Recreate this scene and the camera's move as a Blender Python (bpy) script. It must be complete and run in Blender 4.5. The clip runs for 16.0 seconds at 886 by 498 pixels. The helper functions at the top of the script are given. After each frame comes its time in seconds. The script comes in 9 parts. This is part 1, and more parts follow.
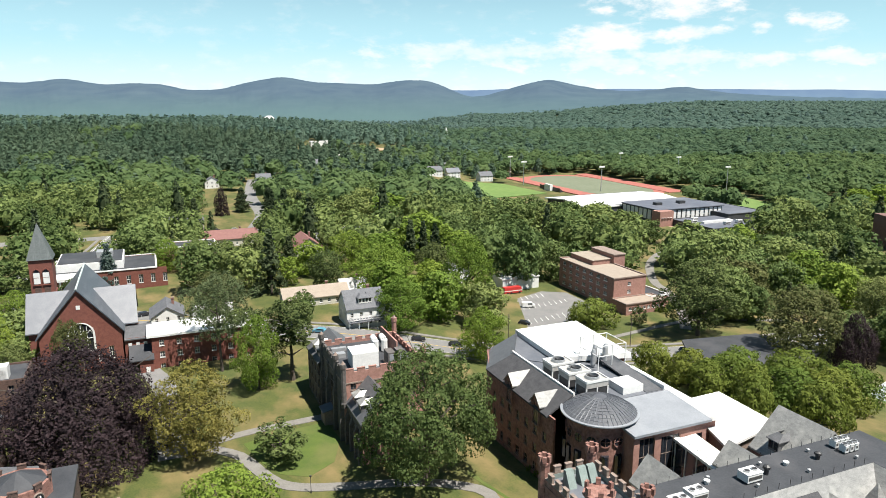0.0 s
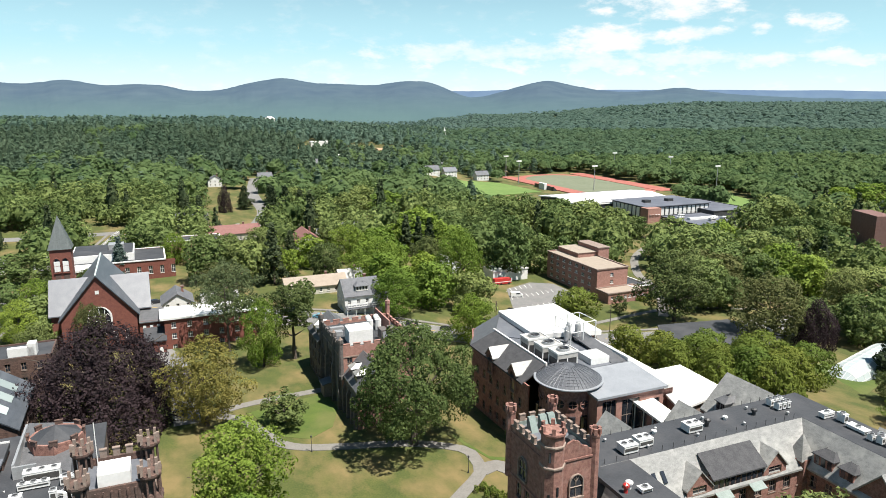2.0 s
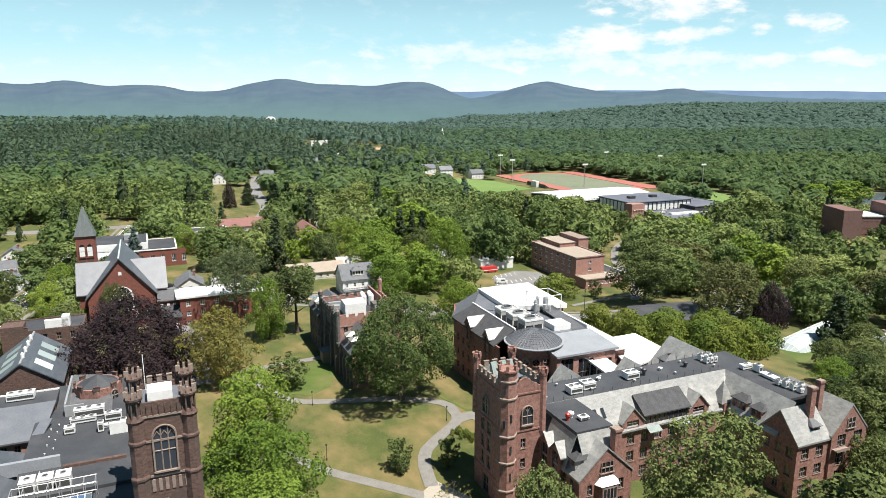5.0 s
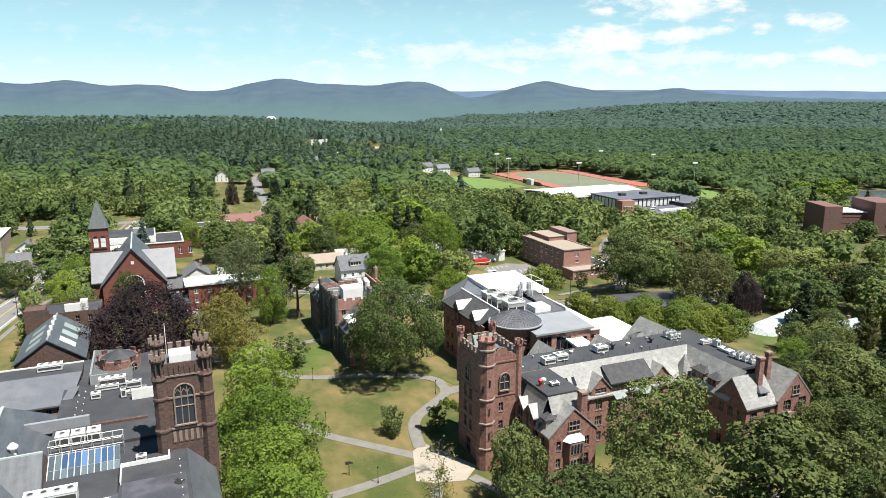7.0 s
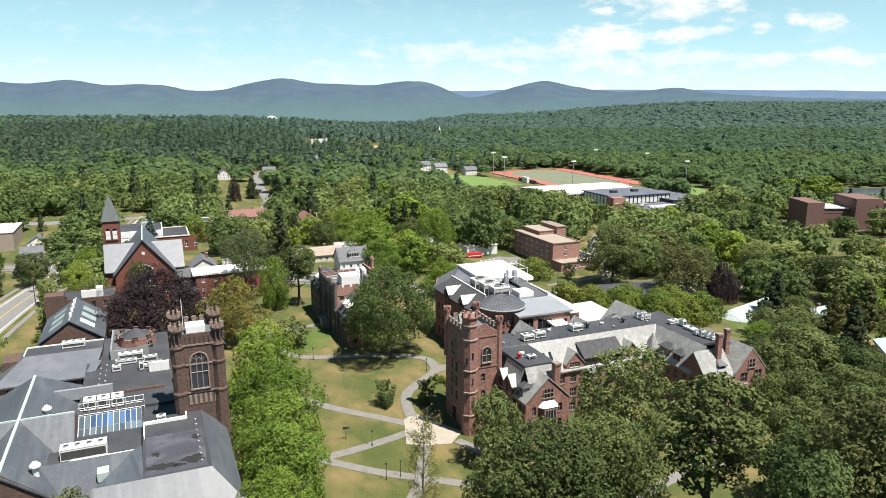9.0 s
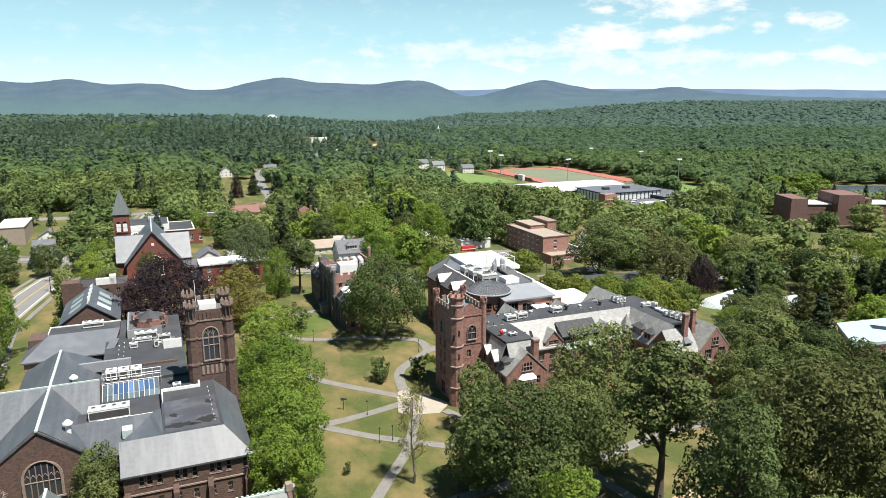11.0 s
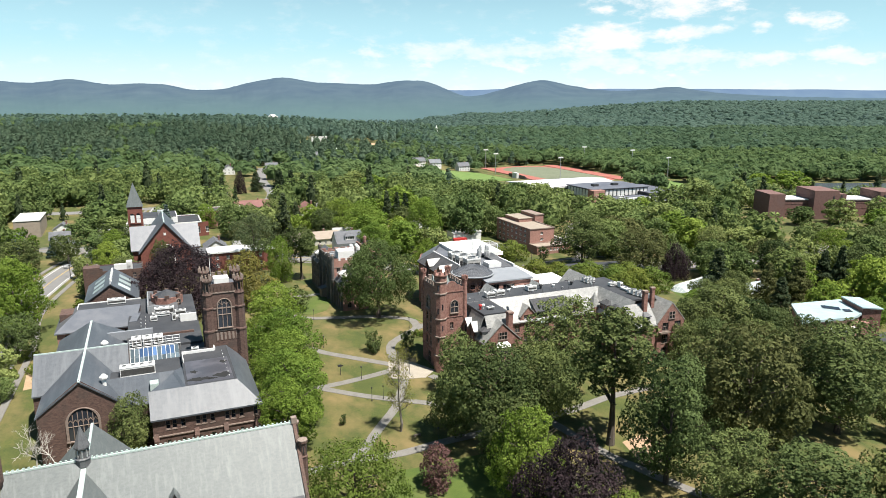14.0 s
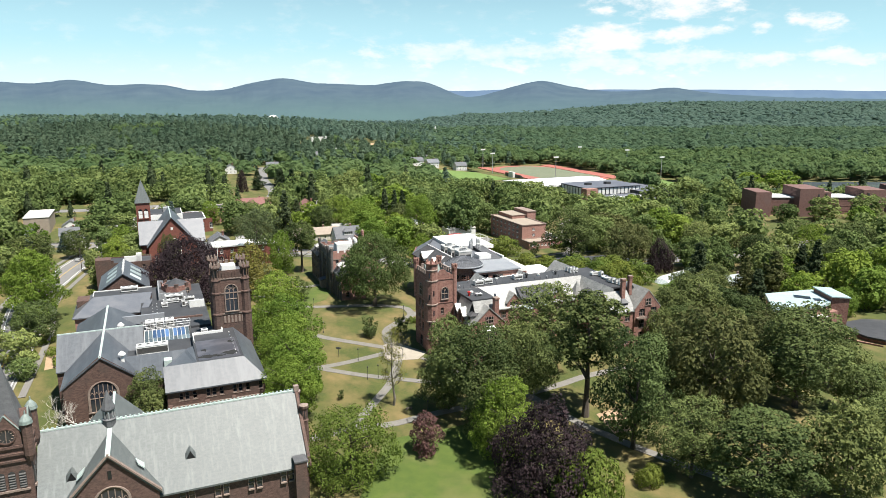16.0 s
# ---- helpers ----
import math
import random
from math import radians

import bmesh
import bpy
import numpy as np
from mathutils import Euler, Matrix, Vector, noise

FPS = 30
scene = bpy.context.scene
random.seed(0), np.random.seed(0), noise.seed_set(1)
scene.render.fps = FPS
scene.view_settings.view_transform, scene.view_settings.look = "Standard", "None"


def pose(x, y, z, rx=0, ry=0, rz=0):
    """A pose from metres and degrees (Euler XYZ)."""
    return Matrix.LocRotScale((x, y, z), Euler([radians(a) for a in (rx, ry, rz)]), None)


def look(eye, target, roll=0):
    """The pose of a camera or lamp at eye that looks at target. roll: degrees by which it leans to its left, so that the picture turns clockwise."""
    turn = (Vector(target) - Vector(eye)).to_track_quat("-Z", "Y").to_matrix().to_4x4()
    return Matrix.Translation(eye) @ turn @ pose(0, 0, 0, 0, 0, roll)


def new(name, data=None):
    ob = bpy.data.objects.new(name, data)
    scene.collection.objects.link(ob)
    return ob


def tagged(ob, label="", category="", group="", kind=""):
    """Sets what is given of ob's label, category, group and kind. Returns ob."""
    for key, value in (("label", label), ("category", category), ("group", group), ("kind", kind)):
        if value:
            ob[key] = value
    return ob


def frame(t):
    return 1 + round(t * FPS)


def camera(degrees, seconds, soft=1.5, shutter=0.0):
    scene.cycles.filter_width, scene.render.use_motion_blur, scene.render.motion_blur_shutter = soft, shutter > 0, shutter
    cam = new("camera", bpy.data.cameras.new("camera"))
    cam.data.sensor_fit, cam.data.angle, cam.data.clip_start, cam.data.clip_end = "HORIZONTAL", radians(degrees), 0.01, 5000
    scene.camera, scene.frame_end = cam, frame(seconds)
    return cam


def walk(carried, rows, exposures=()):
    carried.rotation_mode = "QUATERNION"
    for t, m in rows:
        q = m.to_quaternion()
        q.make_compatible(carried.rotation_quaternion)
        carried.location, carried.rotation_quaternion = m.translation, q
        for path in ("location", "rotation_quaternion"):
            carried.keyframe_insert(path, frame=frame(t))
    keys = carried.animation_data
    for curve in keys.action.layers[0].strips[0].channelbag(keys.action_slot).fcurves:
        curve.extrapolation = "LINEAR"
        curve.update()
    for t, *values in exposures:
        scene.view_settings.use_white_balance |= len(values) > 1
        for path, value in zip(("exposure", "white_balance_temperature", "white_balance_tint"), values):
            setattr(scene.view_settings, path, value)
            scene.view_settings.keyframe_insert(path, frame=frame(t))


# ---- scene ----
# ---- camera ----
cam = camera(65.04, 16.0, soft=0.66)
# seconds, x, y, z, degrees below the level
ROWS = [
    (0, -0.05, 0.38, 75.05, 12.49),
    (1, 1.44, -8.00, 75.18, 12.47),
    (2, 2.91, -16.28, 75.32, 12.43),
    (3, 4.36, -24.48, 75.45, 12.39),
    (4, 5.80, -32.60, 75.58, 12.37),
    (5, 7.22, -40.64, 75.71, 12.39),
    (6, 8.63, -48.60, 75.83, 12.41),
    (7, 10.02, -56.49, 75.95, 12.42),
    (8, 11.40, -64.30, 76.07, 12.43),
    (9, 12.77, -72.05, 76.19, 12.45),
    (10, 14.13, -79.73, 76.31, 12.48),
    (11, 15.49, -87.36, 76.42, 12.52),
    (12, 16.83, -94.92, 76.53, 12.54),
    (13, 18.17, -102.43, 76.63, 12.55),
    (14, 19.50, -109.88, 76.74, 12.53),
    (15, 20.82, -117.28, 76.84, 12.50),
    (16, 22.15, -124.64, 76.93, 12.48),]
walk(cam, [(t, pose(x, y, z, 90 - tilt, 0, 0)) for t, x, y, z, tilt in ROWS])

# ---- sky, sun, exposure ----
scene.view_settings.exposure = 1.1
SUN_TO = Vector((1.5, -1.17, 4.25)).normalized()
world = bpy.data.worlds.new("sky")
scene.world = world
world.use_nodes = True
wt = world.node_tree
wt.nodes.clear()
sky = wt.nodes.new("ShaderNodeTexSky")
sky.sky_type = "NISHITA"
sky.sun_disc = False
sky.sun_elevation = math.asin(SUN_TO.z)
sky.sun_rotation = math.atan2(SUN_TO.x, SUN_TO.y)
sky.altitude = 1200
sky.air_density, sky.dust_density, sky.ozone_density = 1.0, 0.0, 3.0
skyback = wt.nodes.new("ShaderNodeBackground")
skyback.inputs["Strength"].default_value = 0.045
cloudback = wt.nodes.new("ShaderNodeBackground")
cloudback.inputs["Color"].default_value = (0.95, 0.99, 1.0, 1)
cloudback.inputs["Strength"].default_value = 0.495
hazeback = wt.nodes.new("ShaderNodeBackground")
hazeback.inputs["Color"].default_value = (0.54, 0.89, 1.0, 1)
hazeback.inputs["Strength"].default_value = 0.515
hazemix = wt.nodes.new("ShaderNodeMixShader")
wmix = wt.nodes.new("ShaderNodeMixShader")
wout = wt.nodes.new("ShaderNodeOutputWorld")
coord = wt.nodes.new("ShaderNodeTexCoord")
sep = wt.nodes.new("ShaderNodeSeparateXYZ")
wt.links.new(coord.outputs["Generated"], sep.inputs["Vector"])


def wmath(op, *args):
    n = wt.nodes.new("ShaderNodeMath")
    n.operation = op
    for i, a in enumerate(args):
        if isinstance(a, (int, float)):
            n.inputs[i].default_value = a
        else:
            wt.links.new(a, n.inputs[i])
    return n.outputs[0]


def wrange(value, lo, hi, to_lo=0.0, to_hi=1.0):
    n = wt.nodes.new("ShaderNodeMapRange")
    n.interpolation_type = "SMOOTHSTEP"
    n.inputs["From Min"].default_value, n.inputs["From Max"].default_value = lo, hi
    n.inputs["To Min"].default_value, n.inputs["To Max"].default_value = to_lo, to_hi
    wt.links.new(value, n.inputs["Value"])
    return n.outputs["Result"]


# cloud noise, stretched level
wmap = wt.nodes.new("ShaderNodeMapping")
wmap.inputs["Scale"].default_value = (11.0, 11.0, 26.0)
wn = wt.nodes.new("ShaderNodeTexNoise")
wn.inputs["Scale"].default_value = 2.2
wn.inputs["Detail"].default_value = 8.0
wn.inputs["Roughness"].default_value = 0.6
wt.links.new(coord.outputs["Generated"], wmap.inputs["Vector"])
wt.links.new(wmap.outputs["Vector"], wn.inputs["Vector"])
south = wmath("MAXIMUM", sep.outputs["Y"], 0.02)
bearing = wmath("DIVIDE", sep.outputs["X"], south)
height = wmath("DIVIDE", sep.outputs["Z"], south)
# fair-weather clouds: bearing, height, half width, half height, density
CLOUDS = ((0.318, 0.12, 0.077, 0.016, 1),
          (0.231, 0.075, 0.072, 0.018, 0.95),
          (0.358, 0.083, 0.042, 0.009, 0.85),
          (0.438, 0.09, 0.014, 0.007, 0.9),
          (0.513, 0.104, 0.033, 0.011, 1),
          (0.052, 0.056, 0.150, 0.014, 0.6),
          (0.264, 0.046, 0.260, 0.016, 0.72),
          (0.562, 0.052, 0.085, 0.011, 0.8),
          (-0.145, 0.04, 0.098, 0.007, 0.35))
cloud = None
for cb, ch, cw, cv, dens in CLOUDS:
    du = wmath("POWER", wmath("ABSOLUTE", wmath("DIVIDE", wmath("SUBTRACT", bearing, cb), cw)), 2.0)
    dv = wmath("POWER", wmath("ABSOLUTE", wmath("DIVIDE", wmath("SUBTRACT", height, ch), cv)), 2.0)
    ragged = wmath("MULTIPLY_ADD", wn.outputs["Fac"], 8.0, -3.7)
    body = wmath("MULTIPLY", wrange(wmath("SUBTRACT", wmath("ADD", du, dv), ragged), 1.6, -0.6), dens)
    cloud = body if cloud is None else wmath("MAXIMUM", cloud, body)
# thin summer haze that whitens the sky towards the horizon
haze = wrange(sep.outputs["Z"], -0.02, 0.26, 1.0, 0.0)
glow = wrange(sep.outputs["Z"], -0.01, 0.075, 0.75, 0.0)
wisps = wmath("MULTIPLY", wrange(wn.outputs["Fac"], 0.50, 0.75), 0.35)
veil = wmath("MINIMUM", wmath("ADD", wmath("MAXIMUM", glow, cloud), wmath("MULTIPLY", wisps, haze)), 1.0)
deep = wt.nodes.new("ShaderNodeHueSaturation")
deep.inputs["Saturation"].default_value = 1.0
deep.inputs["Hue"].default_value = 0.475
wt.links.new(sky.outputs["Color"], deep.inputs["Color"])
wt.links.new(deep.outputs["Color"], skyback.inputs["Color"])
wt.links.new(veil, wmix.inputs["Fac"])
wt.links.new(haze, hazemix.inputs["Fac"])
wt.links.new(skyback.outputs["Background"], hazemix.inputs[1])
wt.links.new(hazeback.outputs["Background"], hazemix.inputs[2])
wt.links.new(hazemix.outputs["Shader"], wmix.inputs[1])
wt.links.new(cloudback.outputs["Background"], wmix.inputs[2])
wt.links.new(wmix.outputs["Shader"], wout.inputs["Surface"])

sun_data = bpy.data.lights.new("sun", "SUN")
sun_data.energy, sun_data.angle, sun_data.color = 5.0, radians(0.53), (1.0, 0.95, 0.87)
sun = new("sun", sun_data)
sun.matrix_world = look(SUN_TO * 500, (0, 0, 0))

# ---- materials ----


def material(name, dark, light, scale=1.0, rough=0.8, bump=0.0, fine=8.0, metallic=0.0, vary=0.0, stretch=(1, 1, 1), spec=0.5,
             stain=None, stain_scale=0.08, stain_lo=0.5, stain_hi=0.7, coords="Position", streak=None):
    """Two noises (coarse and fine) between two colours, a stain colour at a third size, and a bump."""
    m = bpy.data.materials.new(name)
    m.use_nodes = True
    nt = m.node_tree
    b = nt.nodes["Principled BSDF"]
    b.inputs["Roughness"].default_value = rough
    b.inputs["Metallic"].default_value = metallic
    b.inputs["Specular IOR Level"].default_value = spec
    if coords == "Position":
        src = nt.nodes.new("ShaderNodeNewGeometry").outputs["Position"]
    else:
        src = nt.nodes.new("ShaderNodeTexCoord").outputs["Object"]
    mp = nt.nodes.new("ShaderNodeMapping")
    mp.inputs["Scale"].default_value = stretch
    nt.links.new(src, mp.inputs["Vector"])
    n1 = nt.nodes.new("ShaderNodeTexNoise")
    n1.inputs["Scale"].default_value = scale
    n1.inputs["Detail"].default_value = 5
    n2 = nt.nodes.new("ShaderNodeTexNoise")
    n2.inputs["Scale"].default_value = scale * fine
    n2.inputs["Detail"].default_value = 3
    for n in (n1, n2):
        nt.links.new(mp.outputs["Vector"], n.inputs["Vector"])
    add = nt.nodes.new("ShaderNodeMath")
    add.operation = "ADD"
    nt.links.new(n1.outputs["Fac"], add.inputs[0])
    nt.links.new(n2.outputs["Fac"], add.inputs[1])
    rng = nt.nodes.new("ShaderNodeMapRange")
    rng.inputs["From Min"].default_value, rng.inputs["From Max"].default_value = 0.72, 1.28
    nt.links.new(add.outputs[0], rng.inputs["Value"])
    mix = nt.nodes.new("ShaderNodeMix")
    mix.data_type = "RGBA"
    mix.inputs["A"].default_value, mix.inputs["B"].default_value = (*dark, 1), (*light, 1)
    nt.links.new(rng.outputs["Result"], mix.inputs["Factor"])
    col = mix.outputs["Result"]
    if stain:
        n3 = nt.nodes.new("ShaderNodeTexNoise")
        n3.inputs["Scale"].default_value = stain_scale
        n3.inputs["Detail"].default_value = 6
        n3.inputs["Roughness"].default_value = 0.6
        if streak:
            ms = nt.nodes.new("ShaderNodeMapping")
            ms.vector_type = "POINT"
            ms.inputs["Rotation"].default_value = (0, 0, -radians(23))
            m2 = nt.nodes.new("ShaderNodeMapping")
            m2.inputs["Scale"].default_value = streak
            nt.links.new(src, ms.inputs["Vector"])
            nt.links.new(ms.outputs["Vector"], m2.inputs["Vector"])
            nt.links.new(m2.outputs["Vector"], n3.inputs["Vector"])
        else:
            nt.links.new(src, n3.inputs["Vector"])
        r3 = nt.nodes.new("ShaderNodeMapRange")
        r3.inputs["From Min"].default_value, r3.inputs["From Max"].default_value = stain_lo, stain_hi
        nt.links.new(n3.outputs["Fac"], r3.inputs["Value"])
        mx = nt.nodes.new("ShaderNodeMix")
        mx.data_type = "RGBA"
        mx.inputs["B"].default_value = (*stain, 1)
        nt.links.new(r3.outputs["Result"], mx.inputs["Factor"])
        nt.links.new(col, mx.inputs["A"])
        col = mx.outputs["Result"]
    if vary:
        info = nt.nodes.new("ShaderNodeObjectInfo")
        vr = nt.nodes.new("ShaderNodeMapRange")
        vr.inputs["To Min"].default_value, vr.inputs["To Max"].default_value = 1 - vary, 1 + vary
        nt.links.new(info.outputs["Random"], vr.inputs["Value"])
        hs = nt.nodes.new("ShaderNodeHueSaturation")
        nt.links.new(vr.outputs["Result"], hs.inputs["Value"])
        nt.links.new(col, hs.inputs["Color"])
        col = hs.outputs["Color"]
    nt.links.new(col, b.inputs["Base Color"])
    if bump:
        bp = nt.nodes.new("ShaderNodeBump")
        bp.inputs["Strength"].default_value = bump
        bp.inputs["Distance"].default_value = 0.05
        nt.links.new(add.outputs[0], bp.inputs["Height"])
        nt.links.new(bp.outputs["Normal"], b.inputs["Normal"])
    return m


def leaf_material(name, dark, light, vary=0.25, hue=0.02, patch=0.05, through_light=0.36, grain=0.6):
    """Leaves: each card has its own tone, each tree its own, and broad patches of the woods differ."""
    m = bpy.data.materials.new(name)
    m.use_nodes = True
    nt = m.node_tree
    b = nt.nodes["Principled BSDF"]
    out = nt.nodes["Material Output"]
    b.inputs["Roughness"].default_value = 0.75
    b.inputs["Specular IOR Level"].default_value = 0.15
    geo = nt.nodes.new("ShaderNodeNewGeometry")
    info = nt.nodes.new("ShaderNodeObjectInfo")
    n = nt.nodes.new("ShaderNodeTexNoise")
    n.inputs["Scale"].default_value = patch
    n.inputs["Detail"].default_value = 2
    nt.links.new(geo.outputs["Position"], n.inputs["Vector"])
    mix = nt.nodes.new("ShaderNodeMix")
    mix.data_type = "RGBA"
    mix.inputs["A"].default_value, mix.inputs["B"].default_value = (*dark, 1), (*light, 1)
    add = nt.nodes.new("ShaderNodeMath")
    add.operation = "ADD"
    add.inputs[1].default_value = -0.5
    sub = nt.nodes.new("ShaderNodeMapRange")
    sub.inputs["From Min"].default_value, sub.inputs["From Max"].default_value = 0.36, 0.64
    big = nt.nodes.new("ShaderNodeTexNoise")
    big.inputs["Scale"].default_value = patch * 0.22
    big.inputs["Detail"].default_value = 3
    nt.links.new(geo.outputs["Position"], big.inputs["Vector"])
    both = nt.nodes.new("ShaderNodeMath")
    both.operation = "ADD"
    nt.links.new(n.outputs["Fac"], both.inputs[0])
    nt.links.new(big.outputs["Fac"], both.inputs[1])
    half = nt.nodes.new("ShaderNodeMath")
    half.operation = "MULTIPLY"
    half.inputs[1].default_value = 0.5
    nt.links.new(both.outputs[0], half.inputs[0])
    nt.links.new(half.outputs[0], sub.inputs["Value"])
    nt.links.new(geo.outputs["Random Per Island"], add.inputs[0])
    mul = nt.nodes.new("ShaderNodeMath")
    mul.operation = "MULTIPLY_ADD"
    mul.inputs[1].default_value = grain
    nt.links.new(add.outputs[0], mul.inputs[0])
    nt.links.new(sub.outputs["Result"], mul.inputs[2])
    nt.links.new(mul.outputs[0], mix.inputs["Factor"])
    hs = nt.nodes.new("ShaderNodeHueSaturation")
    r1 = nt.nodes.new("ShaderNodeMapRange")
    r1.inputs["To Min"].default_value, r1.inputs["To Max"].default_value = 1 - vary, 1 + vary
    r2 = nt.nodes.new("ShaderNodeMapRange")
    r2.inputs["To Min"].default_value, r2.inputs["To Max"].default_value = 0.5 + hue, 0.5 - hue
    nt.links.new(info.outputs["Random"], r1.inputs["Value"])
    nt.links.new(info.outputs["Random"], r2.inputs["Value"])
    nt.links.new(r1.outputs["Result"], hs.inputs["Value"])
    nt.links.new(r2.outputs["Result"], hs.inputs["Hue"])
    nt.links.new(mix.outputs["Result"], hs.inputs["Color"])
    nt.links.new(hs.outputs["Color"], b.inputs["Base Color"])
    tr = nt.nodes.new("ShaderNodeBsdfTranslucent")
    nt.links.new(hs.outputs["Color"], tr.inputs["Color"])
    ms = nt.nodes.new("ShaderNodeMixShader")
    ms.inputs["Fac"].default_value = through_light
    nt.links.new(b.outputs["BSDF"], ms.inputs[1])
    nt.links.new(tr.outputs["BSDF"], ms.inputs[2])
    nt.links.new(ms.outputs["Shader"], out.inputs["Surface"])
    return m


def glass_material(name, colour, rough=0.08):
    m = bpy.data.materials.new(name)
    m.use_nodes = True
    nt = m.node_tree
    b = nt.nodes["Principled BSDF"]
    info = nt.nodes.new("ShaderNodeObjectInfo")
    mix = nt.nodes.new("ShaderNodeMix")
    mix.data_type = "RGBA"
    mix.inputs["A"].default_value = (*colour, 1)
    mix.inputs["B"].default_value = tuple(min(1, c * 2.6) for c in colour) + (1,)
    nt.links.new(info.outputs["Random"], mix.inputs["Factor"])
    nt.links.new(mix.outputs["Result"], b.inputs["Base Color"])
    b.inputs["Roughness"].default_value = rough
    b.inputs["Specular IOR Level"].default_value = 0.8
    return m


M = {}
M["brick"] = material("red_brick", (0.112, 0.050, 0.040), (0.292, 0.154, 0.124), 1.7, 0.9, 0.3, 5, vary=0.06, stain=(0.262, 0.176, 0.148), stain_scale=1.1, stain_lo=0.52, stain_hi=0.85)
M["brickch"] = material("church_brick", (0.123, 0.039, 0.029), (0.183, 0.067, 0.049), 1.2, 0.9, 0.3, 7)
# dark grey, for the gothic hall's left walls, buttresses and stair heads
M["greystone"] = material("dark_grey_stone", (0.055, 0.050, 0.048), (0.135, 0.122, 0.115), 1.3, 0.9, 0.4, 5, stretch=(1, 1, 1.6), stain=(0.085, 0.078, 0.074), stain_scale=0.25, stain_lo=0.5, stain_hi=0.75)
M["pondbrick"] = material("brown_red_brick", (0.110, 0.058, 0.050), (0.165, 0.092, 0.080), 0.8, 0.9, 0.1, 6, stain=(0.135, 0.082, 0.074), stain_scale=0.1)
M["brownstone"] = material("brownstone", (0.042, 0.024, 0.020), (0.135, 0.081, 0.065), 1.5, 0.9, 0.5, 5, stretch=(1, 1, 2.2), stain=(0.060, 0.045, 0.038), stain_scale=0.3, stain_lo=0.5, stain_hi=0.75)
M["stone"] = material("pale_stone_trim", (0.163, 0.118, 0.096), (0.252, 0.200, 0.170), 2.0, 0.85, 0.2)
M["slate"] = material("grey_slate", (0.148, 0.148, 0.144), (0.266, 0.266, 0.255), 1.1, 0.36, 0.25, 6, stretch=(1, 1, 2.5), spec=0.75, stain=(0.318, 0.315, 0.296), stain_scale=0.5, stain_lo=0.5, stain_hi=0.72)
M["slatelib"] = material("green_grey_slate", (0.049, 0.056, 0.066), (0.075, 0.085, 0.100), 0.8, 0.48, 0.15, 6, stretch=(1, 1, 2.5), spec=0.45, stain=(0.097, 0.106, 0.119), stain_scale=0.3, stain_lo=0.46, stain_hi=0.7, streak=(2.2, 0.35, 0.35))
M["slatechapel"] = material("pale_green_slate", (0.072, 0.083, 0.084), (0.107, 0.119, 0.119), 1.4, 0.5, 0.15, 6, stretch=(1, 1, 2.5), spec=0.35, stain=(0.138, 0.152, 0.151), stain_scale=0.9, stain_lo=0.50, stain_hi=0.78, streak=(1.6, 0.3, 0.3))
M["darkshingle"] = material("dark_weathered_shingle", (0.041, 0.042, 0.046), (0.074, 0.074, 0.078), 0.9, 0.85, 0.2, 6, spec=0.2)
M["greybark"] = material("grey_bark", (0.096, 0.085, 0.074), (0.178, 0.163, 0.141), 1.5, 0.95, 0.3)
M["slatedark"] = material("dark_slate", (0.063, 0.065, 0.070), (0.111, 0.112, 0.118), 0.8, 0.5, 0.25, 6, stretch=(1, 1, 2.5))
M["membrane"] = material("dark_roof_membrane", (0.025, 0.027, 0.032), (0.044, 0.047, 0.053), 0.35, 0.7, 0.1, 9, stain=(0.063, 0.063, 0.068), stain_scale=0.12, stain_lo=0.5, stain_hi=0.75)
M["membranelight"] = material("grey_roof_membrane", (0.085, 0.093, 0.111), (0.120, 0.128, 0.145), 0.4, 0.5, 0.05, 9, stain=(0.142, 0.147, 0.161), stain_scale=0.1, stain_lo=0.5, stain_hi=0.75)
M["tar"] = material("black_tar_sheet", (0.044, 0.046, 0.056), (0.066, 0.068, 0.080), 0.3, 0.42, 0.08, 9, stain=(0.085, 0.084, 0.098), stain_scale=0.22, stain_lo=0.48, stain_hi=0.6)
M["white"] = material("white_membrane", (0.57, 0.57, 0.56), (0.68, 0.68, 0.67), 0.3, 0.6, 0.0, 8, stain=(0.50, 0.49, 0.47), stain_scale=0.15, stain_lo=0.55, stain_hi=0.8)
M["paleroof"] = material("pale_blue_grey_metal_roof", (0.26, 0.35, 0.37), (0.36, 0.45, 0.47), 0.3, 0.5)
M["roofpale"] = material("pale_grey_roof_membrane", (0.185, 0.198, 0.218), (0.245, 0.258, 0.278), 0.4, 0.5, 0.05, 9)
M["paint"] = material("white_paint", (0.56, 0.56, 0.545), (0.66, 0.66, 0.65), 0.8, 0.6)
M["metal"] = material("grey_galvanised_metal", (0.333, 0.340, 0.348), (0.444, 0.451, 0.459), 1.5, 0.45, metallic=0.5)
M["louvre"] = material("dark_louvre_metal", (0.035, 0.035, 0.034), (0.075, 0.072, 0.068), 2.0, 0.5)
M["darkmetal"] = material("dark_metal", (0.022, 0.022, 0.024), (0.044, 0.044, 0.046), 2.0, 0.5)
M["copper"] = material("green_copper", (0.126, 0.163, 0.152), (0.200, 0.240, 0.226), 1.0, 0.6)
M["coppertrim"] = material("pale_copper_trim", (0.311, 0.385, 0.370), (0.429, 0.496, 0.474), 1.0, 0.6)
M["gymroof"] = material("blue_grey_roof_sheet", (0.075, 0.082, 0.105), (0.11, 0.118, 0.142), 0.2, 0.6, 0.05, 9, stain=(0.135, 0.142, 0.165), stain_scale=0.05)
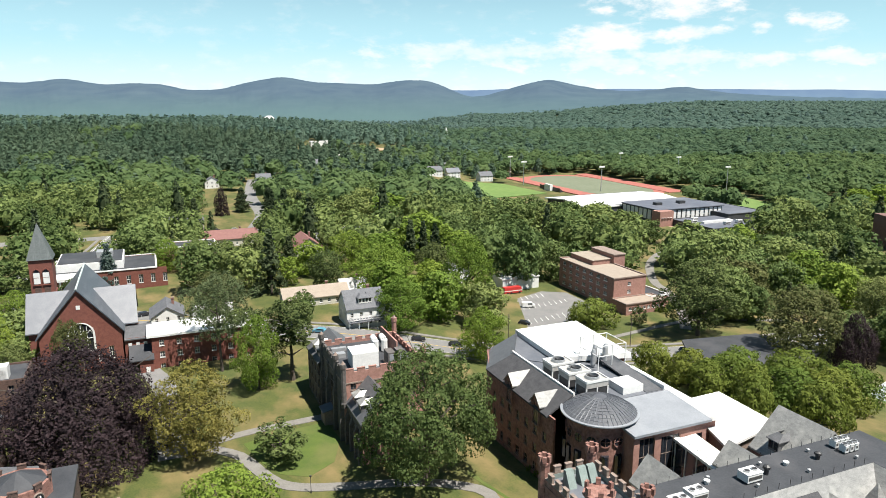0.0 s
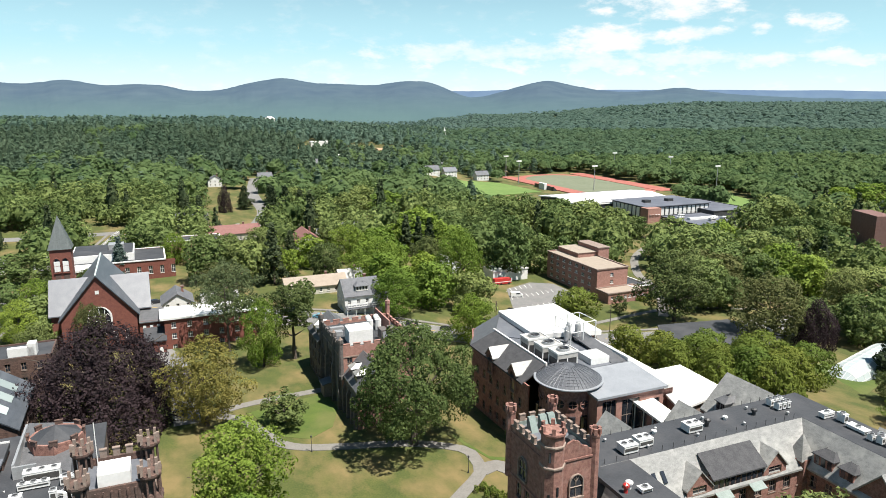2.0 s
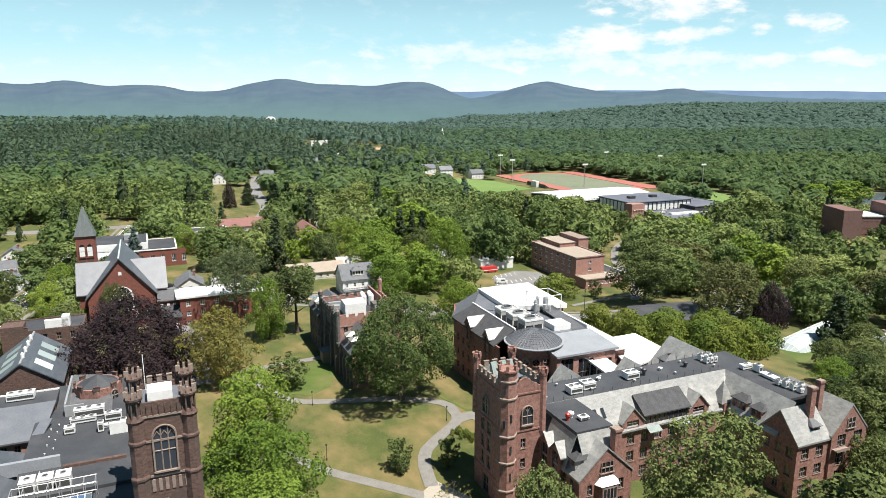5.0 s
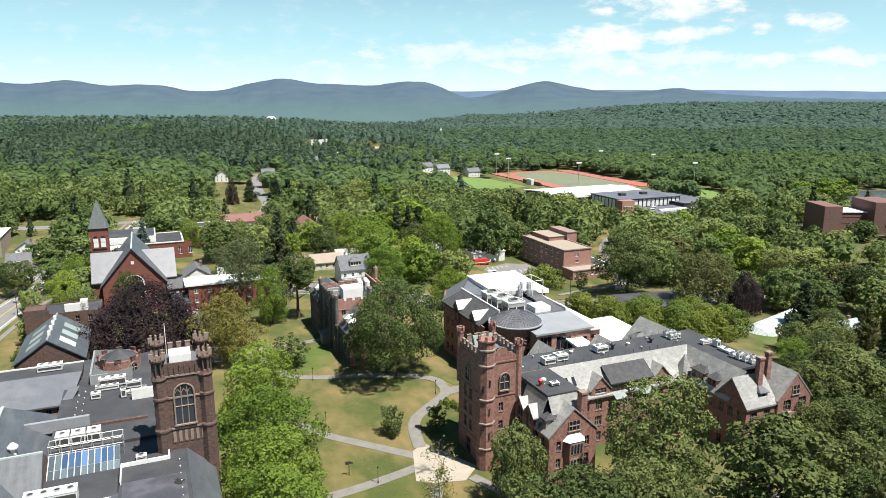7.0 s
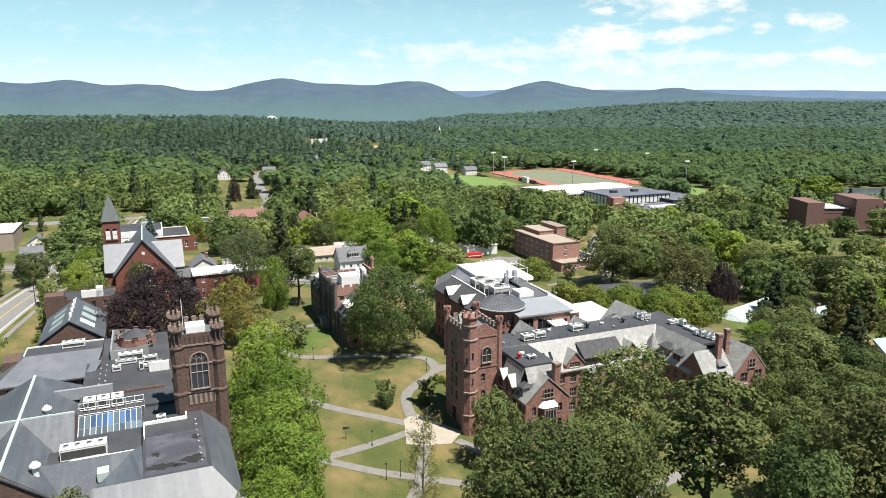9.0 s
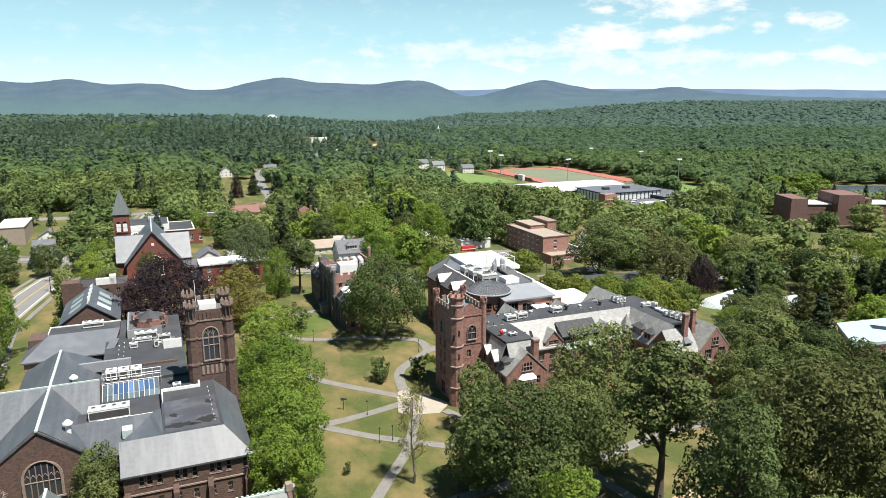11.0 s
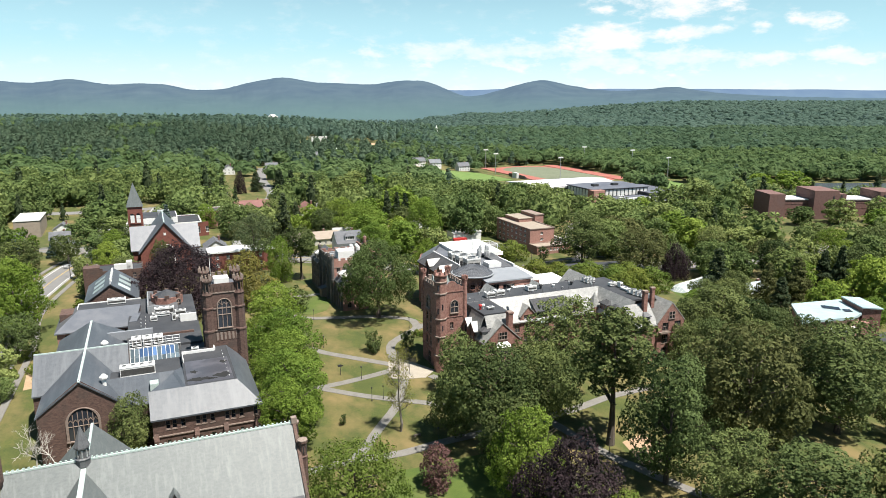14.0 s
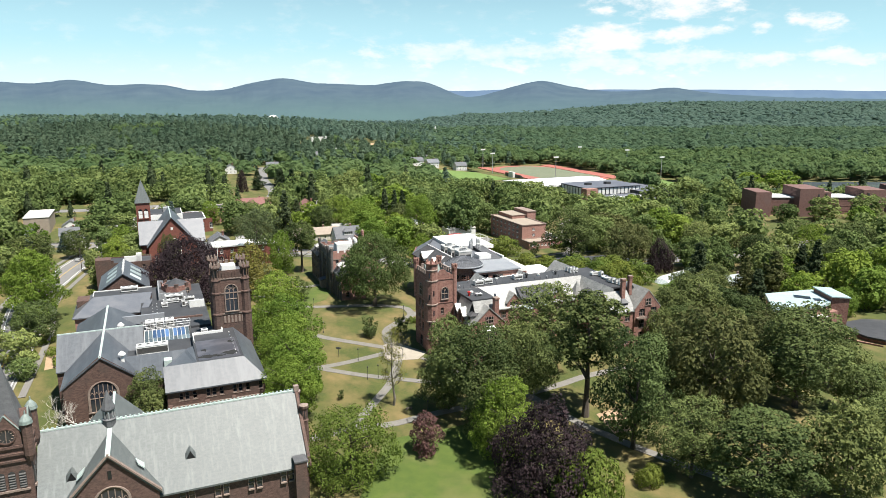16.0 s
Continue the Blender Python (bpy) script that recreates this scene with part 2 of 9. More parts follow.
M["domeroof"] = material("grey_standing_seam", (0.063, 0.067, 0.078), (0.096, 0.101, 0.111), 0.9, 0.6, 0.05, spec=0.3)
M["redroof"] = material("red_shingle", (0.148, 0.070, 0.063), (0.207, 0.100, 0.089), 0.8, 0.85, 0.1)
M["pinkbrick"] = material("pink_brick", (0.213, 0.111, 0.089), (0.333, 0.185, 0.152), 1.2, 0.9, 0.2)
M["tanroof"] = material("tan_gravel_roof", (0.233, 0.194, 0.155), (0.289, 0.244, 0.200), 0.5, 0.9)
M["cream"] = material("cream_siding", (0.407, 0.385, 0.326), (0.488, 0.466, 0.407), 1.0, 0.7)
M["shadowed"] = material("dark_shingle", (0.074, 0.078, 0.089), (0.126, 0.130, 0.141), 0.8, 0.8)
M["concrete"] = material("concrete_walk", (0.130, 0.122, 0.112), (0.177, 0.170, 0.156), 0.5, 0.9, 0.05)
M["terrace"] = material("pale_stone_paving", (0.261, 0.231, 0.190), (0.320, 0.290, 0.242), 0.6, 0.9, 0.05)
M["asphalt"] = material("worn_asphalt", (0.126, 0.126, 0.124), (0.174, 0.170, 0.167), 0.25, 0.9, 0.05)
M["kerb"] = material("granite_kerb", (0.281, 0.274, 0.259), (0.355, 0.348, 0.333), 1.0, 0.9)
M["line"] = material("road_paint", (0.62, 0.62, 0.60), (0.75, 0.75, 0.73), 1.0, 0.7)
M["yellow"] = material("yellow_road_paint", (0.407, 0.266, 0.030), (0.488, 0.326, 0.052), 1.0, 0.7)
M["lawn"] = material("lawn", (0.034, 0.050, 0.008), (0.072, 0.081, 0.016), 0.22, 0.95, 0.3, 11, stain=(0.151, 0.114, 0.045), stain_scale=0.075, stain_lo=0.44, stain_hi=0.66, streak=(1.25, 0.75, 1.0))
M["green_lawn"] = material("watered_lawn", (0.041, 0.071, 0.009), (0.070, 0.100, 0.014), 0.3, 0.95, 0.15, 20, stain=(0.108, 0.108, 0.034), stain_scale=0.06, stain_lo=0.5, stain_hi=0.75)
M["dirt"] = material("bare_earth", (0.266, 0.185, 0.111), (0.340, 0.244, 0.155), 0.4, 0.95)
M["track"] = material("red_running_track", (0.244, 0.078, 0.063), (0.311, 0.111, 0.085), 0.1, 0.9)
M["turf"] = material("green_turf", (0.111, 0.130, 0.081), (0.141, 0.155, 0.104), 0.05, 0.95)
M["field"] = material("mown_field", (0.081, 0.141, 0.030), (0.118, 0.178, 0.044), 0.03, 0.95)
M["bark"] = material("tree_bark", (0.052, 0.041, 0.032), (0.096, 0.078, 0.063), 1.5, 0.95, 0.4, stretch=(3, 3, 0.6))
M["palebark"] = material("pale_bark", (0.266, 0.244, 0.215), (0.429, 0.407, 0.370), 1.5, 0.95, 0.3)
M["water"] = material("still_pond_water", (0.089, 0.111, 0.133), (0.111, 0.133, 0.155), 0.02, 0.08)
M["glass"] = glass_material("window_glass", (0.012, 0.014, 0.018))
M["skyglass"] = glass_material("skylight_glass", (0.045, 0.060, 0.070), 0.2)
M["greenglass"] = glass_material("whitewashed_greenhouse_glass", (0.20, 0.23, 0.235), 0.3)
M["paleglass"] = glass_material("pale_wired_glass", (0.17, 0.20, 0.195), 0.3)
M["blueglass"] = glass_material("blue_skylight_glass", (0.033, 0.061, 0.119), 0.15)
M["rubber"] = material("black_rubber", (0.009, 0.009, 0.009), (0.015, 0.015, 0.015), 3.0, 0.8)
M["red"] = material("red_paint", (0.370, 0.022, 0.022), (0.429, 0.037, 0.030), 1.0, 0.4)
M["carpaint"] = material("car_paint_dark", (0.015, 0.016, 0.022), (0.026, 0.027, 0.033), 1.0, 0.25)
M["carsilver"] = material("car_paint_silver", (0.370, 0.377, 0.392), (0.429, 0.437, 0.444), 1.0, 0.3, metallic=0.4)
M["carblue"] = material("car_paint_blue", (0.074, 0.207, 0.281), (0.096, 0.252, 0.333), 1.0, 0.3)
M["leaf"] = leaf_material("green_leaves", (0.044, 0.066, 0.021), (0.148, 0.184, 0.062), 0.28, 0.02, through_light=0.32)
# lighter copy of the green leaves: middle-distance haze put into the colour
M["leafmid"] = leaf_material("hazed_town_tree_leaves", (0.065, 0.099, 0.030), (0.190, 0.242, 0.080), 0.30, 0.02, through_light=0.36)
M["leafoak"] = leaf_material("deep_green_leaves", (0.050, 0.076, 0.022), (0.124, 0.162, 0.050), 0.1, 0.01, through_light=0.34)
M["leafbright"] = leaf_material("bright_green_leaves", (0.096, 0.155, 0.020), (0.188, 0.260, 0.047), 0.18, 0.012, through_light=0.38)
M["leafyellow"] = leaf_material("yellowish_leaves", (0.144, 0.139, 0.031), (0.228, 0.206, 0.060), 0.12)
M["leafolive"] = leaf_material("olive_leaves", (0.061, 0.072, 0.025), (0.110, 0.121, 0.044), 0.2, 0.01)
M["leafgrey"] = leaf_material("grey_green_leaves", (0.078, 0.104, 0.046), (0.140, 0.172, 0.080), 0.1, 0.0)
M["leafbeech"] = leaf_material("purple_leaves", (0.017, 0.012, 0.014), (0.046, 0.030, 0.034), 0.1, 0.0, patch=0.3, through_light=0.2)
M["leafplum"] = leaf_material("plum_leaves", (0.083, 0.041, 0.040), (0.172, 0.100, 0.089), 0.1, 0.0)
M["leafconifer"] = leaf_material("conifer_needles", (0.032, 0.050, 0.022), (0.067, 0.088, 0.040), 0.25, 0.015, through_light=0.2)
M["leafspruce"] = leaf_material("blue_spruce_needles", (0.041, 0.070, 0.062), (0.083, 0.116, 0.099), 0.1, 0.0, through_light=0.1)
M["leafwoods"] = leaf_material("woodland_leaves", (0.053, 0.096, 0.037), (0.118, 0.169, 0.063), 0.0, 0.0, patch=0.06, through_light=0.4, grain=0.3)
M["leafpine"] = leaf_material("pine_woods", (0.057, 0.098, 0.062), (0.109, 0.156, 0.095), 0.0, 0.0, patch=0.06, through_light=0.4, grain=0.3)
# four farther leaf tones: distance haze is mixed into their colours, bluer and paler
M["leaffar"] = leaf_material("hazed_far_woodland_leaves", (0.060, 0.104, 0.083), (0.087, 0.135, 0.105), 0.0, 0.0, patch=0.02, through_light=0.4, grain=0.2)
M["pinefar"] = leaf_material("hazed_far_pine_woods", (0.074, 0.123, 0.110), (0.105, 0.158, 0.138), 0.0, 0.0, patch=0.02, through_light=0.4, grain=0.2)
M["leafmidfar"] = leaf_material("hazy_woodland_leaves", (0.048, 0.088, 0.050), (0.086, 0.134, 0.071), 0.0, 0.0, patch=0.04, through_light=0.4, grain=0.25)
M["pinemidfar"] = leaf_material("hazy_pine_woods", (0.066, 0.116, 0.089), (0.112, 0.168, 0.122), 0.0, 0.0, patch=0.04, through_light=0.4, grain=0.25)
M["leafhedge"] = leaf_material("light_green_shrub_leaves", (0.099, 0.136, 0.024), (0.162, 0.201, 0.039), 0.12)

# ---- plain tools ----
TURN = radians(23)
CA, SA = math.cos(TURN), math.sin(TURN)


def to_world(a, b):
    """Campus plan (a along the fronts, b away from the street of the chapel) to world x, y."""
    return a * CA - b * SA, a * SA + b * CA


def to_plan(x, y):
    return x * CA + y * SA, -x * SA + y * CA


def smooth(v):
    v = min(1.0, max(0.0, v))
    return v * v * (3 - 2 * v)


def ground_z(x, y):
    near = 1 - (1 - smooth((y - 120) / 110) * smooth((x + 40) / 80)) * (1 - smooth((x - 100) / 60))
    z = -8.0 * near - 4.0 * smooth((y - 380) / 250) * smooth((x + 40) / 120)
    z -= 8.0 * math.exp(-((x + 230) / 75) ** 2 - ((y - 300) / 70) ** 2)
    z += 25.0 * smooth((y - 470) / 480) * smooth((-x - 20) / 330) * (1 - smooth((y - 1050) / 700)) - 42.0 * smooth((y - 1300) / 900) * smooth((150 - x) / 300)
    z += 48.0 * smooth((y - 1500) / 1300) * smooth((x - 150) / 900)
    return z


class Shape:
    """Collects faces of one mesh, in plan coordinates a, b, z."""

    def __init__(self):
        self.v, self.f = [], []

    def poly(self, *pts):
        n = len(self.v)
        self.v += [tuple(p) for p in pts]
        self.f.append(tuple(range(n, n + len(pts))))
        return self

    def box(self, a0, a1, b0, b1, z0, z1):
        n = len(self.v)
        self.v += [(a0, b0, z0), (a1, b0, z0), (a1, b1, z0), (a0, b1, z0), (a0, b0, z1), (a1, b0, z1), (a1, b1, z1), (a0, b1, z1)]
        self.f += [tuple(n + i for i in q) for q in ((0, 3, 2, 1), (4, 5, 6, 7), (0, 1, 5, 4), (1, 2, 6, 5), (2, 3, 7, 6), (3, 0, 4, 7))]
        return self

    def slab(self, pts, thick):
        """A roof plane from its outline, with a thickness downwards."""
        n, k = len(self.v), len(pts)
        self.v += [tuple(p) for p in pts] + [(p[0], p[1], p[2] - thick) for p in pts]
        self.f.append(tuple(range(n, n + k)))
        self.f.append(tuple(range(n + 2 * k - 1, n + k - 1, -1)))
        for i in range(k):
            j = (i + 1) % k
            self.f.append((n + i, n + k + i, n + k + j, n + j))
        return self

    def loft(self, rings, cap=True):
        n, k = len(self.v), len(rings[0])
        for r in rings:
            self.v += [tuple(p) for p in r]
        for i in range(len(rings) - 1):
            for j in range(k):
                q = (j + 1) % k
                self.f.append((n + i * k + j, n + i * k + q, n + (i + 1) * k + q, n + (i + 1) * k + j))
        if cap:
            self.f.append(tuple(range(n + k - 1, n - 1, -1)))
            self.f.append(tuple(range(n + (len(rings) - 1) * k, n + len(rings) * k)))
        return self

    def turned(self, a, b, profile, sides=8, phase=0.0):
        """A turned shape about an upright axis from rows of radius, z."""
        return self.loft([[(a + r * math.cos(phase + 2 * math.pi * i / sides), b + r * math.sin(phase + 2 * math.pi * i / sides), z) for i in range(sides)] for r, z in profile])

    def tube(self, p, q, r0, r1=None, sides=6):
        p, q = Vector(p), Vector(q)
        r1 = r0 if r1 is None else r1
        d = (q - p).normalized()
        s = d.cross(Vector((0.3, 0.1, 1)) if abs(d.z) < 0.9 else Vector((1, 0.2, 0))).normalized()
        u = d.cross(s)
        return self.loft([[tuple(c + (s * math.cos(2 * math.pi * i / sides) + u * math.sin(2 * math.pi * i / sides)) * r) for i in range(sides)] for c, r in ((p, r0), (q, r1))])

    def mesh(self, name, origin=(0, 0, 0)):
        me = bpy.data.meshes.new(name)
        ox, oy, oz = origin
        me.from_pydata([(x - ox, y - oy, z - oz) for x, y, z in self.v], [], self.f)
        bm = bmesh.new()
        bm.from_mesh(me)
        bmesh.ops.recalc_face_normals(bm, faces=bm.faces)
        bm.to_mesh(me)
        bm.free()
        return me


ORIGIN = {}


def thing(name, a, b, label, category, group="", z=None, turned=True):
    """An Empty at a plan place that carries the parts of one thing."""
    x, y = to_world(a, b)
    z = ground_z(x, y) if z is None else z
    ob = new(name)
    ob.empty_display_size = 0.5
    ob.matrix_world = pose(x, y, z, 0, 0, 23 if turned else 0)
    ORIGIN[ob.name] = (a, b, z)
    return tagged(ob, label, category, group)


def part(name, shape, mat, parent, label="", kind=""):
    """Links a shape, given in plan coordinates, as one mesh under a thing or a part."""
    origin = ORIGIN[parent.name]
    me = shape.mesh(name, origin)
    me.materials.append(M[mat])
    ob = new(name, me)
    ob.parent = parent
    ORIGIN[ob.name] = origin
    return tagged(ob, label, kind=kind)


WINDOWS = {}


def lattice(bars_x, bars_z, y0, y1):
    """One connected grid of crossing bars, upright, between two depths."""
    us = sorted({round(v, 4) for p in bars_x for v in p})
    zs = sorted({round(v, 4) for p in bars_z for v in p})
    s, ids = Shape(), {}

    def vert(u, z, y):
        k = (u, z, y)
        if k not in ids:
            ids[k] = len(s.v)
            s.v.append((u, y, z))
        return ids[k]

    def full(i, j):
        if not (0 <= i < len(us) - 1 and 0 <= j < len(zs) - 1):
            return False
        um, zm = (us[i] + us[i + 1]) / 2, (zs[j] + zs[j + 1]) / 2
        return any(a < um < b for a, b in bars_x) or any(a < zm < b for a, b in bars_z)

    for i in range(len(us) - 1):
        for j in range(len(zs) - 1):
            if not full(i, j):
                continue
            u0, u1, z0, z1 = us[i], us[i + 1], zs[j], zs[j + 1]
            s.f.append((vert(u0, z0, y0), vert(u1, z0, y0), vert(u1, z1, y0), vert(u0, z1, y0)))
            for di, dj, p, q in ((-1, 0, (u0, z0), (u0, z1)), (1, 0, (u1, z1), (u1, z0)), (0, -1, (u1, z0), (u0, z0)), (0, 1, (u0, z1), (u1, z1))):
                if not full(i + di, j + dj):
                    s.f.append((vert(*p, y0), vert(*q, y0), vert(*q, y1), vert(*p, y1)))
    return s


def window_meshes(w, h, cols, rows, frame_mat, glass_mat):
    key = (round(w, 2), round(h, 2), cols, rows, frame_mat, glass_mat)
    if key not in WINDOWS:
        t = 0.11
        bars_x = [(-w / 2, -w / 2 + t)] + [(-w / 2 + w * i / cols - 0.05, -w / 2 + w * i / cols + 0.05) for i in range(1, cols)] + [(w / 2 - t, w / 2)]
        bars_z = [(0, t)] + [(h * i / rows - 0.045, h * i / rows + 0.045) for i in range(1, rows)] + [(h - t, h)]
        s = lattice(bars_x, bars_z, 0.0, 0.09)
        sl = Shape().box(-w / 2 - 0.12, w / 2 + 0.12, -0.3, 0.05, -0.16, 0).mesh("sill")
        sl.materials.append(M[frame_mat])
        me = s.mesh("window")
        me.materials.append(M[frame_mat])
        g = Shape().box(-w / 2 + 0.02, w / 2 - 0.02, 0.05, 0.065, 0.02, h - 0.02)
        mg = g.mesh("pane")
        mg.materials.append(M[glass_mat])
        WINDOWS[key] = (me, mg, sl)
    return WINDOWS[key]


def facade(parent, p, q, z0, z1, openings=(), mat="brick", name="wall", depth=0.22, frame_mat="stone", glass_mat="glass", gable=None, cols=2, rows=2):
    """A wall from plan point p to q (its outer side on the right hand), with real window openings (distance along, sill, width, height);
    gable: the height of a peak over its middle."""
    pa, qa = Vector(p), Vector(q)
    run = (qa - pa).length
    d = (qa - pa) / run
    nrm = Vector((d.y, -d.x))
    s = Shape()

    def at(u, z, k=0.0):
        v = pa + d * u - nrm * k
        return (v.x, v.y, z)

    us = sorted({0.0, run, *(round(o[0] - o[2] / 2, 3) for o in openings), *(round(o[0] + o[2] / 2, 3) for o in openings)})
    zs = sorted({z0, z1, *(round(o[1], 3) for o in openings), *(round(o[1] + o[3], 3) for o in openings)})
    for i in range(len(us) - 1):
        for j in range(len(zs) - 1):
            um, zm = (us[i] + us[i + 1]) / 2, (zs[j] + zs[j + 1]) / 2
            if not any(abs(um - o[0]) < o[2] / 2 and o[1] < zm < o[1] + o[3] for o in openings):
                s.poly(at(us[i], zs[j]), at(us[i + 1], zs[j]), at(us[i + 1], zs[j + 1]), at(us[i], zs[j + 1]))
    if gable:
        s.poly(at(0, z1), at(run, z1), at(run / 2, gable))
    for u, z, w, h in openings:
        lo, hi = u - w / 2, u + w / 2
        s.poly(at(lo, z), at(lo, z, depth), at(hi, z, depth), at(hi, z))
        s.poly(at(lo, z + h), at(hi, z + h), at(hi, z + h, depth), at(lo, z + h, depth))
        s.poly(at(lo, z), at(lo, z + h), at(lo, z + h, depth), at(lo, z, depth))
        s.poly(at(hi, z), at(hi, z, depth), at(hi, z + h, depth), at(hi, z + h))
    # inner skin, which gives the wall its thickness
    s.poly(at(0, z0, depth + 0.15), at(0, z1, depth + 0.15), at(run, z1, depth + 0.15), at(run, z0, depth + 0.15))
    s.poly(at(0, z1), at(0, z1, depth + 0.15), at(run, z1, depth + 0.15), at(run, z1))
    me = bpy.data.meshes.new(name)
    o3 = ORIGIN[parent.name]
    me.from_pydata([(x - o3[0], y - o3[1], z - o3[2]) for x, y, z in s.v], [], s.f)
    me.materials.append(M[mat])
    wall = new(name, me)
    wall.parent = parent
    ang = math.degrees(math.atan2(d.y, d.x))
    for u, z, w, h in openings:
        mf, mg, ms = window_meshes(w, h, max(1, round(w / 0.65)) if cols == 0 else cols, max(1, round(h / 0.9)) if rows == 0 else rows, frame_mat, glass_mat)
        v = pa + d * u - nrm * (depth - 0.02)
        win = new("window", mf)
        win.parent = parent
        win.matrix_local = pose(v.x - o3[0], v.y - o3[1], z - o3[2], 0, 0, ang)
        pane = new("pane", mg)
        pane.parent = win
        sill = new("sill", ms)
        sill.parent = win
    return wall


def row(start, step, n, sill, w, h):
    return [(start + step * i, sill, w, h) for i in range(n)]


def gable_roof(parent, a0, a1, b0, b1, eave, ridge, along="a", mat="slate", over=0.4, thick=0.35, ridge_mat=None, name="roof_slope"):
    """Two slabs over a rectangle; the ridge runs along a or b."""
    if along == "a":
        m, k = (b0 + b1) / 2, (ridge - eave) / ((b1 - b0) / 2)
        l = part(name, Shape().slab([(a0, b0 - over, eave - k * over), (a1, b0 - over, eave - k * over), (a1, m, ridge), (a0, m, ridge)], thick), mat, parent)
        r = part(name, Shape().slab([(a0, m, ridge), (a1, m, ridge), (a1, b1 + over, eave - k * over), (a0, b1 + over, eave - k * over)], thick), mat, parent)
        cap = Shape().box(a0, a1, m - 0.22, m + 0.22, ridge - 0.12, ridge + 0.12)
    else:
        m, k = (a0 + a1) / 2, (ridge - eave) / ((a1 - a0) / 2)
        l = part(name, Shape().slab([(a0 - over, b0, eave - k * over), (m, b0, ridge), (m, b1, ridge), (a0 - over, b1, eave - k * over)], thick), mat, parent)
        r = part(name, Shape().slab([(m, b0, ridge), (a1 + over, b0, eave - k * over), (a1 + over, b1, eave - k * over), (m, b1, ridge)], thick), mat, parent)
        cap = Shape().box(m - 0.22, m + 0.22, b0, b1, ridge - 0.12, ridge + 0.12)
    if ridge_mat:
        part("ridge_cap", cap, ridge_mat, parent)
    return l, r


def merlons(parent, p, q, z, mat="brick", w=1.0, gap=0.8, h=0.9, thick=0.4):
    """Battlement blocks along a line of the plan, each a part."""
    pa, qa = Vector(p), Vector(q)
    run = (qa - pa).length
    d = (qa - pa) / run
    n = max(1, int((run + gap) / (w + gap)))
    off = (run - n * w - (n - 1) * gap) / 2
    o3 = ORIGIN[parent.name]
    me = Shape().box(-w / 2, w / 2, -thick / 2, thick / 2, 0, h).box(-w / 2 - 0.06, w / 2 + 0.06, -thick / 2 - 0.06, thick / 2 + 0.06, h, h + 0.14).mesh("merlon")
    me.materials.append(M[mat])
    for i in range(n):
        v = pa + d * (off + w / 2 + i * (w + gap))
        ob = new("merlon", me)
        ob.parent = parent
        ob.matrix_local = pose(v.x - o3[0], v.y - o3[1], z - o3[2], 0, 0, math.degrees(math.atan2(d.y, d.x)))


def roof_unit(a, b, z, w, d, h, label="white rooftop air conditioning unit", turn=0.0):
    """A boxy rooftop machine: casing, louvred side, two round fans."""
    t = thing("air_conditioner", a, b, label, "air conditioner", "rooftop machines", z)
    casing = Shape().box(a - w / 2, a + w / 2, b - d / 2, b + d / 2, z + 0.25, z + h)
    casing.box(a - w / 2 - 0.05, a + w / 2 + 0.05, b - d / 2 - 0.05, b + d / 2 + 0.05, z + h, z + h + 0.08)
    part("casing", casing, "paint", t)
    skid = Shape().box(a - w / 2, a + w / 2, b - d / 2 + 0.1, b - d / 2 + 0.3, z, z + 0.25).box(a - w / 2, a + w / 2, b + d / 2 - 0.3, b + d / 2 - 0.1, z, z + 0.25)
    part("skid", skid, "darkmetal", t)
    part("louvre", Shape().box(a - w / 2 + 0.15, a + w / 2 - 0.15, b - d / 2 - 0.04, b - d / 2 + 0.02, z + 0.6, z + h - 0.35), "louvre", t)
    n = max(1, round(w / 1.8))
    for i in range(n):
        x = a - w / 2 + w * (i + 0.5) / n
        part("fan_grille", Shape().turned(x, b, [(0.41, z + h + 0.09), (0.41, z + h + 0.2)], 14), "darkmetal", t)
        part("fan_ring", Shape().turned(x, b, [(0.5, z + h + 0.08), (0.5, z + h + 0.3), (0.4, z + h + 0.3), (0.4, z + h + 0.14)], 14), "metal", t)
    return t


def roof_vent(a, b, z, r=0.3, h=0.7, mat="metal"):
    t = thing("roof_vent", a, b, "small round metal vent on the flat roof", "vent", "roof vents", z)
    part("pipe", Shape().turned(a, b, [(r * 0.6, z), (r * 0.6, z + h * 0.7)], 8), mat, t)
    part("cap", Shape().turned(a, b, [(r, z + h * 0.6), (r, z + h * 0.85), (r * 0.3, z + h)], 8), mat, t)


def chimney(parent, a, b, w, d, z0, z1, mat="brick"):
    s = Shape().box(a - w / 2, a + w / 2, b - d / 2, b + d / 2, z0, z1 - 0.5)
    s.box(a - w / 2 - 0.15, a + w / 2 + 0.15, b - d / 2 - 0.15, b + d / 2 + 0.15, z1 - 0.5, z1 - 0.15)
    c = part("chimney", s, mat, parent)
    part("chimney_cap", Shape().box(a - w / 2 - 0.1, a + w / 2 + 0.1, b - d / 2 - 0.1, b + d / 2 + 0.1, z1 - 0.15, z1), "stone", c)

# ---- ground, roads, paths ----


def spaced(limit_near, step, far, lo=1.0):
    out, v = [], 0.0
    while v < limit_near:
        out.append(v)
        v += step
    while v < far:
        out.append(v)
        step *= 1.16
        v += step
    return out + [far]


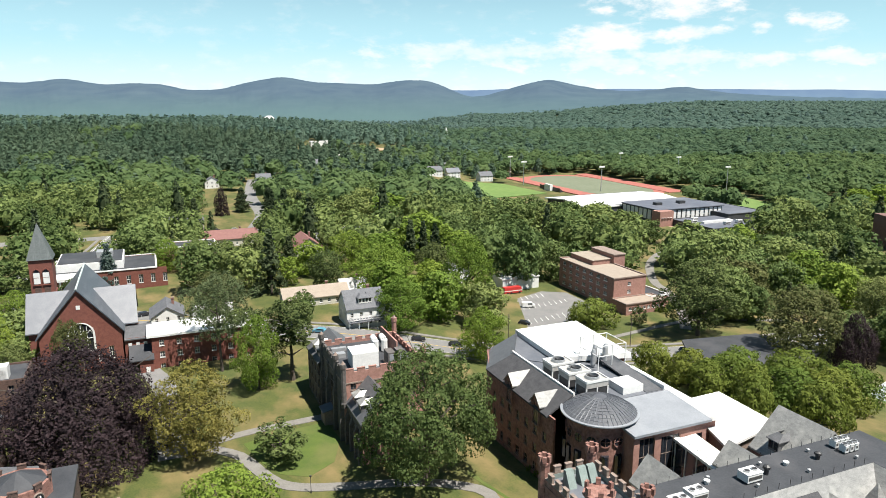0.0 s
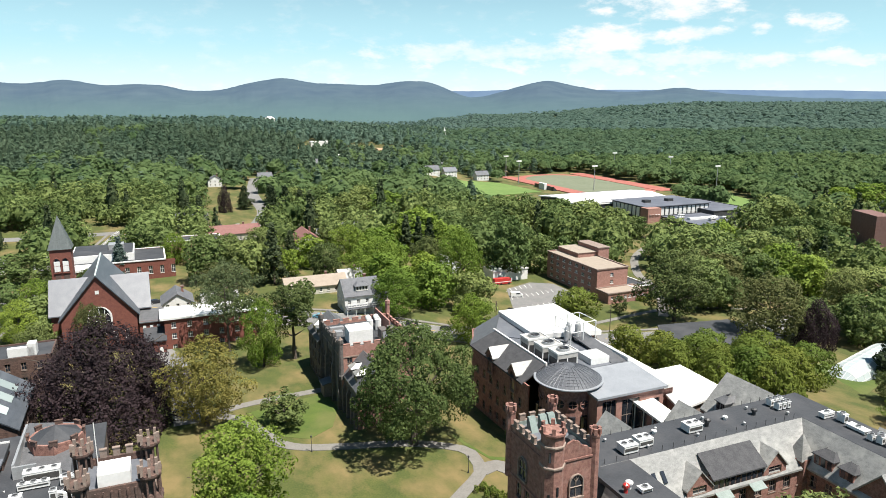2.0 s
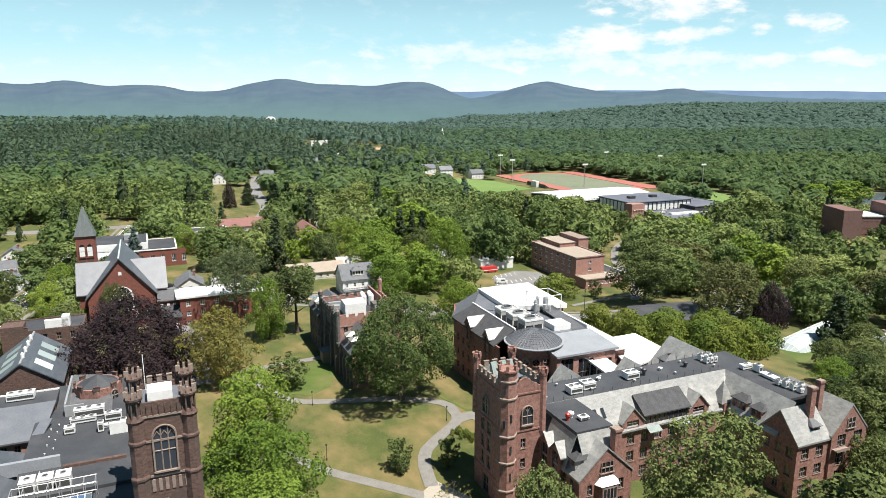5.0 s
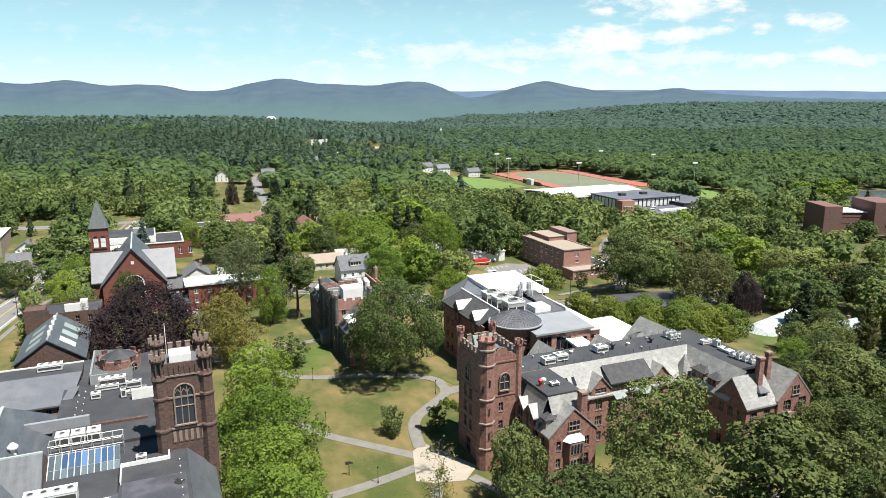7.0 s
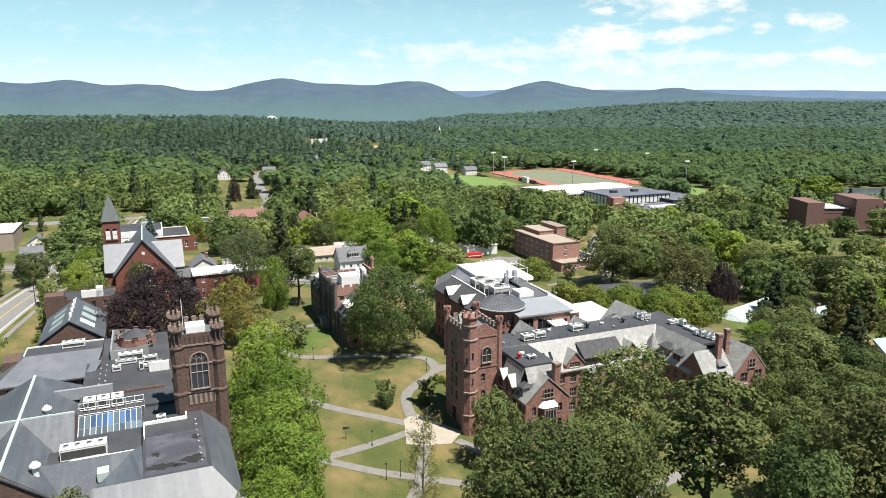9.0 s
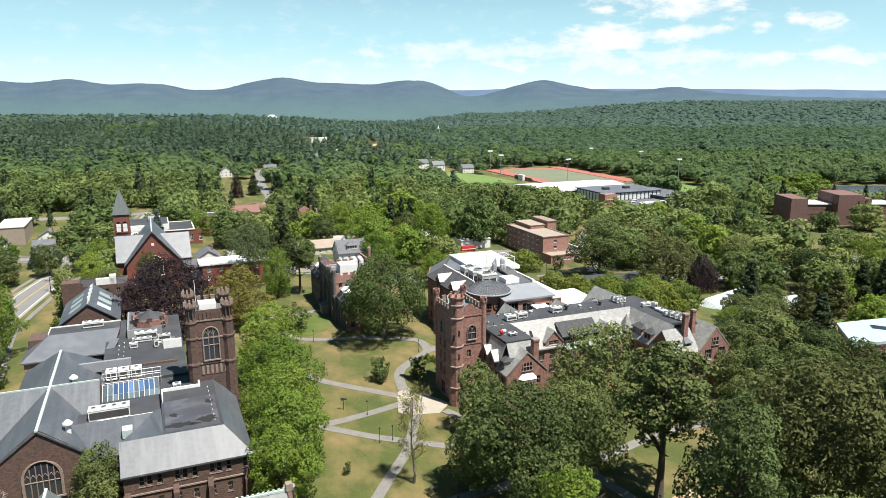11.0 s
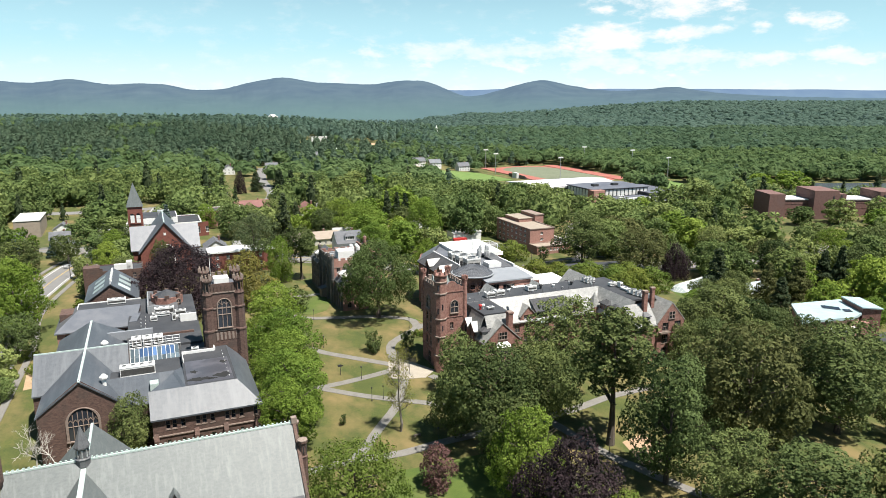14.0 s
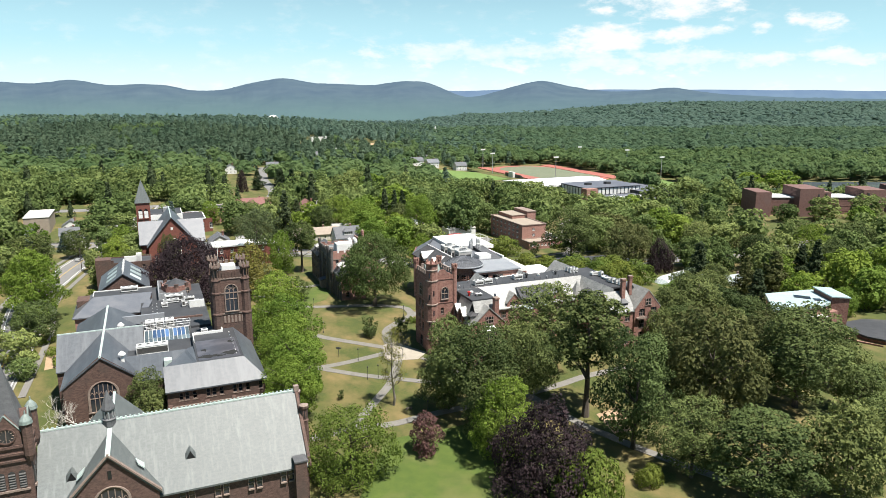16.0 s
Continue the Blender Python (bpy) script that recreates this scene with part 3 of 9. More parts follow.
def build_ground():
    px = spaced(330, 6, 4700)
    xs = [-v for v in reversed(px[1:])] + px
    ys = [-v for v in reversed(spaced(150, 10, 900)[1:])] + spaced(420, 6, 4700)
    n = len(xs)
    me = bpy.data.meshes.new("ground")
    me.from_pydata([(x, y, ground_z(x, y)) for y in ys for x in xs], [], [(j * n + i, j * n + i + 1, (j + 1) * n + i + 1, (j + 1) * n + i) for j in range(len(ys) - 1) for i in range(n - 1)])
    me.polygons.foreach_set("use_smooth", [True] * len(me.polygons))
    me.materials.append(M["lawn"])
    tagged(new("ground", me), "sunlit summer grass, dry and straw-coloured in patches", "ground", kind="structure")


build_ground()


def flow(pts, step=3.0):
    """A smooth line through plan points (Catmull-Rom), as points about step apart."""
    p = [Vector(q) for q in pts]
    p = [p[0] * 2 - p[1]] + p + [p[-1] * 2 - p[-2]]
    out = []
    for i in range(1, len(p) - 2):
        n = max(2, int((p[i + 1] - p[i]).length / step))
        for k in range(n):
            t = k / n
            out.append(0.5 * (2 * p[i] + (p[i + 1] - p[i - 1]) * t + (2 * p[i - 1] - 5 * p[i] + 4 * p[i + 1] - p[i + 2]) * t * t + (3 * p[i] - p[i - 1] - 3 * p[i + 1] + p[i + 2]) * t ** 3))
    return out + [p[-2]]


def ribbon(name, pts, width, mat, label, category, lift=0.08, kind="structure", offset=0.0, dash=None):
    """A paved strip in world x, y, that lies on the ground with its own thickness."""
    line = flow(pts)
    v, f = [], []
    run = 0.0
    for i, c in enumerate(line):
        d = (line[min(i + 1, len(line) - 1)] - line[max(i - 1, 0)]).normalized()
        s = Vector((-d.y, d.x))
        for k in (0.5, -0.5):
            q = c + s * (offset + width * k)
            z = ground_z(q.x, q.y) + lift
            v += [(q.x, q.y, z), (q.x, q.y, z - 0.5)]
    for i in range(len(line) - 1):
        if dash and (i // dash) % 2:
            continue
        a, b = 4 * i, 4 * i + 4
        f += [(a, a + 2, b + 2, b), (a, b, b + 1, a + 1), (a + 2, a + 3, b + 3, b + 2)]
    me = bpy.data.meshes.new(name)
    me.from_pydata(v, [], f)
    me.materials.append(M[mat])
    return tagged(new(name, me), label, category, kind=kind)


def pad(name, pts, mat, label, category, lift=0.08, kind="structure"):
    """A flat paved or planted area from its outline in world x, y."""
    s = Shape()
    s.slab([(x, y, ground_z(x, y) + lift) for x, y in pts], 0.6)
    me = s.mesh(name)
    me.materials.append(M[mat])
    return tagged(new(name, me), label, category, kind=kind)


MAIN_STREET = [(-330, 292), (-240, 262), (-153, 238), (-100, 226), (-44, 215), (0, 211), (64, 214), (112, 224), (190, 250), (300, 300)]
SIDE_STREET = [(-96, 40), (-116, 90), (-133, 125), (-143, 163), (-150, 200), (-155, 238), (-166, 300), (-180, 380)]
BACK_LANE = [(-300, 352), (-200, 372), (-137, 384), (-108, 391), (-60, 396), (-10, 398)]
FAR_LANE = [(-108, 391), (-116, 440), (-140, 505), (-152, 545), (-168, 612)]
ribbon("road", MAIN_STREET, 11, "asphalt", "sun-bleached grey asphalt street with worn markings", "road", 0.10)
ribbon("road", SIDE_STREET, 12, "asphalt", "sun-bleached grey asphalt street with white markings", "road", 0.11)
ribbon("road", BACK_LANE, 8, "asphalt", "grey asphalt cross street beyond the red roofs", "road", 0.12)
ribbon("road", FAR_LANE, 9, "asphalt", "long grey residential street running uphill", "road", 0.13)
for line, w in ((MAIN_STREET, 11), (SIDE_STREET, 12)):
    ribbon("road_marking", line, 0.3, "yellow", "faded yellow centre line", "road marking", 0.14)
    for side in (-1, 1):
        ribbon("kerb", line, 0.3, "kerb", "granite kerb along the street", "kerb", 0.24, offset=side * (w / 2 + 0.15))
        ribbon("pavement", line, 1.8, "concrete", "pale concrete pavement beside the street", "pavement", 0.2, offset=side * (w / 2 + 3.2))
for off in (-5.2, 5.2):
    ribbon("road_marking", SIDE_STREET, 0.25, "line", "white edge line on the street", "road marking", 0.14, offset=off)
PATHS = (
    ([(-34, 101), (-22.6, 94), (-16.2, 89.6), (0.1, 82.3), (5, 80)], 2.6),
    ([(-27, 59), (-17.4, 62.5), (-8.3, 66.8), (1.8, 73.6), (6, 77)], 2.6),
    ([(-24, 66), (-14.4, 63.8), (-0.7, 58.6), (15.3, 54.5), (24, 52)], 2.4),
    ([(0.4, 25.7), (2.3, 32.1), (4.8, 41.8), (7.7, 52.5), (8.5, 62.5), (9, 71)], 2.4),
    ([(-30, 8), (-7, 22.1), (0.4, 25.7), (10.8, 29.1), (18.8, 33.7), (28.7, 38.4), (44, 46), (54.5, 52.3), (61.3, 57.3), (71.6, 62.6), (80, 66)], 2.6),
    ([(5, 84), (3.4, 92), (3.6, 98.6), (7.2, 106.1), (10.6, 112.8), (9.6, 118.7), (6.9, 122.6), (-4, 125), (-19.7, 123.5), (-27.4, 123.1), (-32.8, 124.7), (-37.8, 129.4), (-43.4, 135.3), (-52, 139)], 2.8),
    ([(10.6, 113.5), (14.1, 115.6), (18, 113)], 4.2),
    ([(-52, 140), (-47.2, 144), (-40.9, 147.7), (-34.3, 151), (-28.8, 153.9)], 2.6),
    ([(16, 72), (22, 66), (26, 60)], 2.4),
    ([(44, 46), (55.4, 28.4), (59.7, 23.7), (66.7, 16.1), (80, 4)], 2.4),
    ([(88, 240), (94, 262), (97, 290), (96, 305), (103, 337), (115, 362), (130, 378)], 4.0),
    ([(60, 232), (84, 246), (100, 252), (128, 250)], 2.2),
)
for i, (line, w) in enumerate(PATHS):
    ribbon("pavement", line, w, "concrete", "winding pale concrete campus path through the lawn", "path", 0.06 + 0.012 * i)
ribbon("pavement", [(-82, 182), (-74, 172), (-65, 152), (-60, 141), (-57, 134)], 6.0, "asphalt", "worn grey service drive beside the church", "drive", 0.08)
pad("pavement", [(3.4, 82.3), (5.7, 86.1), (14.6, 78.5), (17.2, 76.2), (14.6, 70.6), (8, 69.6), (4.6, 70.4)], "terrace", "pale flagstone terrace before the tower door", "terrace", 0.1)
pad("lawn_patch", [(-44, 140.5), (-36, 146.8), (-27.5, 151.2), (-23, 143), (-22.8, 133), (-27, 127), (-33, 128), (-39, 133.5)], "green_lawn", "green watered lawn before the gothic hall", "lawn", 0.045)
pad("lawn_patch", [(5, 128), (13, 118), (20, 117), (17, 150), (8, 152)], "green_lawn", "bright watered lawn beside the science hall", "lawn", 0.05)
pad("lawn_patch", [(104, 164), (117, 158), (130, 172), (122, 188), (108, 182)], "green_lawn", "bright green lawn before the greenhouse", "lawn", 0.05)
pad("lawn_patch", [(9, 21), (34, 31), (52, 12), (40, -20), (4, -16)], "green_lawn", "bright green shaded lawn", "lawn", 0.05)
pad("bare_ground", [(-92, 62), (-100, 78), (-90, 84), (-80, 72)], "dirt", "bare sandy earth among the shrubs", "earth", 0.06)
pad("bare_ground", [(60, 34), (66, 38), (68, 26), (62, 24)], "dirt", "worn bare patch beside the path", "earth", 0.06)

# car park with bays
LOT = [to_world(*p) for p in ((119, 210), (131, 203), (161, 224), (161, 244), (152, 250), (126, 240))]
s = Shape()
lot_z = -7.7
s.slab([(x, y, lot_z) for x, y in LOT], 1.2)
me = s.mesh("car_park")
me.materials.append(M["asphalt"])
tagged(new("car_park", me), "pale worn asphalt car park with painted bays", "car park", kind="structure")
bay = Shape().box(-2.4, 2.4, -0.08, 0.08, 0, 0.012).mesh("bay_line")
bay.materials.append(M["line"])
for i, (a0, b0, n, stp) in enumerate(((127, 216, 11, 2.7), (130, 231, 10, 2.7), (136, 243, 6, 2.7))):
    for k in range(n):
        x, y = to_world(a0 + k * stp, b0 + k * 0.35)
        ob = new("bay_line", bay)
        ob.matrix_world = pose(x, y, lot_z + 0.01, 0, 0, 23 + 75)
        tagged(ob, "white painted parking bay line", "road marking", "parking bay lines", "structure")

# sports ground
TRACK_C = to_world(402, 578)


def stadium(name, half, radius, mat, label, category, z):
    pts = []
    for i in range(48):
        t = 2 * math.pi * i / 48
        x, y = radius * math.cos(t), radius * math.sin(t) + (half if math.sin(t) >= 0 else -half)
        pts.append((x, y, 0))
    s = Shape().slab(pts, 0.5)
    me = s.mesh(name)
    me.materials.append(M[mat])
    ob = new(name, me)
    ob.matrix_world = pose(*TRACK_C, z, 0, 0, 23)
    return tagged(ob, label, category, kind="structure")


TZ = -12.2
stadium("running_track", 42, 46, "track", "red rubber running track round a turf field", "running track", TZ + 0.45)
stadium("turf", 42, 36, "turf", "grey-green artificial turf inside the track", "turf", TZ + 0.5)
pad("track_apron", [to_world(*p) for p in ((350, 500), (366, 498), (366, 660), (350, 660))], "track", "red rubber apron beside the track", "running track", 0.6)
pad("track_apron", [to_world(*p) for p in ((436, 500), (456, 498), (456, 660), (440, 660))], "track", "red rubber apron beside the track", "running track", 0.6)
pad("playing_field", [to_world(*p) for p in ((240, 540), (262, 522), (332, 540), (326, 612), (240, 606))], "field", "mown green playing field", "playing field", 0.3)
pad("playing_field", [(235, 632), (258, 624), (266, 570), (262, 540), (240, 508), (226, 560)], "field", "sloping mown bank beside the sports halls", "playing field", 0.3)
pad("ball_diamond", [to_world(*p) for p in ((236, 495), (250, 488), (262, 505), (250, 520), (238, 516))], "dirt", "bare earth ball diamond", "playing field", 0.35)
pad("playing_field", [to_world(*q) for q in ((262, 900), (300, 896), (318, 925), (280, 940))], "dirt", "tan clearing among the far trees", "field", 0.4)
pad("pond", [(330, 530), (360, 515), (470, 520), (600, 560), (560, 600), (400, 598)], "water", "still pond behind the brick halls", "pond", 0.35)

# ---- campus buildings ----


def stone_course(parent, a0, a1, b0, b1, z, out=0.12, h=0.28, mat="stone"):
    part("string_course", Shape().box(a0 - out, a1 + out, b0 - out, b1 + out, z, z + h), mat, parent)


def four_walls(parent, a0, a1, b0, b1, z0, z1, front=(), left=(), right=(), back=(), mat="brick", gable=None, gable_sides="", **kw):
    facade(parent, (a0, b0), (a1, b0), z0, z1, front, mat, gable=gable if "f" in gable_sides else None, **kw)
    facade(parent, (a0, b1), (a0, b0), z0, z1, left, mat, gable=gable if "l" in gable_sides else None, **kw)
    facade(parent, (a1, b0), (a1, b1), z0, z1, right, mat, gable=gable if "r" in gable_sides else None, **kw)
    facade(parent, (a1, b1), (a0, b1), z0, z1, back, mat, gable=gable if "b" in gable_sides else None, **kw)


def storeys(start, step, n, sills, w, h):
    return [o for z in sills for o in row(start, step, n, z, w, h)]


def dormer(parent, a, b, w, z0, z1, depth, face="f", mat="slatedark", wall="slatedark"):
    """A hipped little roof window that looks to -b (f) or -a (l)."""
    d = part("dormer", Shape().box(a - w / 2, a + w / 2, b, b + depth, z0, z1) if face == "f" else Shape().box(a, a + depth, b - w / 2, b + w / 2, z0, z1), wall, parent)
    s = Shape()
    o = 0.35
    if face == "f":
        s.slab([(a - w / 2 - o, b - o, z1), (a + w / 2 + o, b - o, z1), (a + w / 4, b + depth * 0.5, z1 + 1.0), (a - w / 4, b + depth * 0.5, z1 + 1.0)], 0.15)
        s.slab([(a - w / 2 - o, b - o, z1), (a - w / 4, b + depth * 0.5, z1 + 1.0), (a - w / 4, b + depth + 1, z1 + 1.0), (a - w / 2 - o, b + depth + 1, z1)], 0.15)
        s.slab([(a + w / 2 + o, b - o, z1), (a + w / 2 + o, b + depth + 1, z1), (a + w / 4, b + depth + 1, z1 + 1.0), (a + w / 4, b + depth * 0.5, z1 + 1.0)], 0.15)
        n = max(1, int(w / 1.1))
        for i in range(n):
            u = a - w / 2 + w * (i + 0.5) / n
            part("pane", Shape().box(u - 0.4, u + 0.4, b - 0.03, b + 0.02, z0 + 0.4, z1 - 0.15), "glass", d)
    else:
        s.slab([(a - o, b + w / 2 + o, z1), (a - o, b - w / 2 - o, z1), (a + depth * 0.5, b - w / 4, z1 + 1.0), (a + depth * 0.5, b + w / 4, z1 + 1.0)], 0.15)
        s.slab([(a - o, b - w / 2 - o, z1), (a + depth + 1, b - w / 2 - o, z1), (a + depth + 1, b - w / 4, z1 + 1.0), (a + depth * 0.5, b - w / 4, z1 + 1.0)], 0.15)
        s.slab([(a - o, b + w / 2 + o, z1), (a + depth * 0.5, b + w / 4, z1 + 1.0), (a + depth + 1, b + w / 4, z1 + 1.0), (a + depth + 1, b + w / 2 + o, z1)], 0.15)
        n = max(1, int(w / 1.1))
        for i in range(n):
            u = b - w / 2 + w * (i + 0.5) / n
            part("pane", Shape().box(a - 0.03, a + 0.02, u - 0.4, u + 0.4, z0 + 0.4, z1 - 0.15), "glass", d)
    part("dormer_roof", s, mat, d)


def small_gable(parent, at, face, w, z0, peak, depth, wall="brick", roof="slate", win=True):
    """A wall dormer: a pointed bit of wall with its own little roof running back."""
    a, b = at
    k = w / 2
    eave = peak - w * 0.52
    if face == "f":
        facade(parent, (a - k, b), (a + k, b), z0, eave, [(k, z0 + 0.4, w * 0.56, max(0.8, eave - z0 - 0.3))] if win else (), wall, "gable_wall", gable=peak)
        gable_roof(parent, a - k, a + k, b - 0.25, b + depth, eave, peak + 0.1, "b", roof, 0.25, 0.25)
    else:
        facade(parent, (a, b + k), (a, b - k), z0, eave, [(k, z0 + 0.4, w * 0.56, max(0.8, eave - z0 - 0.3))] if win else (), wall, "gable_wall", gable=peak)
        gable_roof(parent, a - 0.25, a + depth, b - k, b + k, eave, peak + 0.1, "a", roof, 0.25, 0.25)


def pinnacle(parent, a, b, z0, z1, r, mat="brick", sides=8):
    p = part("turret", Shape().turned(a, b, [(r, z0), (r, z1 - 1.6), (r * 1.18, z1 - 1.2), (r * 1.18, z1 - 0.9)], sides, math.pi / 8), mat, parent)
    me = Shape().box(-0.28, 0.28, -0.2, 0.2, 0, 0.9).mesh("merlon")
    me.materials.append(M[mat])
    o3 = ORIGIN[parent.name]
    for i in range(6):
        t = 2 * math.pi * i / 6
        ob = new("merlon", me)
        ob.parent = p
        ob.matrix_local = pose(a + r * 0.95 * math.cos(t) - o3[0], b + r * 0.95 * math.sin(t) - o3[1], z1 - 0.9 - o3[2], 0, 0, math.degrees(t) + 90)
    return p


def stepped_parapet(parent, p, q, z, mat="brick"):
    """A battlement with a taller shaped middle."""
    pa, qa = Vector(p), Vector(q)
    run = (qa - pa).length
    d = (qa - pa) / run
    nrm = Vector((d.y, -d.x)) * 0.35
    prof = ((0, 1.0), (0.16, 1.0), (0.2, 1.5), (0.32, 1.8), (0.38, 2.5), (0.5, 2.9), (0.62, 2.5), (0.68, 1.8), (0.8, 1.5), (0.84, 1.0), (1, 1.0))
    rings = []
    for u, h in prof:
        x = pa + d * run * u
        y = x - nrm
        rings.append([(x.x, x.y, z), (y.x, y.y, z), (y.x, y.y, z + h), (x.x, x.y, z + h)])
    s = Shape().loft(rings)
    part("parapet", s, mat, parent)


def tall_arch_window(parent, p, q, u, z, w, h, lights=3, mat="brick", trim="stone", depth=0.3):
    """A pointed traceried window set in a wall from plan p to q."""
    pa, qa = Vector(p), Vector(q)
    d = (qa - pa).normalized()
    nrm = Vector((d.y, -d.x))

    def at(x, zz, k):
        v = pa + d * (u + x) + nrm * k
        return (v.x, v.y, zz)

    k = w / 2
    arc = [(-k, 0), (-k, h - k * 1.1)] + [(-k + k * (1 - math.cos(t)) * 1.0, h - k * 1.1 + k * 1.1 * math.sin(t)) for t in [math.pi / 2 * i / 6 for i in range(1, 7)]]
    arc += [(-x, zz) for x, zz in reversed(arc[:-1])]
    g = Shape()
    g.poly(*[at(x * 0.98, z + zz, 0.03) for x, zz in arc])
    g.poly(*[at(x * 0.98, z + zz, 0.0) for x, zz in reversed(arc)])
    s = Shape()
    for (x0, z0), (x1, z1) in zip(arc[:-1], arc[1:]):
        s.loft([[at(x0, z + z0, 0.0), at(x0 * 1.16, z + z0 + 0.12, 0.0), at(x0 * 1.16, z + z0 + 0.12, depth), at(x0, z + z0, depth)],
                [at(x1, z + z1, 0.0), at(x1 * 1.16, z + z1 + 0.12, 0.0), at(x1 * 1.16, z + z1 + 0.12, depth), at(x1, z + z1, depth)]])
    for i in range(1, lights):
        x = -k + w * i / lights
        top_z = h - k * 1.1 + k * 0.9 * math.sqrt(max(0, 1 - (x / k) ** 2))
        s.tube(at(x, z, 0.08), at(x, z + top_z, 0.08), 0.1, sides=4)
    s.tube(at(-k, z + h * 0.45, 0.08), at(k, z + h * 0.45, 0.08), 0.1, sides=4)
    for i in range(lights):
        x = -k + w * (i + 0.5) / lights
        zz = h - k * 1.1
        s.tube(at(x - w / lights / 2, z + zz, 0.08), at(x, z + zz + w / lights * 0.8, 0.08), 0.07, sides=4)
        s.tube(at(x + w / lights / 2, z + zz, 0.08), at(x, z + zz + w / lights * 0.8, 0.08), 0.07, sides=4)
    s.loft([[at(-k * 1.2, z - 0.25, 0), at(-k * 1.2, z, 0), at(-k * 1.2, z, depth + 0.1), at(-k * 1.2, z - 0.25, depth + 0.1)], [at(k * 1.2, z - 0.25, 0), at(k * 1.2, z, 0), at(k * 1.2, z, depth + 0.1), at(k * 1.2, z - 0.25, depth + 0.1)]])
    fr = part("arched_window", s, trim, parent)
    part("pane", g, "glass", fr)


# laboratory hall with its battlemented tower


def build_lab():
    t = thing("laboratory_hall", 80, 62, "red brick hall with grey slate roofs and battlemented tower", "college building", z=0)
    # tower
    a0, a1, b0, b1 = 46.3, 54.5, 62.2, 74.5
    front = [(4.0, 12.2, 1.0, 1.9), (4.0, 8.2, 1.0, 1.9)]
    left = [o for z in (12.9, 9.4, 5.9) for o in ((3.6, z, 1.5, 2.5), (6.2, z, 1.5, 2.5))] + [(5.0, 0.2, 2.4, 3.6)]
    four_walls(t, a0, a1, b0, b1, -1, 23.2, front, left, mat="brick", name="tower_wall")
    tall_arch_window(t, (a0, b0), (a1, b0), 4.7, 16.9, 2.2, 3.6, 2)
    tall_arch_window(t, (a0, b1), (a0, b0), 4.9, 16.9, 2.3, 3.6, 2)
    part("stair_house", Shape().box(a1 - 0.4, a1 + 2.6, b1 - 4.2, b1 - 0.6, 17.5, 20.6), "copper", t)
    for z in (4.8, 15.6, 22.9):
        stone_course(t, a0, a1, b0, b1, z, 0.14, 0.3, "brick")
    part("tower_roof", Shape().box(a0 + 0.3, a1 - 0.3, b0 + 0.3, b1 - 0.3, 22.6, 23.4), "membranelight", t)
    stepped_parapet(t, (a0, b0), (a1, b0), 23.2)
    part("parapet_lining", Shape().box(a0 + 2.2, a1 - 1.0, b0 + 0.38, b0 + 0.44, 23.4, 24.3), "copper", t)
    for p0, p1, q0, q1 in ((a0, a0 + 0.38, b0 + 1.6, b1 - 0.6), (a1 - 0.38, a1, b0 + 0.6, b1 - 0.6), (a0 + 0.6, a1 - 0.6, b1 - 0.38, b1)):
        low = part("parapet", Shape().box(p0, p1, q0, q1, 23.2, 24.1), "brick", t)
        part("coping", Shape().box(p0 - 0.08, p1 + 0.08, q0, q1, 24.1, 24.25), "stone", low)
    part("parapet_lining", Shape().box(a1 - 0.44, a1 - 0.382, b0 + 1, b1 - 1, 23.4, 24.1).box(a0 + 1, a1 - 1, b1 - 0.44, b1 - 0.382, 23.4, 24.1), "copper", t)
    merlons(t, (a0 + 0.2, b1 - 1.2), (a0 + 0.2, b0 + 2.2), 24.2, "stone", 1.0, 0.8, 0.95)
    merlons(t, (a1 - 0.2, b0 + 1.0), (a1 - 0.2, b1 - 1.0), 24.2, "stone", 1.0, 0.8, 0.95)
    merlons(t, (a1 - 1.0, b1 - 0.2), (a0 + 1.0, b1 - 0.2), 24.2, "stone", 1.0, 0.8, 0.95)
    part("roof_vent", Shape().tube((51.4, 65.4, 23.9), (52.6, 66.0, 23.9), 0.85, sides=14), "darkmetal", t)
    part("roof_panel", Shape().slab([(48.8, 63.2, 23.46), (51.0, 63.2, 23.46), (51.4, 65.2, 23.7), (49.2, 65.2, 23.7)], 0.14), "roofpale", t)
    pinnacle(t, a0 + 0.6, b0 + 0.2, -1, 29.3, 1.75)
    for z in (4.8, 10.4, 15.6, 22.9, 26.2):
        part("turret_course", Shape().turned(a0 + 0.6, b0 + 0.2, [(1.76, z - 0.15), (1.95, z), (1.95, z + 0.22), (1.76, z + 0.35)], 8, math.pi / 8), "stone", t)
    for k, z in ((0, 7.0), (0, 12.4), (0, 18.6), (1, 9.0), (1, 17.4), (1, 24.0)):
        ang = -math.pi / 2 - k * math.pi / 4
        x, y = a0 + 0.6 + 1.63 * math.cos(ang), b0 + 0.2 + 1.63 * math.sin(ang)
        part("slit_window", Shape().box(x - 0.16, x + 0.16, y - 0.12, y + 0.12, z, z + 1.5), "glass", t)
    for a, b in ((a0 + 0.2, b1 - 0.2), (a1 - 0.2, b0 + 0.3), (a1 - 0.3, b1 - 0.2)):
        pinnacle(t, a, b, 15.0, 27.3, 0.75)
    for x in (48.5, 50.5, 52.0):
        part("copper_hatch", Shape().loft([[(x, 70.9, 23.4), (x + 1.2, 70.9, 23.4), (x + 1.2, 72.6, 23.4), (x, 72.6, 23.4)], [(x, 72.1, 25.6), (x + 1.2, 72.1, 25.6), (x + 1.2, 72.6, 25.6), (x, 72.6, 25.6)]]), "copper", t)
    # long wing
    e, fz = 12.2, 18.0
    sills = (1.0, 4.7, 8.4)
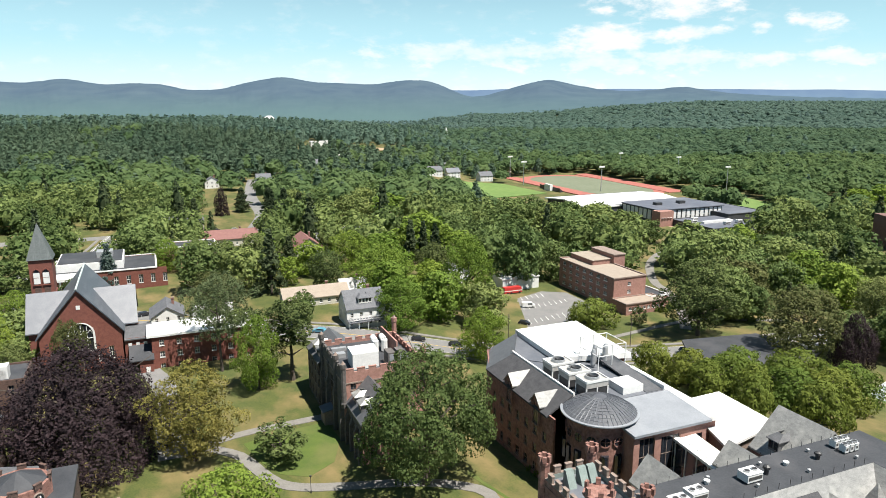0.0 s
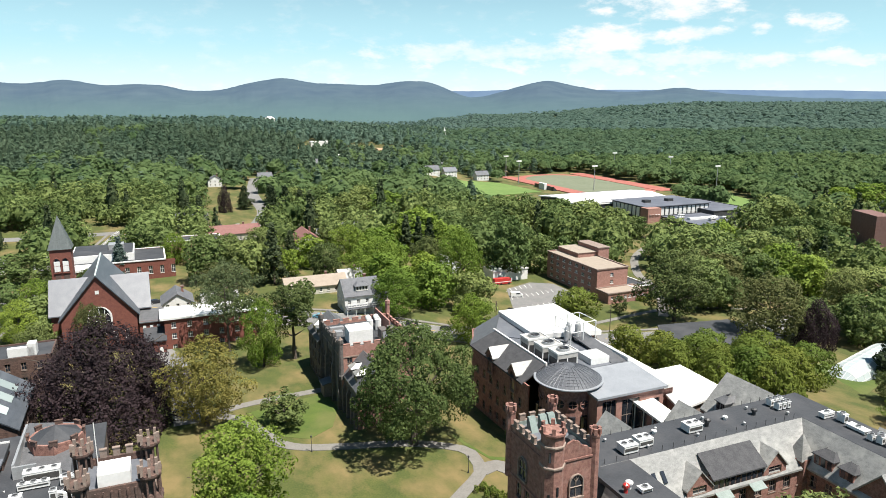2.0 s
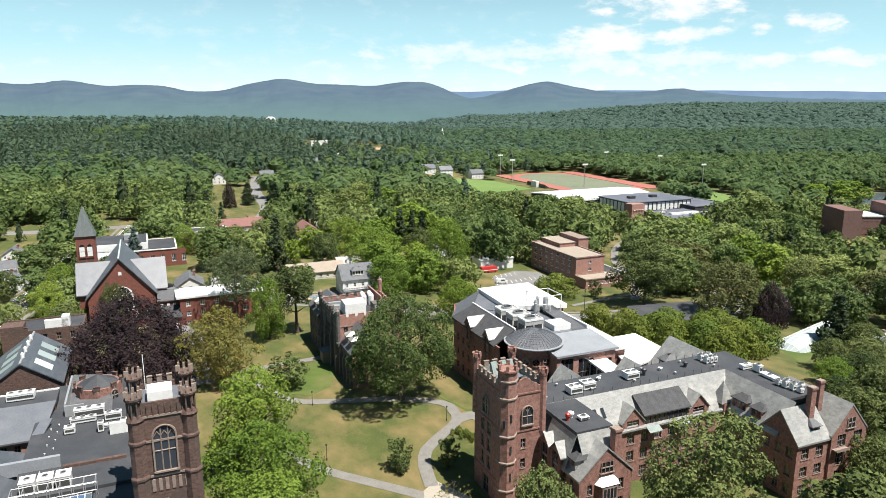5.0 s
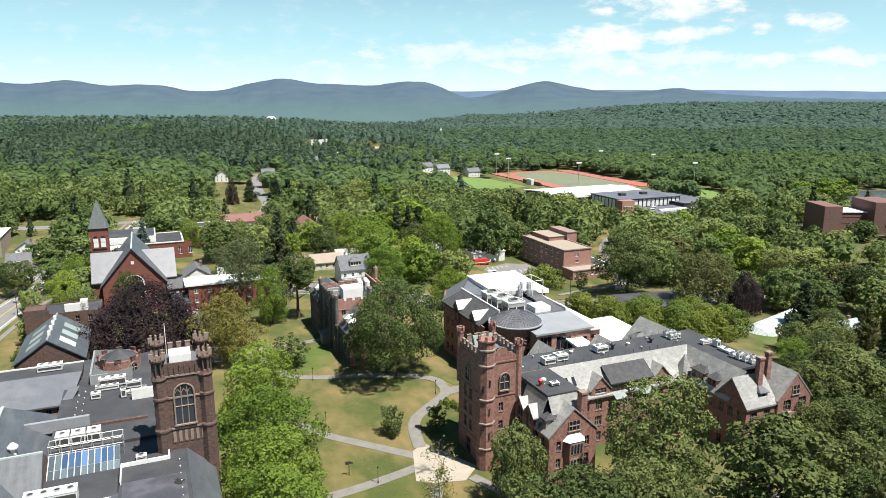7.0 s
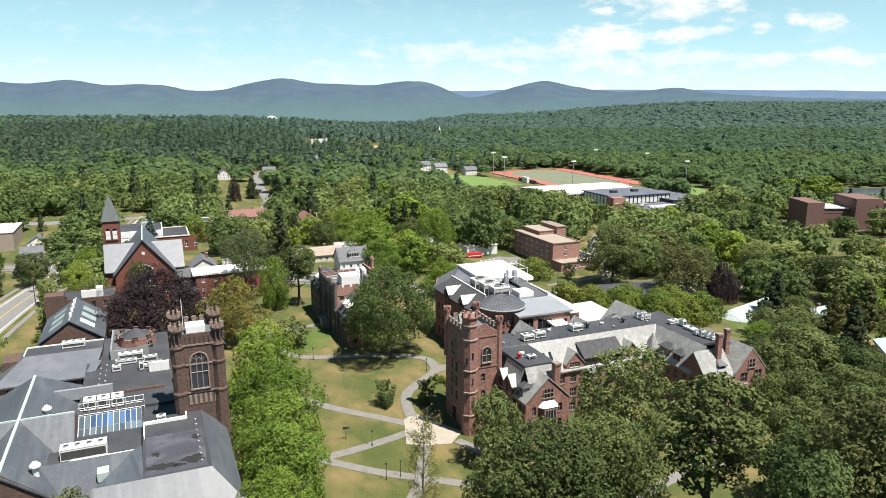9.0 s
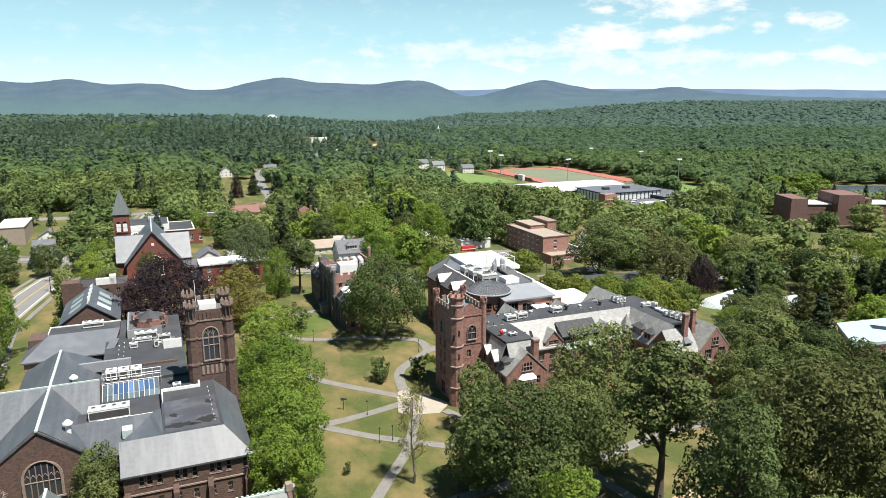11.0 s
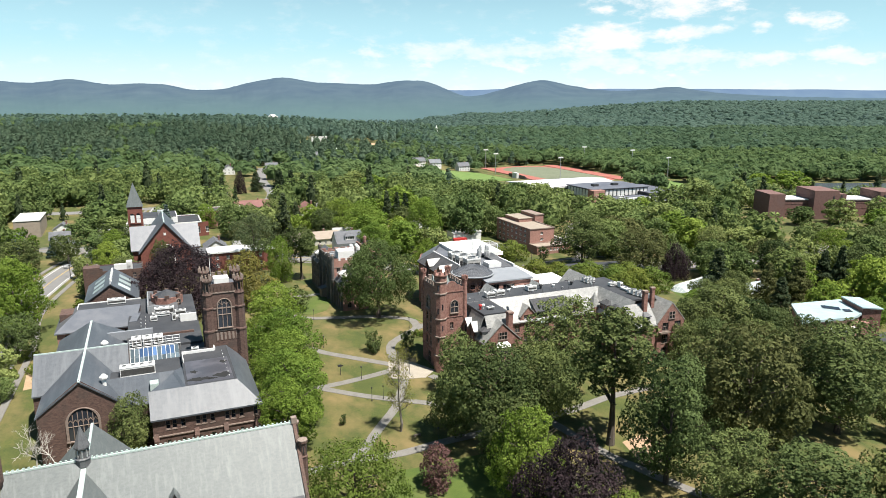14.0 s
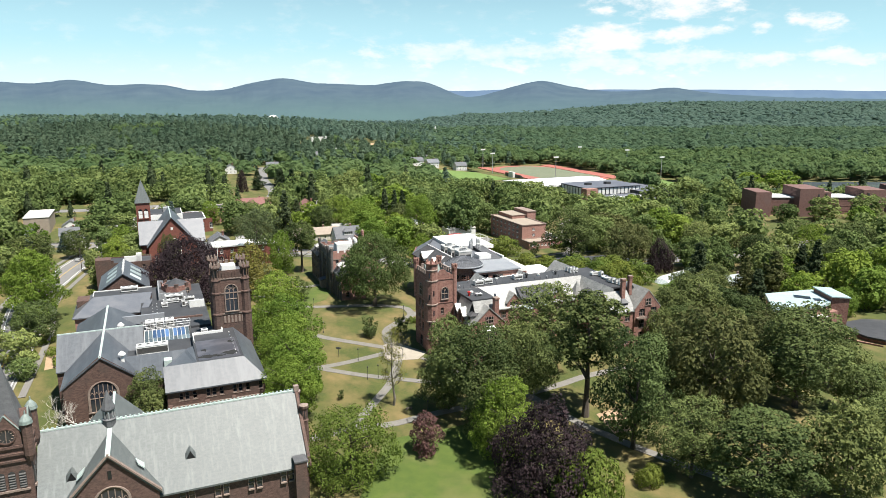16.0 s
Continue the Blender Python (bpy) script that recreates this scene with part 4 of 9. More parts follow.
    facade(t, (54.5, 61.4), (98.6, 61.4), -1, e, storeys(3, 3.35, 13, sills, 1.7, 2.2), "brick", cols=3)
    facade(t, (116, 80), (54.5, 80), -1, e, storeys(4, 4, 14, sills, 1.7, 2.2), "brick", cols=3)
    facade(t, (54.5, 80), (54.5, 74.5), -1, e, (), "brick")
    part("roof_slope", Shape().slab([(54.5, 60.9, e - 0.5), (99.5, 60.9, e - 0.5), (102.4, 66.2, fz), (54.5, 66.2, fz)], 0.35), "slate", t)
    part("roof_slope", Shape().slab([(54.5, 74.6, fz), (110.6, 74.6, fz), (116.5, 80.5, e - 0.4), (54.5, 80.5, e - 0.4)], 0.35), "slate", t)
    part("flat_roof", Shape().box(54.5, 110.5, 66.2, 74.6, fz - 0.5, fz + 0.02), "membrane", t)
    part("flat_roof", Shape().box(102.4, 110.5, 49.5, 66.2, fz - 0.5, fz + 0.025), "membrane", t)
    part("gable_infill", Shape().loft([[(54.6, 61.4, e - 0.1), (54.6, 80, e - 0.1), (54.6, 74.6, fz - 0.4), (54.6, 66.2, fz - 0.4)], [(54.9, 61.4, e - 0.1), (54.9, 80, e - 0.1), (54.9, 74.6, fz - 0.4), (54.9, 66.2, fz - 0.4)]]), "brick", t)
    for i in range(20):
        x = 57 + i * 2.3
        part("rail_post", Shape().tube((x, 66.5, fz), (x, 66.5, fz + 1.0), 0.045, sides=4), "darkmetal", t)
    for i in range(23):
        x = 57 + i * 2.3
        part("rail_post", Shape().tube((x, 74.3, fz), (x, 74.3, fz + 1.0), 0.045, sides=4), "darkmetal", t)
    # cross wing towards the pond
    facade(t, (98.6, 61.4), (98.6, 52.3), -1, e, storeys(1.8, 2.9, 3, sills, 1.4, 2.2), "brick", cols=2)
    facade(t, (116, 55), (116, 80), -1, e, storeys(3, 3.4, 7, sills, 1.4, 2.2), "brick")
    part("roof_slope", Shape().slab([(98.1, 66, e - 0.4), (98.1, 48, e - 0.4), (102.4, 48, fz), (102.4, 66.2, fz)], 0.35), "slate", t)
    part("roof_slope", Shape().slab([(110.5, 49, fz), (116.5, 49, e - 0.4), (116.5, 80, e - 0.4), (110.5, 74.6, fz)], 0.35), "slate", t)
    # gabled block that faces the court, with a bright slope
    facade(t, (98.6, 52.3), (98.6, 43.6), -1, e, storeys(1.8, 2.6, 3, (1, 4.7, 8.4), 1.4, 2.2) , "brick", gable=17.0)
    facade(t, (98.6, 43.6), (107.0, 43.6), -1, e, storeys(2.2, 3.8, 2, (1, 4.7, 8.4), 1.9, 2.1), "brick", cols=3)
    gable_roof(t, 98.3, 107.1, 43.6, 52.3, e, 17.2, "a", "slate", 0.4)
    dormer(t, 104.3, 44.6, 2.0, 12.6, 14.2, 2.5, "f")
    # end gable
    facade(t, (107.0, 43.10), (116.6, 43.10), -1, 12.6, [(2.8, 9.6, 2.2, 2.4), (2.8, 5.8, 2.2, 2.5), (7.2, 9.6, 2.3, 2.5), (7.2, 5.9, 2.3, 2.5), (7.2, 2.2, 2.0, 2.3), (2.8, 2.2, 1.9, 2.3)], "brick", gable=17.9, cols=3)
    part("attic_window", Shape().box(110.9, 112.9, 43.00, 43.12, 13.2, 15.1), "glass", t)
    part("attic_frame", Shape().box(110.8, 111.0, 42.92, 43.10, 13.1, 15.2).box(112.8, 113.0, 42.92, 43.10, 13.1, 15.2).box(111.8, 112.0, 42.92, 43.10, 13.1, 15.2).box(110.8, 113.0, 42.92, 43.10, 14.1, 14.25).box(110.6, 113.2, 42.85, 43.10, 12.95, 13.1), "stone", t)
    facade(t, (116.6, 43.10), (116.6, 58), -1, 12.6, storeys(2.5, 3, 4, sills, 1.4, 2.2), "brick")
    facade(t, (107.0, 48), (107.0, 43.10), -1, 12.6, (), "brick")
    facade(t, (116.6, 58), (116, 58), -1, 12.6, (), "brick")
    gable_roof(t, 107.0, 116.6, 43.00, 58, 12.6, 18.1, "b", "slate", 0.3)
    part("balcony", Shape().box(107.4, 110.9, 42.00, 43.10, 9.1, 9.4).box(107.4, 110.9, 42.00, 42.10, 9.4, 9.7), "stone", t)
    chimney(t, 104.6, 46.6, 1.3, 1.1, 15.0, 21.4)
    chimney(t, 108.0, 47.6, 1.1, 1.0, 15.5, 21.8)
    # spur with the bay window
    facade(t, (54.4, 49.8), (65.4, 49.8), -1, 11.5, [(2.2, 8.0, 1.0, 2.0), (8.8, 8.0, 1.0, 2.0), (2.2, 4.3, 1.0, 2.0), (8.8, 4.3, 1.0, 2.0)], "brick", gable=16.4)
    facade(t, (54.4, 62), (54.4, 49.8), -1, 11.5, storeys(2.0, 2.7, 4, (1, 4.7, 8.2), 1.3, 2.1), "brick")
    facade(t, (65.4, 49.8), (65.4, 62), -1, 11.5, storeys(2.0, 2.7, 4, (1, 4.7, 8.2), 1.3, 2.1), "brick")
    part("attic_window", Shape().box(58.8, 61.2, 49.7, 49.82, 11.9, 13.7), "glass", t)
    part("attic_frame", Shape().box(58.7, 58.85, 49.6, 49.8, 11.8, 13.8).box(61.15, 61.3, 49.6, 49.8, 11.8, 13.8).box(59.5, 59.62, 49.6, 49.8, 11.8, 13.8).box(60.4, 60.52, 49.6, 49.8, 11.8, 13.8).box(58.6, 61.4, 49.55, 49.8, 12.75, 12.9).box(58.5, 61.5, 49.5, 49.8, 11.65, 11.8), "stone", t)
    bay = part("bay_window", Shape().loft([[(57.7, 49.8, z), (58.4, 48.6, z), (61.6, 48.6, z), (62.3, 49.8, z)] for z in (3.2, 9.9)]), "brick", t)
    for z in (4.2, 7.4):
        part("window_surround", Shape().box(58.5, 61.5, 48.52, 48.62, z - 0.25, z + 2.2), "stone", bay)
        for u in (58.95, 59.65, 60.35, 61.05):
            part("pane", Shape().box(u - 0.24, u + 0.24, 48.47, 48.55, z, z + 1.9), "glass", bay)
    part("bay_roof", Shape().loft([[(57.5, 49.8, 9.9), (58.2, 48.4, 9.9), (61.8, 48.4, 9.9), (62.5, 49.8, 9.9)], [(58.6, 49.8, 11.0), (59, 49.5, 11.0), (61, 49.5, 11.0), (61.4, 49.8, 11.0)]]), "paint", bay)
    gable_roof(t, 54.4, 65.4, 49.6, 56, 11.5, 16.6, "b", "slate", 0.3)
    part("roof_slope", Shape().slab([(54.0, 62, 11.1), (54.0, 54, 11.1), (56.4, 54, 17.6), (56.4, 62, 17.6)], 0.3), "slate", t)
    part("roof_slope", Shape().slab([(63.8, 54, 17.6), (65.8, 54, 11.1), (65.8, 62, 11.1), (63.8, 62, 17.6)], 0.3), "slate", t)
    part("roof_slope", Shape().slab([(56.4, 54.0, 17.6), (56.4, 51.6, 13.6), (63.8, 51.6, 13.6), (63.8, 54.0, 17.6)], 0.3), "slate", t)
    part("flat_roof", Shape().box(56.3, 64.0, 54, 66.4, 17.3, 17.98), "membrane", t)
    for b in (56.7, 60.5):
        small_gable(t, (53.8, b), "l", 3.7, 8.5, 15.4, 3.8)
    dormer(t, 54.9, 52.9, 1.8, 12.2, 13.9, 2.2, "l", "darkshingle", "slate")
    chimney(t, 62.8, 51.4, 1.4, 1.5, 11.0, 18.9)
    # dormers on the court front
    for a in (74.4, 91.0):
        small_gable(t, (a, 61.2), "f", 5.2, 11.8, 16.2, 4.2)
    part("shed_wall", Shape().box(77.0, 88.4, 61.25, 62.4, 11.8, 14.3), "brownstone", t)
    for i in range(9):
        u = 77.9 + i * 1.2
        part("pane", Shape().box(u - 0.42, u + 0.42, 61.18, 61.28, 12.3, 14.0), "glass", t)
    part("shed_roof", Shape().slab([(76.8, 60.8, 14.2), (88.6, 60.8, 14.2), (88.6, 64.9, 17.0), (76.8, 64.9, 17.0)], 0.25), "darkshingle", t)
    part("awning", Shape().slab([(77.5, 59.6, 11.0), (80.6, 59.6, 11.0), (80.6, 61.3, 11.9), (77.5, 61.3, 11.9)], 0.12), "copper", t)
    part("awning", Shape().slab([(84.8, 59.6, 11.0), (87.8, 59.6, 11.0), (87.8, 61.3, 11.9), (84.8, 61.3, 11.9)], 0.12), "copper", t)
    part("corner_turret", Shape().turned(98.4, 62.4, [(1.9, -1), (1.9, 13.2)], 6), "brick", t)
    part("turret_roof", Shape().turned(98.4, 62.4, [(2.3, 13.0), (0.9, 15.8), (0.05, 17.4)], 4, math.pi / 4), "slate", t)
    dormer(t, 98.9, 58.4, 3.6, 12.4, 14.8, 3.0, "l", "darkshingle", "brick")
    dormer(t, 98.9, 54.0, 2.6, 12.4, 14.6, 3.0, "l", "darkshingle", "brick")
    # slate gables at the rear
    facade(t, (111, 86.3), (98.4, 86.3), -1, 12, (), "brick", gable=18.4)
    facade(t, (98.4, 86.3), (98.4, 80), -1, 12, (), "brick")
    facade(t, (111, 80), (111, 86.3), -1, 12, (), "brick")
    gable_roof(t, 98.4, 111, 74.8, 86.6, 12, 18.7, "b", "slate", 0.3)
    dormer(t, 98.9, 82.0, 2.2, 12.8, 15.0, 3.0, "l")
    gable_roof(t, 67.5, 74, 74.6, 82, 14.5, 18.4, "b", "slate", 0.2)
    gable_roof(t, 84, 90, 74.6, 81, 14.5, 18.0, "b", "slate", 0.2)
    part("skylight", Shape().slab([(66.8, 62.9, 14.4), (67.5, 62.9, 14.4), (67.5, 64.2, 15.9), (66.8, 64.2, 15.9)], 0.1), "glass", t)
    part("skylight", Shape().slab([(68.6, 62.9, 14.4), (69.3, 62.9, 14.4), (69.3, 64.2, 15.9), (68.6, 64.2, 15.9)], 0.1), "glass", t)
    return t


build_lab()
for a, b, w, d, h in ((65.2, 68.4, 2.8, 2.1, 1.5), (68.9, 69.2, 2.8, 2.1, 1.5), (80.2, 70.0, 3.0, 2.1, 1.5), (106.4, 64.4, 2.6, 1.2, 1.1), (107.4, 62.0, 1.0, 1.6, 1.7), (107.0, 58.6, 1.6, 3.6, 0.7)):
    roof_unit(a, b, 18.03, w, d, h)
for i in range(6):
    roof_unit(100.8 + 1.15 * (i % 3), 70.2 + 1.8 * (i // 3), 18.03, 0.75, 1.2, 1.4, "slim white rooftop fan unit")
for i in range(7):
    roof_unit(105.6 + 1.3 * (i % 2) + 0.16 * i, 55.2 - 0.75 * i, 18.03, 0.85, 1.0, 1.1 + 0.2 * (i % 3), "small white rooftop fan unit")
for i in range(9):
    roof_vent(58.5 + 5.3 * i, 68.0 + (i % 2) * 4.6, 18.0)
roof_vent(83.8, 70.2, 18.0, 0.6, 1.7, "darkmetal")
roof_vent(95.1, 70.4, 18.0, 0.6, 1.4, "darkmetal")
roof_vent(88.8, 71.0, 18.0, 0.5, 0.8, "paint")
roof_vent(73.4, 71.7, 18.0, 0.5, 0.8, "paint")
roof_vent(57.4, 58.6, 17.98, 0.5, 1.6, "red")
roof_vent(58.6, 59.4, 17.98, 0.6, 1.3, "paint")
roof_unit(60.2, 57.8, 17.98, 1.8, 1.3, 0.7, "flat white roof hatch")


# science hall with the dome


def build_science():
    t = thing("science_hall", 82, 112, "red brick science hall with shallow grey dome and white mechanical roof", "college building", z=-1)
    facade(t, (67, 131.5), (67, 104), -3, 15, storeys(3, 3.5, 7, (0.8, 4.8, 8.8), 1.5, 2.0), "brick")
    facade(t, (97, 122), (97, 142.5), -6, 17, (), "brick")
    facade(t, (97, 142.5), (72, 142.5), -6, 15, (), "brick")
    facade(t, (72, 142.5), (67, 131.5), -3, 15, (), "brick")
    facade(t, (93, 92), (93, 122), -4, 15.6, storeys(4, 4, 6, (2, 7), 1.8, 2.4), "pinkbrick")
    facade(t, (76.2, 92), (93, 92), -2, 15.6, [(3.0, 0.5, 3.4, 5.6), (3.0, 7.0, 3.4, 7.4), (8.4, 7.0, 4.4, 7.0), (14, 9.5, 3.6, 3.6)], "pinkbrick", cols=3)
    facade(t, (76.2, 101), (76.2, 92), -2, 15.6, [], "pinkbrick")
    part("roof", Shape().slab([(75.8, 91.4, 15.7), (93.6, 91.4, 15.7), (93.6, 103.8, 16.6), (75.8, 103.8, 16.6)], 0.5), "roofpale", t)
    part("roof_slope", Shape().slab([(66.5, 132, 14.8), (66.5, 106, 14.8), (72.6, 106, 18.4), (72.6, 130, 18.4)], 0.35), "darkshingle", t)
    part("roof_slope", Shape().slab([(66.5, 132, 14.8), (72.6, 130, 18.4), (80, 142, 18.4), (73, 143, 14.8)], 0.35), "slatedark", t)
    part("flat_roof", Shape().box(72.6, 93, 103.8, 131, 16.2, 16.7), "membranelight", t)
    part("parapet", Shape().box(72.4, 72.8, 106, 131, 16.2, 18.6).box(92.6, 93.2, 103.8, 124, 16.2, 17.6), "white", t)
    part("roof", Shape().slab([(80, 124, 18.3), (97, 120, 18.3), (97.5, 143, 18.8), (80, 143, 18.8)], 1.2), "white", t)
    part("roof", Shape().slab([(72.4, 130.8, 16.9), (80.4, 123.5, 16.9), (80.4, 143, 17.6), (78.5, 142, 17.6)], 1.0), "membranelight", t)
    part("roof", Shape().box(93.2, 98.5, 94, 121, 13.6, 14.6), "white", t)
    part("lower_wall", Shape().box(93.4, 98.2, 95, 121, -6, 13.6), "brick", t)
    part("roof_slope", Shape().slab([(88.5, 104, 16.8), (92.8, 104, 16.8), (92.8, 124, 18.3), (88.5, 124, 18.3)], 0.3), "slatedark", t)
    part("roof_hatch", Shape().box(83.5, 88.4, 105, 110, 16.6, 18.2), "white", t)
    for b in (121.4, 110.4):
        small_gable(t, (66.6, b), "l", 3.6, 11, 17.8, 5.0, roof="slate")
    # drum and dome
    drum = part("drum", Shape().turned(75.2, 101.2, [(6.1, -3), (6.1, 16.6)], 40), "brick", t)
    for k in range(9):
        ang = math.radians(150 + k * 24)
        x, y = 75.2 + 6.12 * math.cos(ang), 101.2 + 6.12 * math.sin(ang)
        d = Vector((math.cos(ang), math.sin(ang), 0))
        s_ = Vector((-d.y, d.x, 0))
        ring, pane = Shape(), Shape()
        c = Vector((x, y, 13.2))
        cir = [(c + s_ * 1.15 * math.cos(2 * math.pi * i / 16) + Vector((0, 0, 1.15 * math.sin(2 * math.pi * i / 16)))) for i in range(16)]
        ring.loft([[tuple(p + d * 0.02) for p in cir], [tuple(p + d * 0.18) for p in cir], [tuple(c + (p - c) * 0.78 + d * 0.18) for p in cir], [tuple(c + (p - c) * 0.78 + d * 0.02) for p in cir]], cap=False)
        ring.tube(c + d * 0.12 + s_, c + d * 0.12 - s_, 0.06, sides=4).tube(c + d * 0.12 + Vector((0, 0, 1)), c + d * 0.12 - Vector((0, 0, 1)), 0.06, sides=4)
        pane.poly(*[tuple(c + (p - c) * 0.8 + d * 0.06) for p in cir])
        r = part("round_window", ring, "brick", drum)
        part("pane", pane, "glass", r)
        part("window_strip", Shape().tube(Vector((x, y, 7.0)) + d * 0.02, Vector((x, y, 10.6)) + d * 0.02, 0.75, sides=8), "glass", drum)
    part("dome", Shape().turned(75.2, 101.2, [(6.2, 16.2), (7.2, 16.5), (7.3, 16.75), (7.0, 16.8), (6.6, 17.1), (5.0, 18.1), (3.0, 18.95), (1.2, 19.5), (0.1, 19.65)], 48), "domeroof", t)
    ribs = Shape()
    for k in range(48):
        c, s_ = math.cos(2 * math.pi * k / 48), math.sin(2 * math.pi * k / 48)
        prof = [(7.0, 16.86), (6.6, 17.16), (5.0, 18.16), (3.0, 19.02), (1.2, 19.56)]
        for (r0, z0), (r1, z1) in zip(prof, prof[1:] if k % 2 == 0 else prof[1:3]):
            ribs.tube((75.2 + r0 * c, 101.2 + r0 * s_, z0), (75.2 + r1 * c, 101.2 + r1 * s_, z1), 0.06, sides=3)
    for r0, z0 in ((6.3, 17.34), (5.65, 17.75), (5.0, 18.17), (4.3, 18.48), (3.6, 18.78), (2.9, 19.06), (2.1, 19.3)):
        for k in range(32):
            t0, t1 = 2 * math.pi * k / 32, 2 * math.pi * (k + 1) / 32
            ribs.tube((75.2 + r0 * math.cos(t0), 101.2 + r0 * math.sin(t0), z0), (75.2 + r0 * math.cos(t1), 101.2 + r0 * math.sin(t1), z0), 0.05, sides=3)
    part("dome_ribs", ribs, "membranelight", t)
    part("dome_eave", Shape().turned(75.2, 101.2, [(7.32, 16.5), (7.42, 16.6), (7.42, 16.8), (7.2, 16.86)], 48), "roofpale", t)
    # cooling towers and pipe frame
    for a, b in ((76.8, 118.5), (77.4, 113.2), (78.2, 108.2)):
        u = thing("cooling_tower", a, b, "white rooftop cooling tower with a round fan", "cooling tower", "cooling towers", 16.7)
        part("casing", Shape().box(a - 2.6, a + 2.6, b - 1.9, b + 1.9, 18.7, 20.0), "kerb", u)
        part("rim", Shape().box(a - 2.7, a + 2.7, b - 2.0, b - 1.8, 19.8, 20.25).box(a - 2.7, a + 2.7, b + 1.8, b + 2.0, 19.8, 20.25).box(a - 2.7, a - 2.5, b - 1.8, b + 1.8, 19.8, 20.25).box(a + 2.5, a + 2.7, b - 1.8, b + 1.8, 19.8, 20.25), "paint", u)
        part("fan_well", Shape().turned(a, b, [(1.3, 20.01), (1.3, 20.06)], 20), "darkmetal", u)
        part("louvre", Shape().box(a - 2.5, a + 2.5, b - 1.8, b + 1.8, 16.9, 18.7), "darkmetal", u)
        for x in (a - 2.5, a, a + 2.5):
            for y in (b - 1.8, b + 1.8):
                part("post", Shape().box(x - 0.12, x + 0.12, y - 0.12, y + 0.12, 16.7, 18.7), "white", u)
        part("fan_cowl", Shape().turned(a, b, [(1.5, 20.0), (1.4, 20.6), (1.25, 20.6), (1.3, 20.05)], 20), "metal", u)
        part("fan_hub", Shape().box(a - 1.2, a + 1.2, b - 0.12, b + 0.12, 20.2, 20.3).box(a - 0.12, a + 0.12, b - 1.2, b + 1.2, 20.2, 20.3), "darkmetal", u)
    fr = thing("pipe_frame", 90, 120, "white steel frame with pipes and tanks on the roof", "steel frame", z=18.3)
    for a in (86, 89.5, 93):
        for b in (117, 124):
            part("post", Shape().tube((a, b, 16.7), (a, b, 22.3), 0.12, sides=6), "paint", fr)
    for b in (117, 124):
        for z in (20, 22.3):
            part("beam", Shape().tube((86, b, z), (93, b, z), 0.1, sides=6), "paint", fr)
    for a in (86, 93):
        for z in (20, 22.3):
            part("beam", Shape().tube((a, 117, z), (a, 124, z), 0.1, sides=6), "paint", fr)
    for i in range(4):
        part("tank", Shape().turned(86.4 + 1.5 * i, 119.5 + (i % 2) * 1.6, [(0.5, 17.0), (0.55, 17.4), (0.55, 20.2 + 0.4 * (i % 3)), (0.3, 20.9 + 0.4 * (i % 3))], 12), "metal", fr)
    # glazed link
    link = thing("glazed_link", 87.5, 90, "glass link with a white sloping roof between two halls", "glass link", z=0)
    part("roof", Shape().slab([(85.4, 81, 12.2), (86.6, 81, 12.2), (86.6, 97.5, 13.6), (85.4, 97.5, 13.6)], 0.5).slab([(89.2, 81, 12.2), (90.4, 81, 12.2), (90.4, 97.5, 13.6), (89.2, 97.5, 13.6)], 0.5), "paint", link)
    # solid white slab between the two roof strips
    part("roof_glass", Shape().slab([(86.6, 81, 12.1), (89.2, 81, 12.1), (89.2, 97.5, 13.5), (86.6, 97.5, 13.5)], 0.15), "white", link)
    for i in range(9):
        b0 = 81 + i * 2.05
        part("glazing_bar", Shape().box(86.5, 89.3, b0, b0 + 0.22, 12.2 + i * 0.17, 12.45 + i * 0.17), "paint", link)
    for i in range(6):
        b0 = 81 + i * 2.75
        part("pane", Shape().box(85.8, 85.9, b0 + 0.1, b0 + 2.6, 0, 11.7 + i * 0.2), "glass", link)
        part("mullion", Shape().box(85.7, 85.95, b0 - 0.1, b0 + 0.1, 0, 11.9 + i * 0.2), "paint", link)
    part("far_wall", Shape().box(89.8, 90.1, 81, 97, 0, 11.8), "glass", link)
    # low hall under a white roof
    h = thing("white_roofed_hall", 102, 97, "low hall with a bright white flat roof", "college building", z=-4)
    part("wall", Shape().loft([[(94.3, 88.2, z), (110, 91.8, z), (110.3, 106.4, z), (100.5, 106, z), (98.6, 100, z)] for z in (-6, 11.2)]), "stone", h)
    part("roof", Shape().slab([(93.9, 87.6, 11.7), (110.5, 91.2, 11.7), (110.8, 107, 11.9), (100.1, 106.6, 11.9), (98.2, 101, 11.8)], 0.5), "white", h)


build_science()


# gothic hall beside the lawn


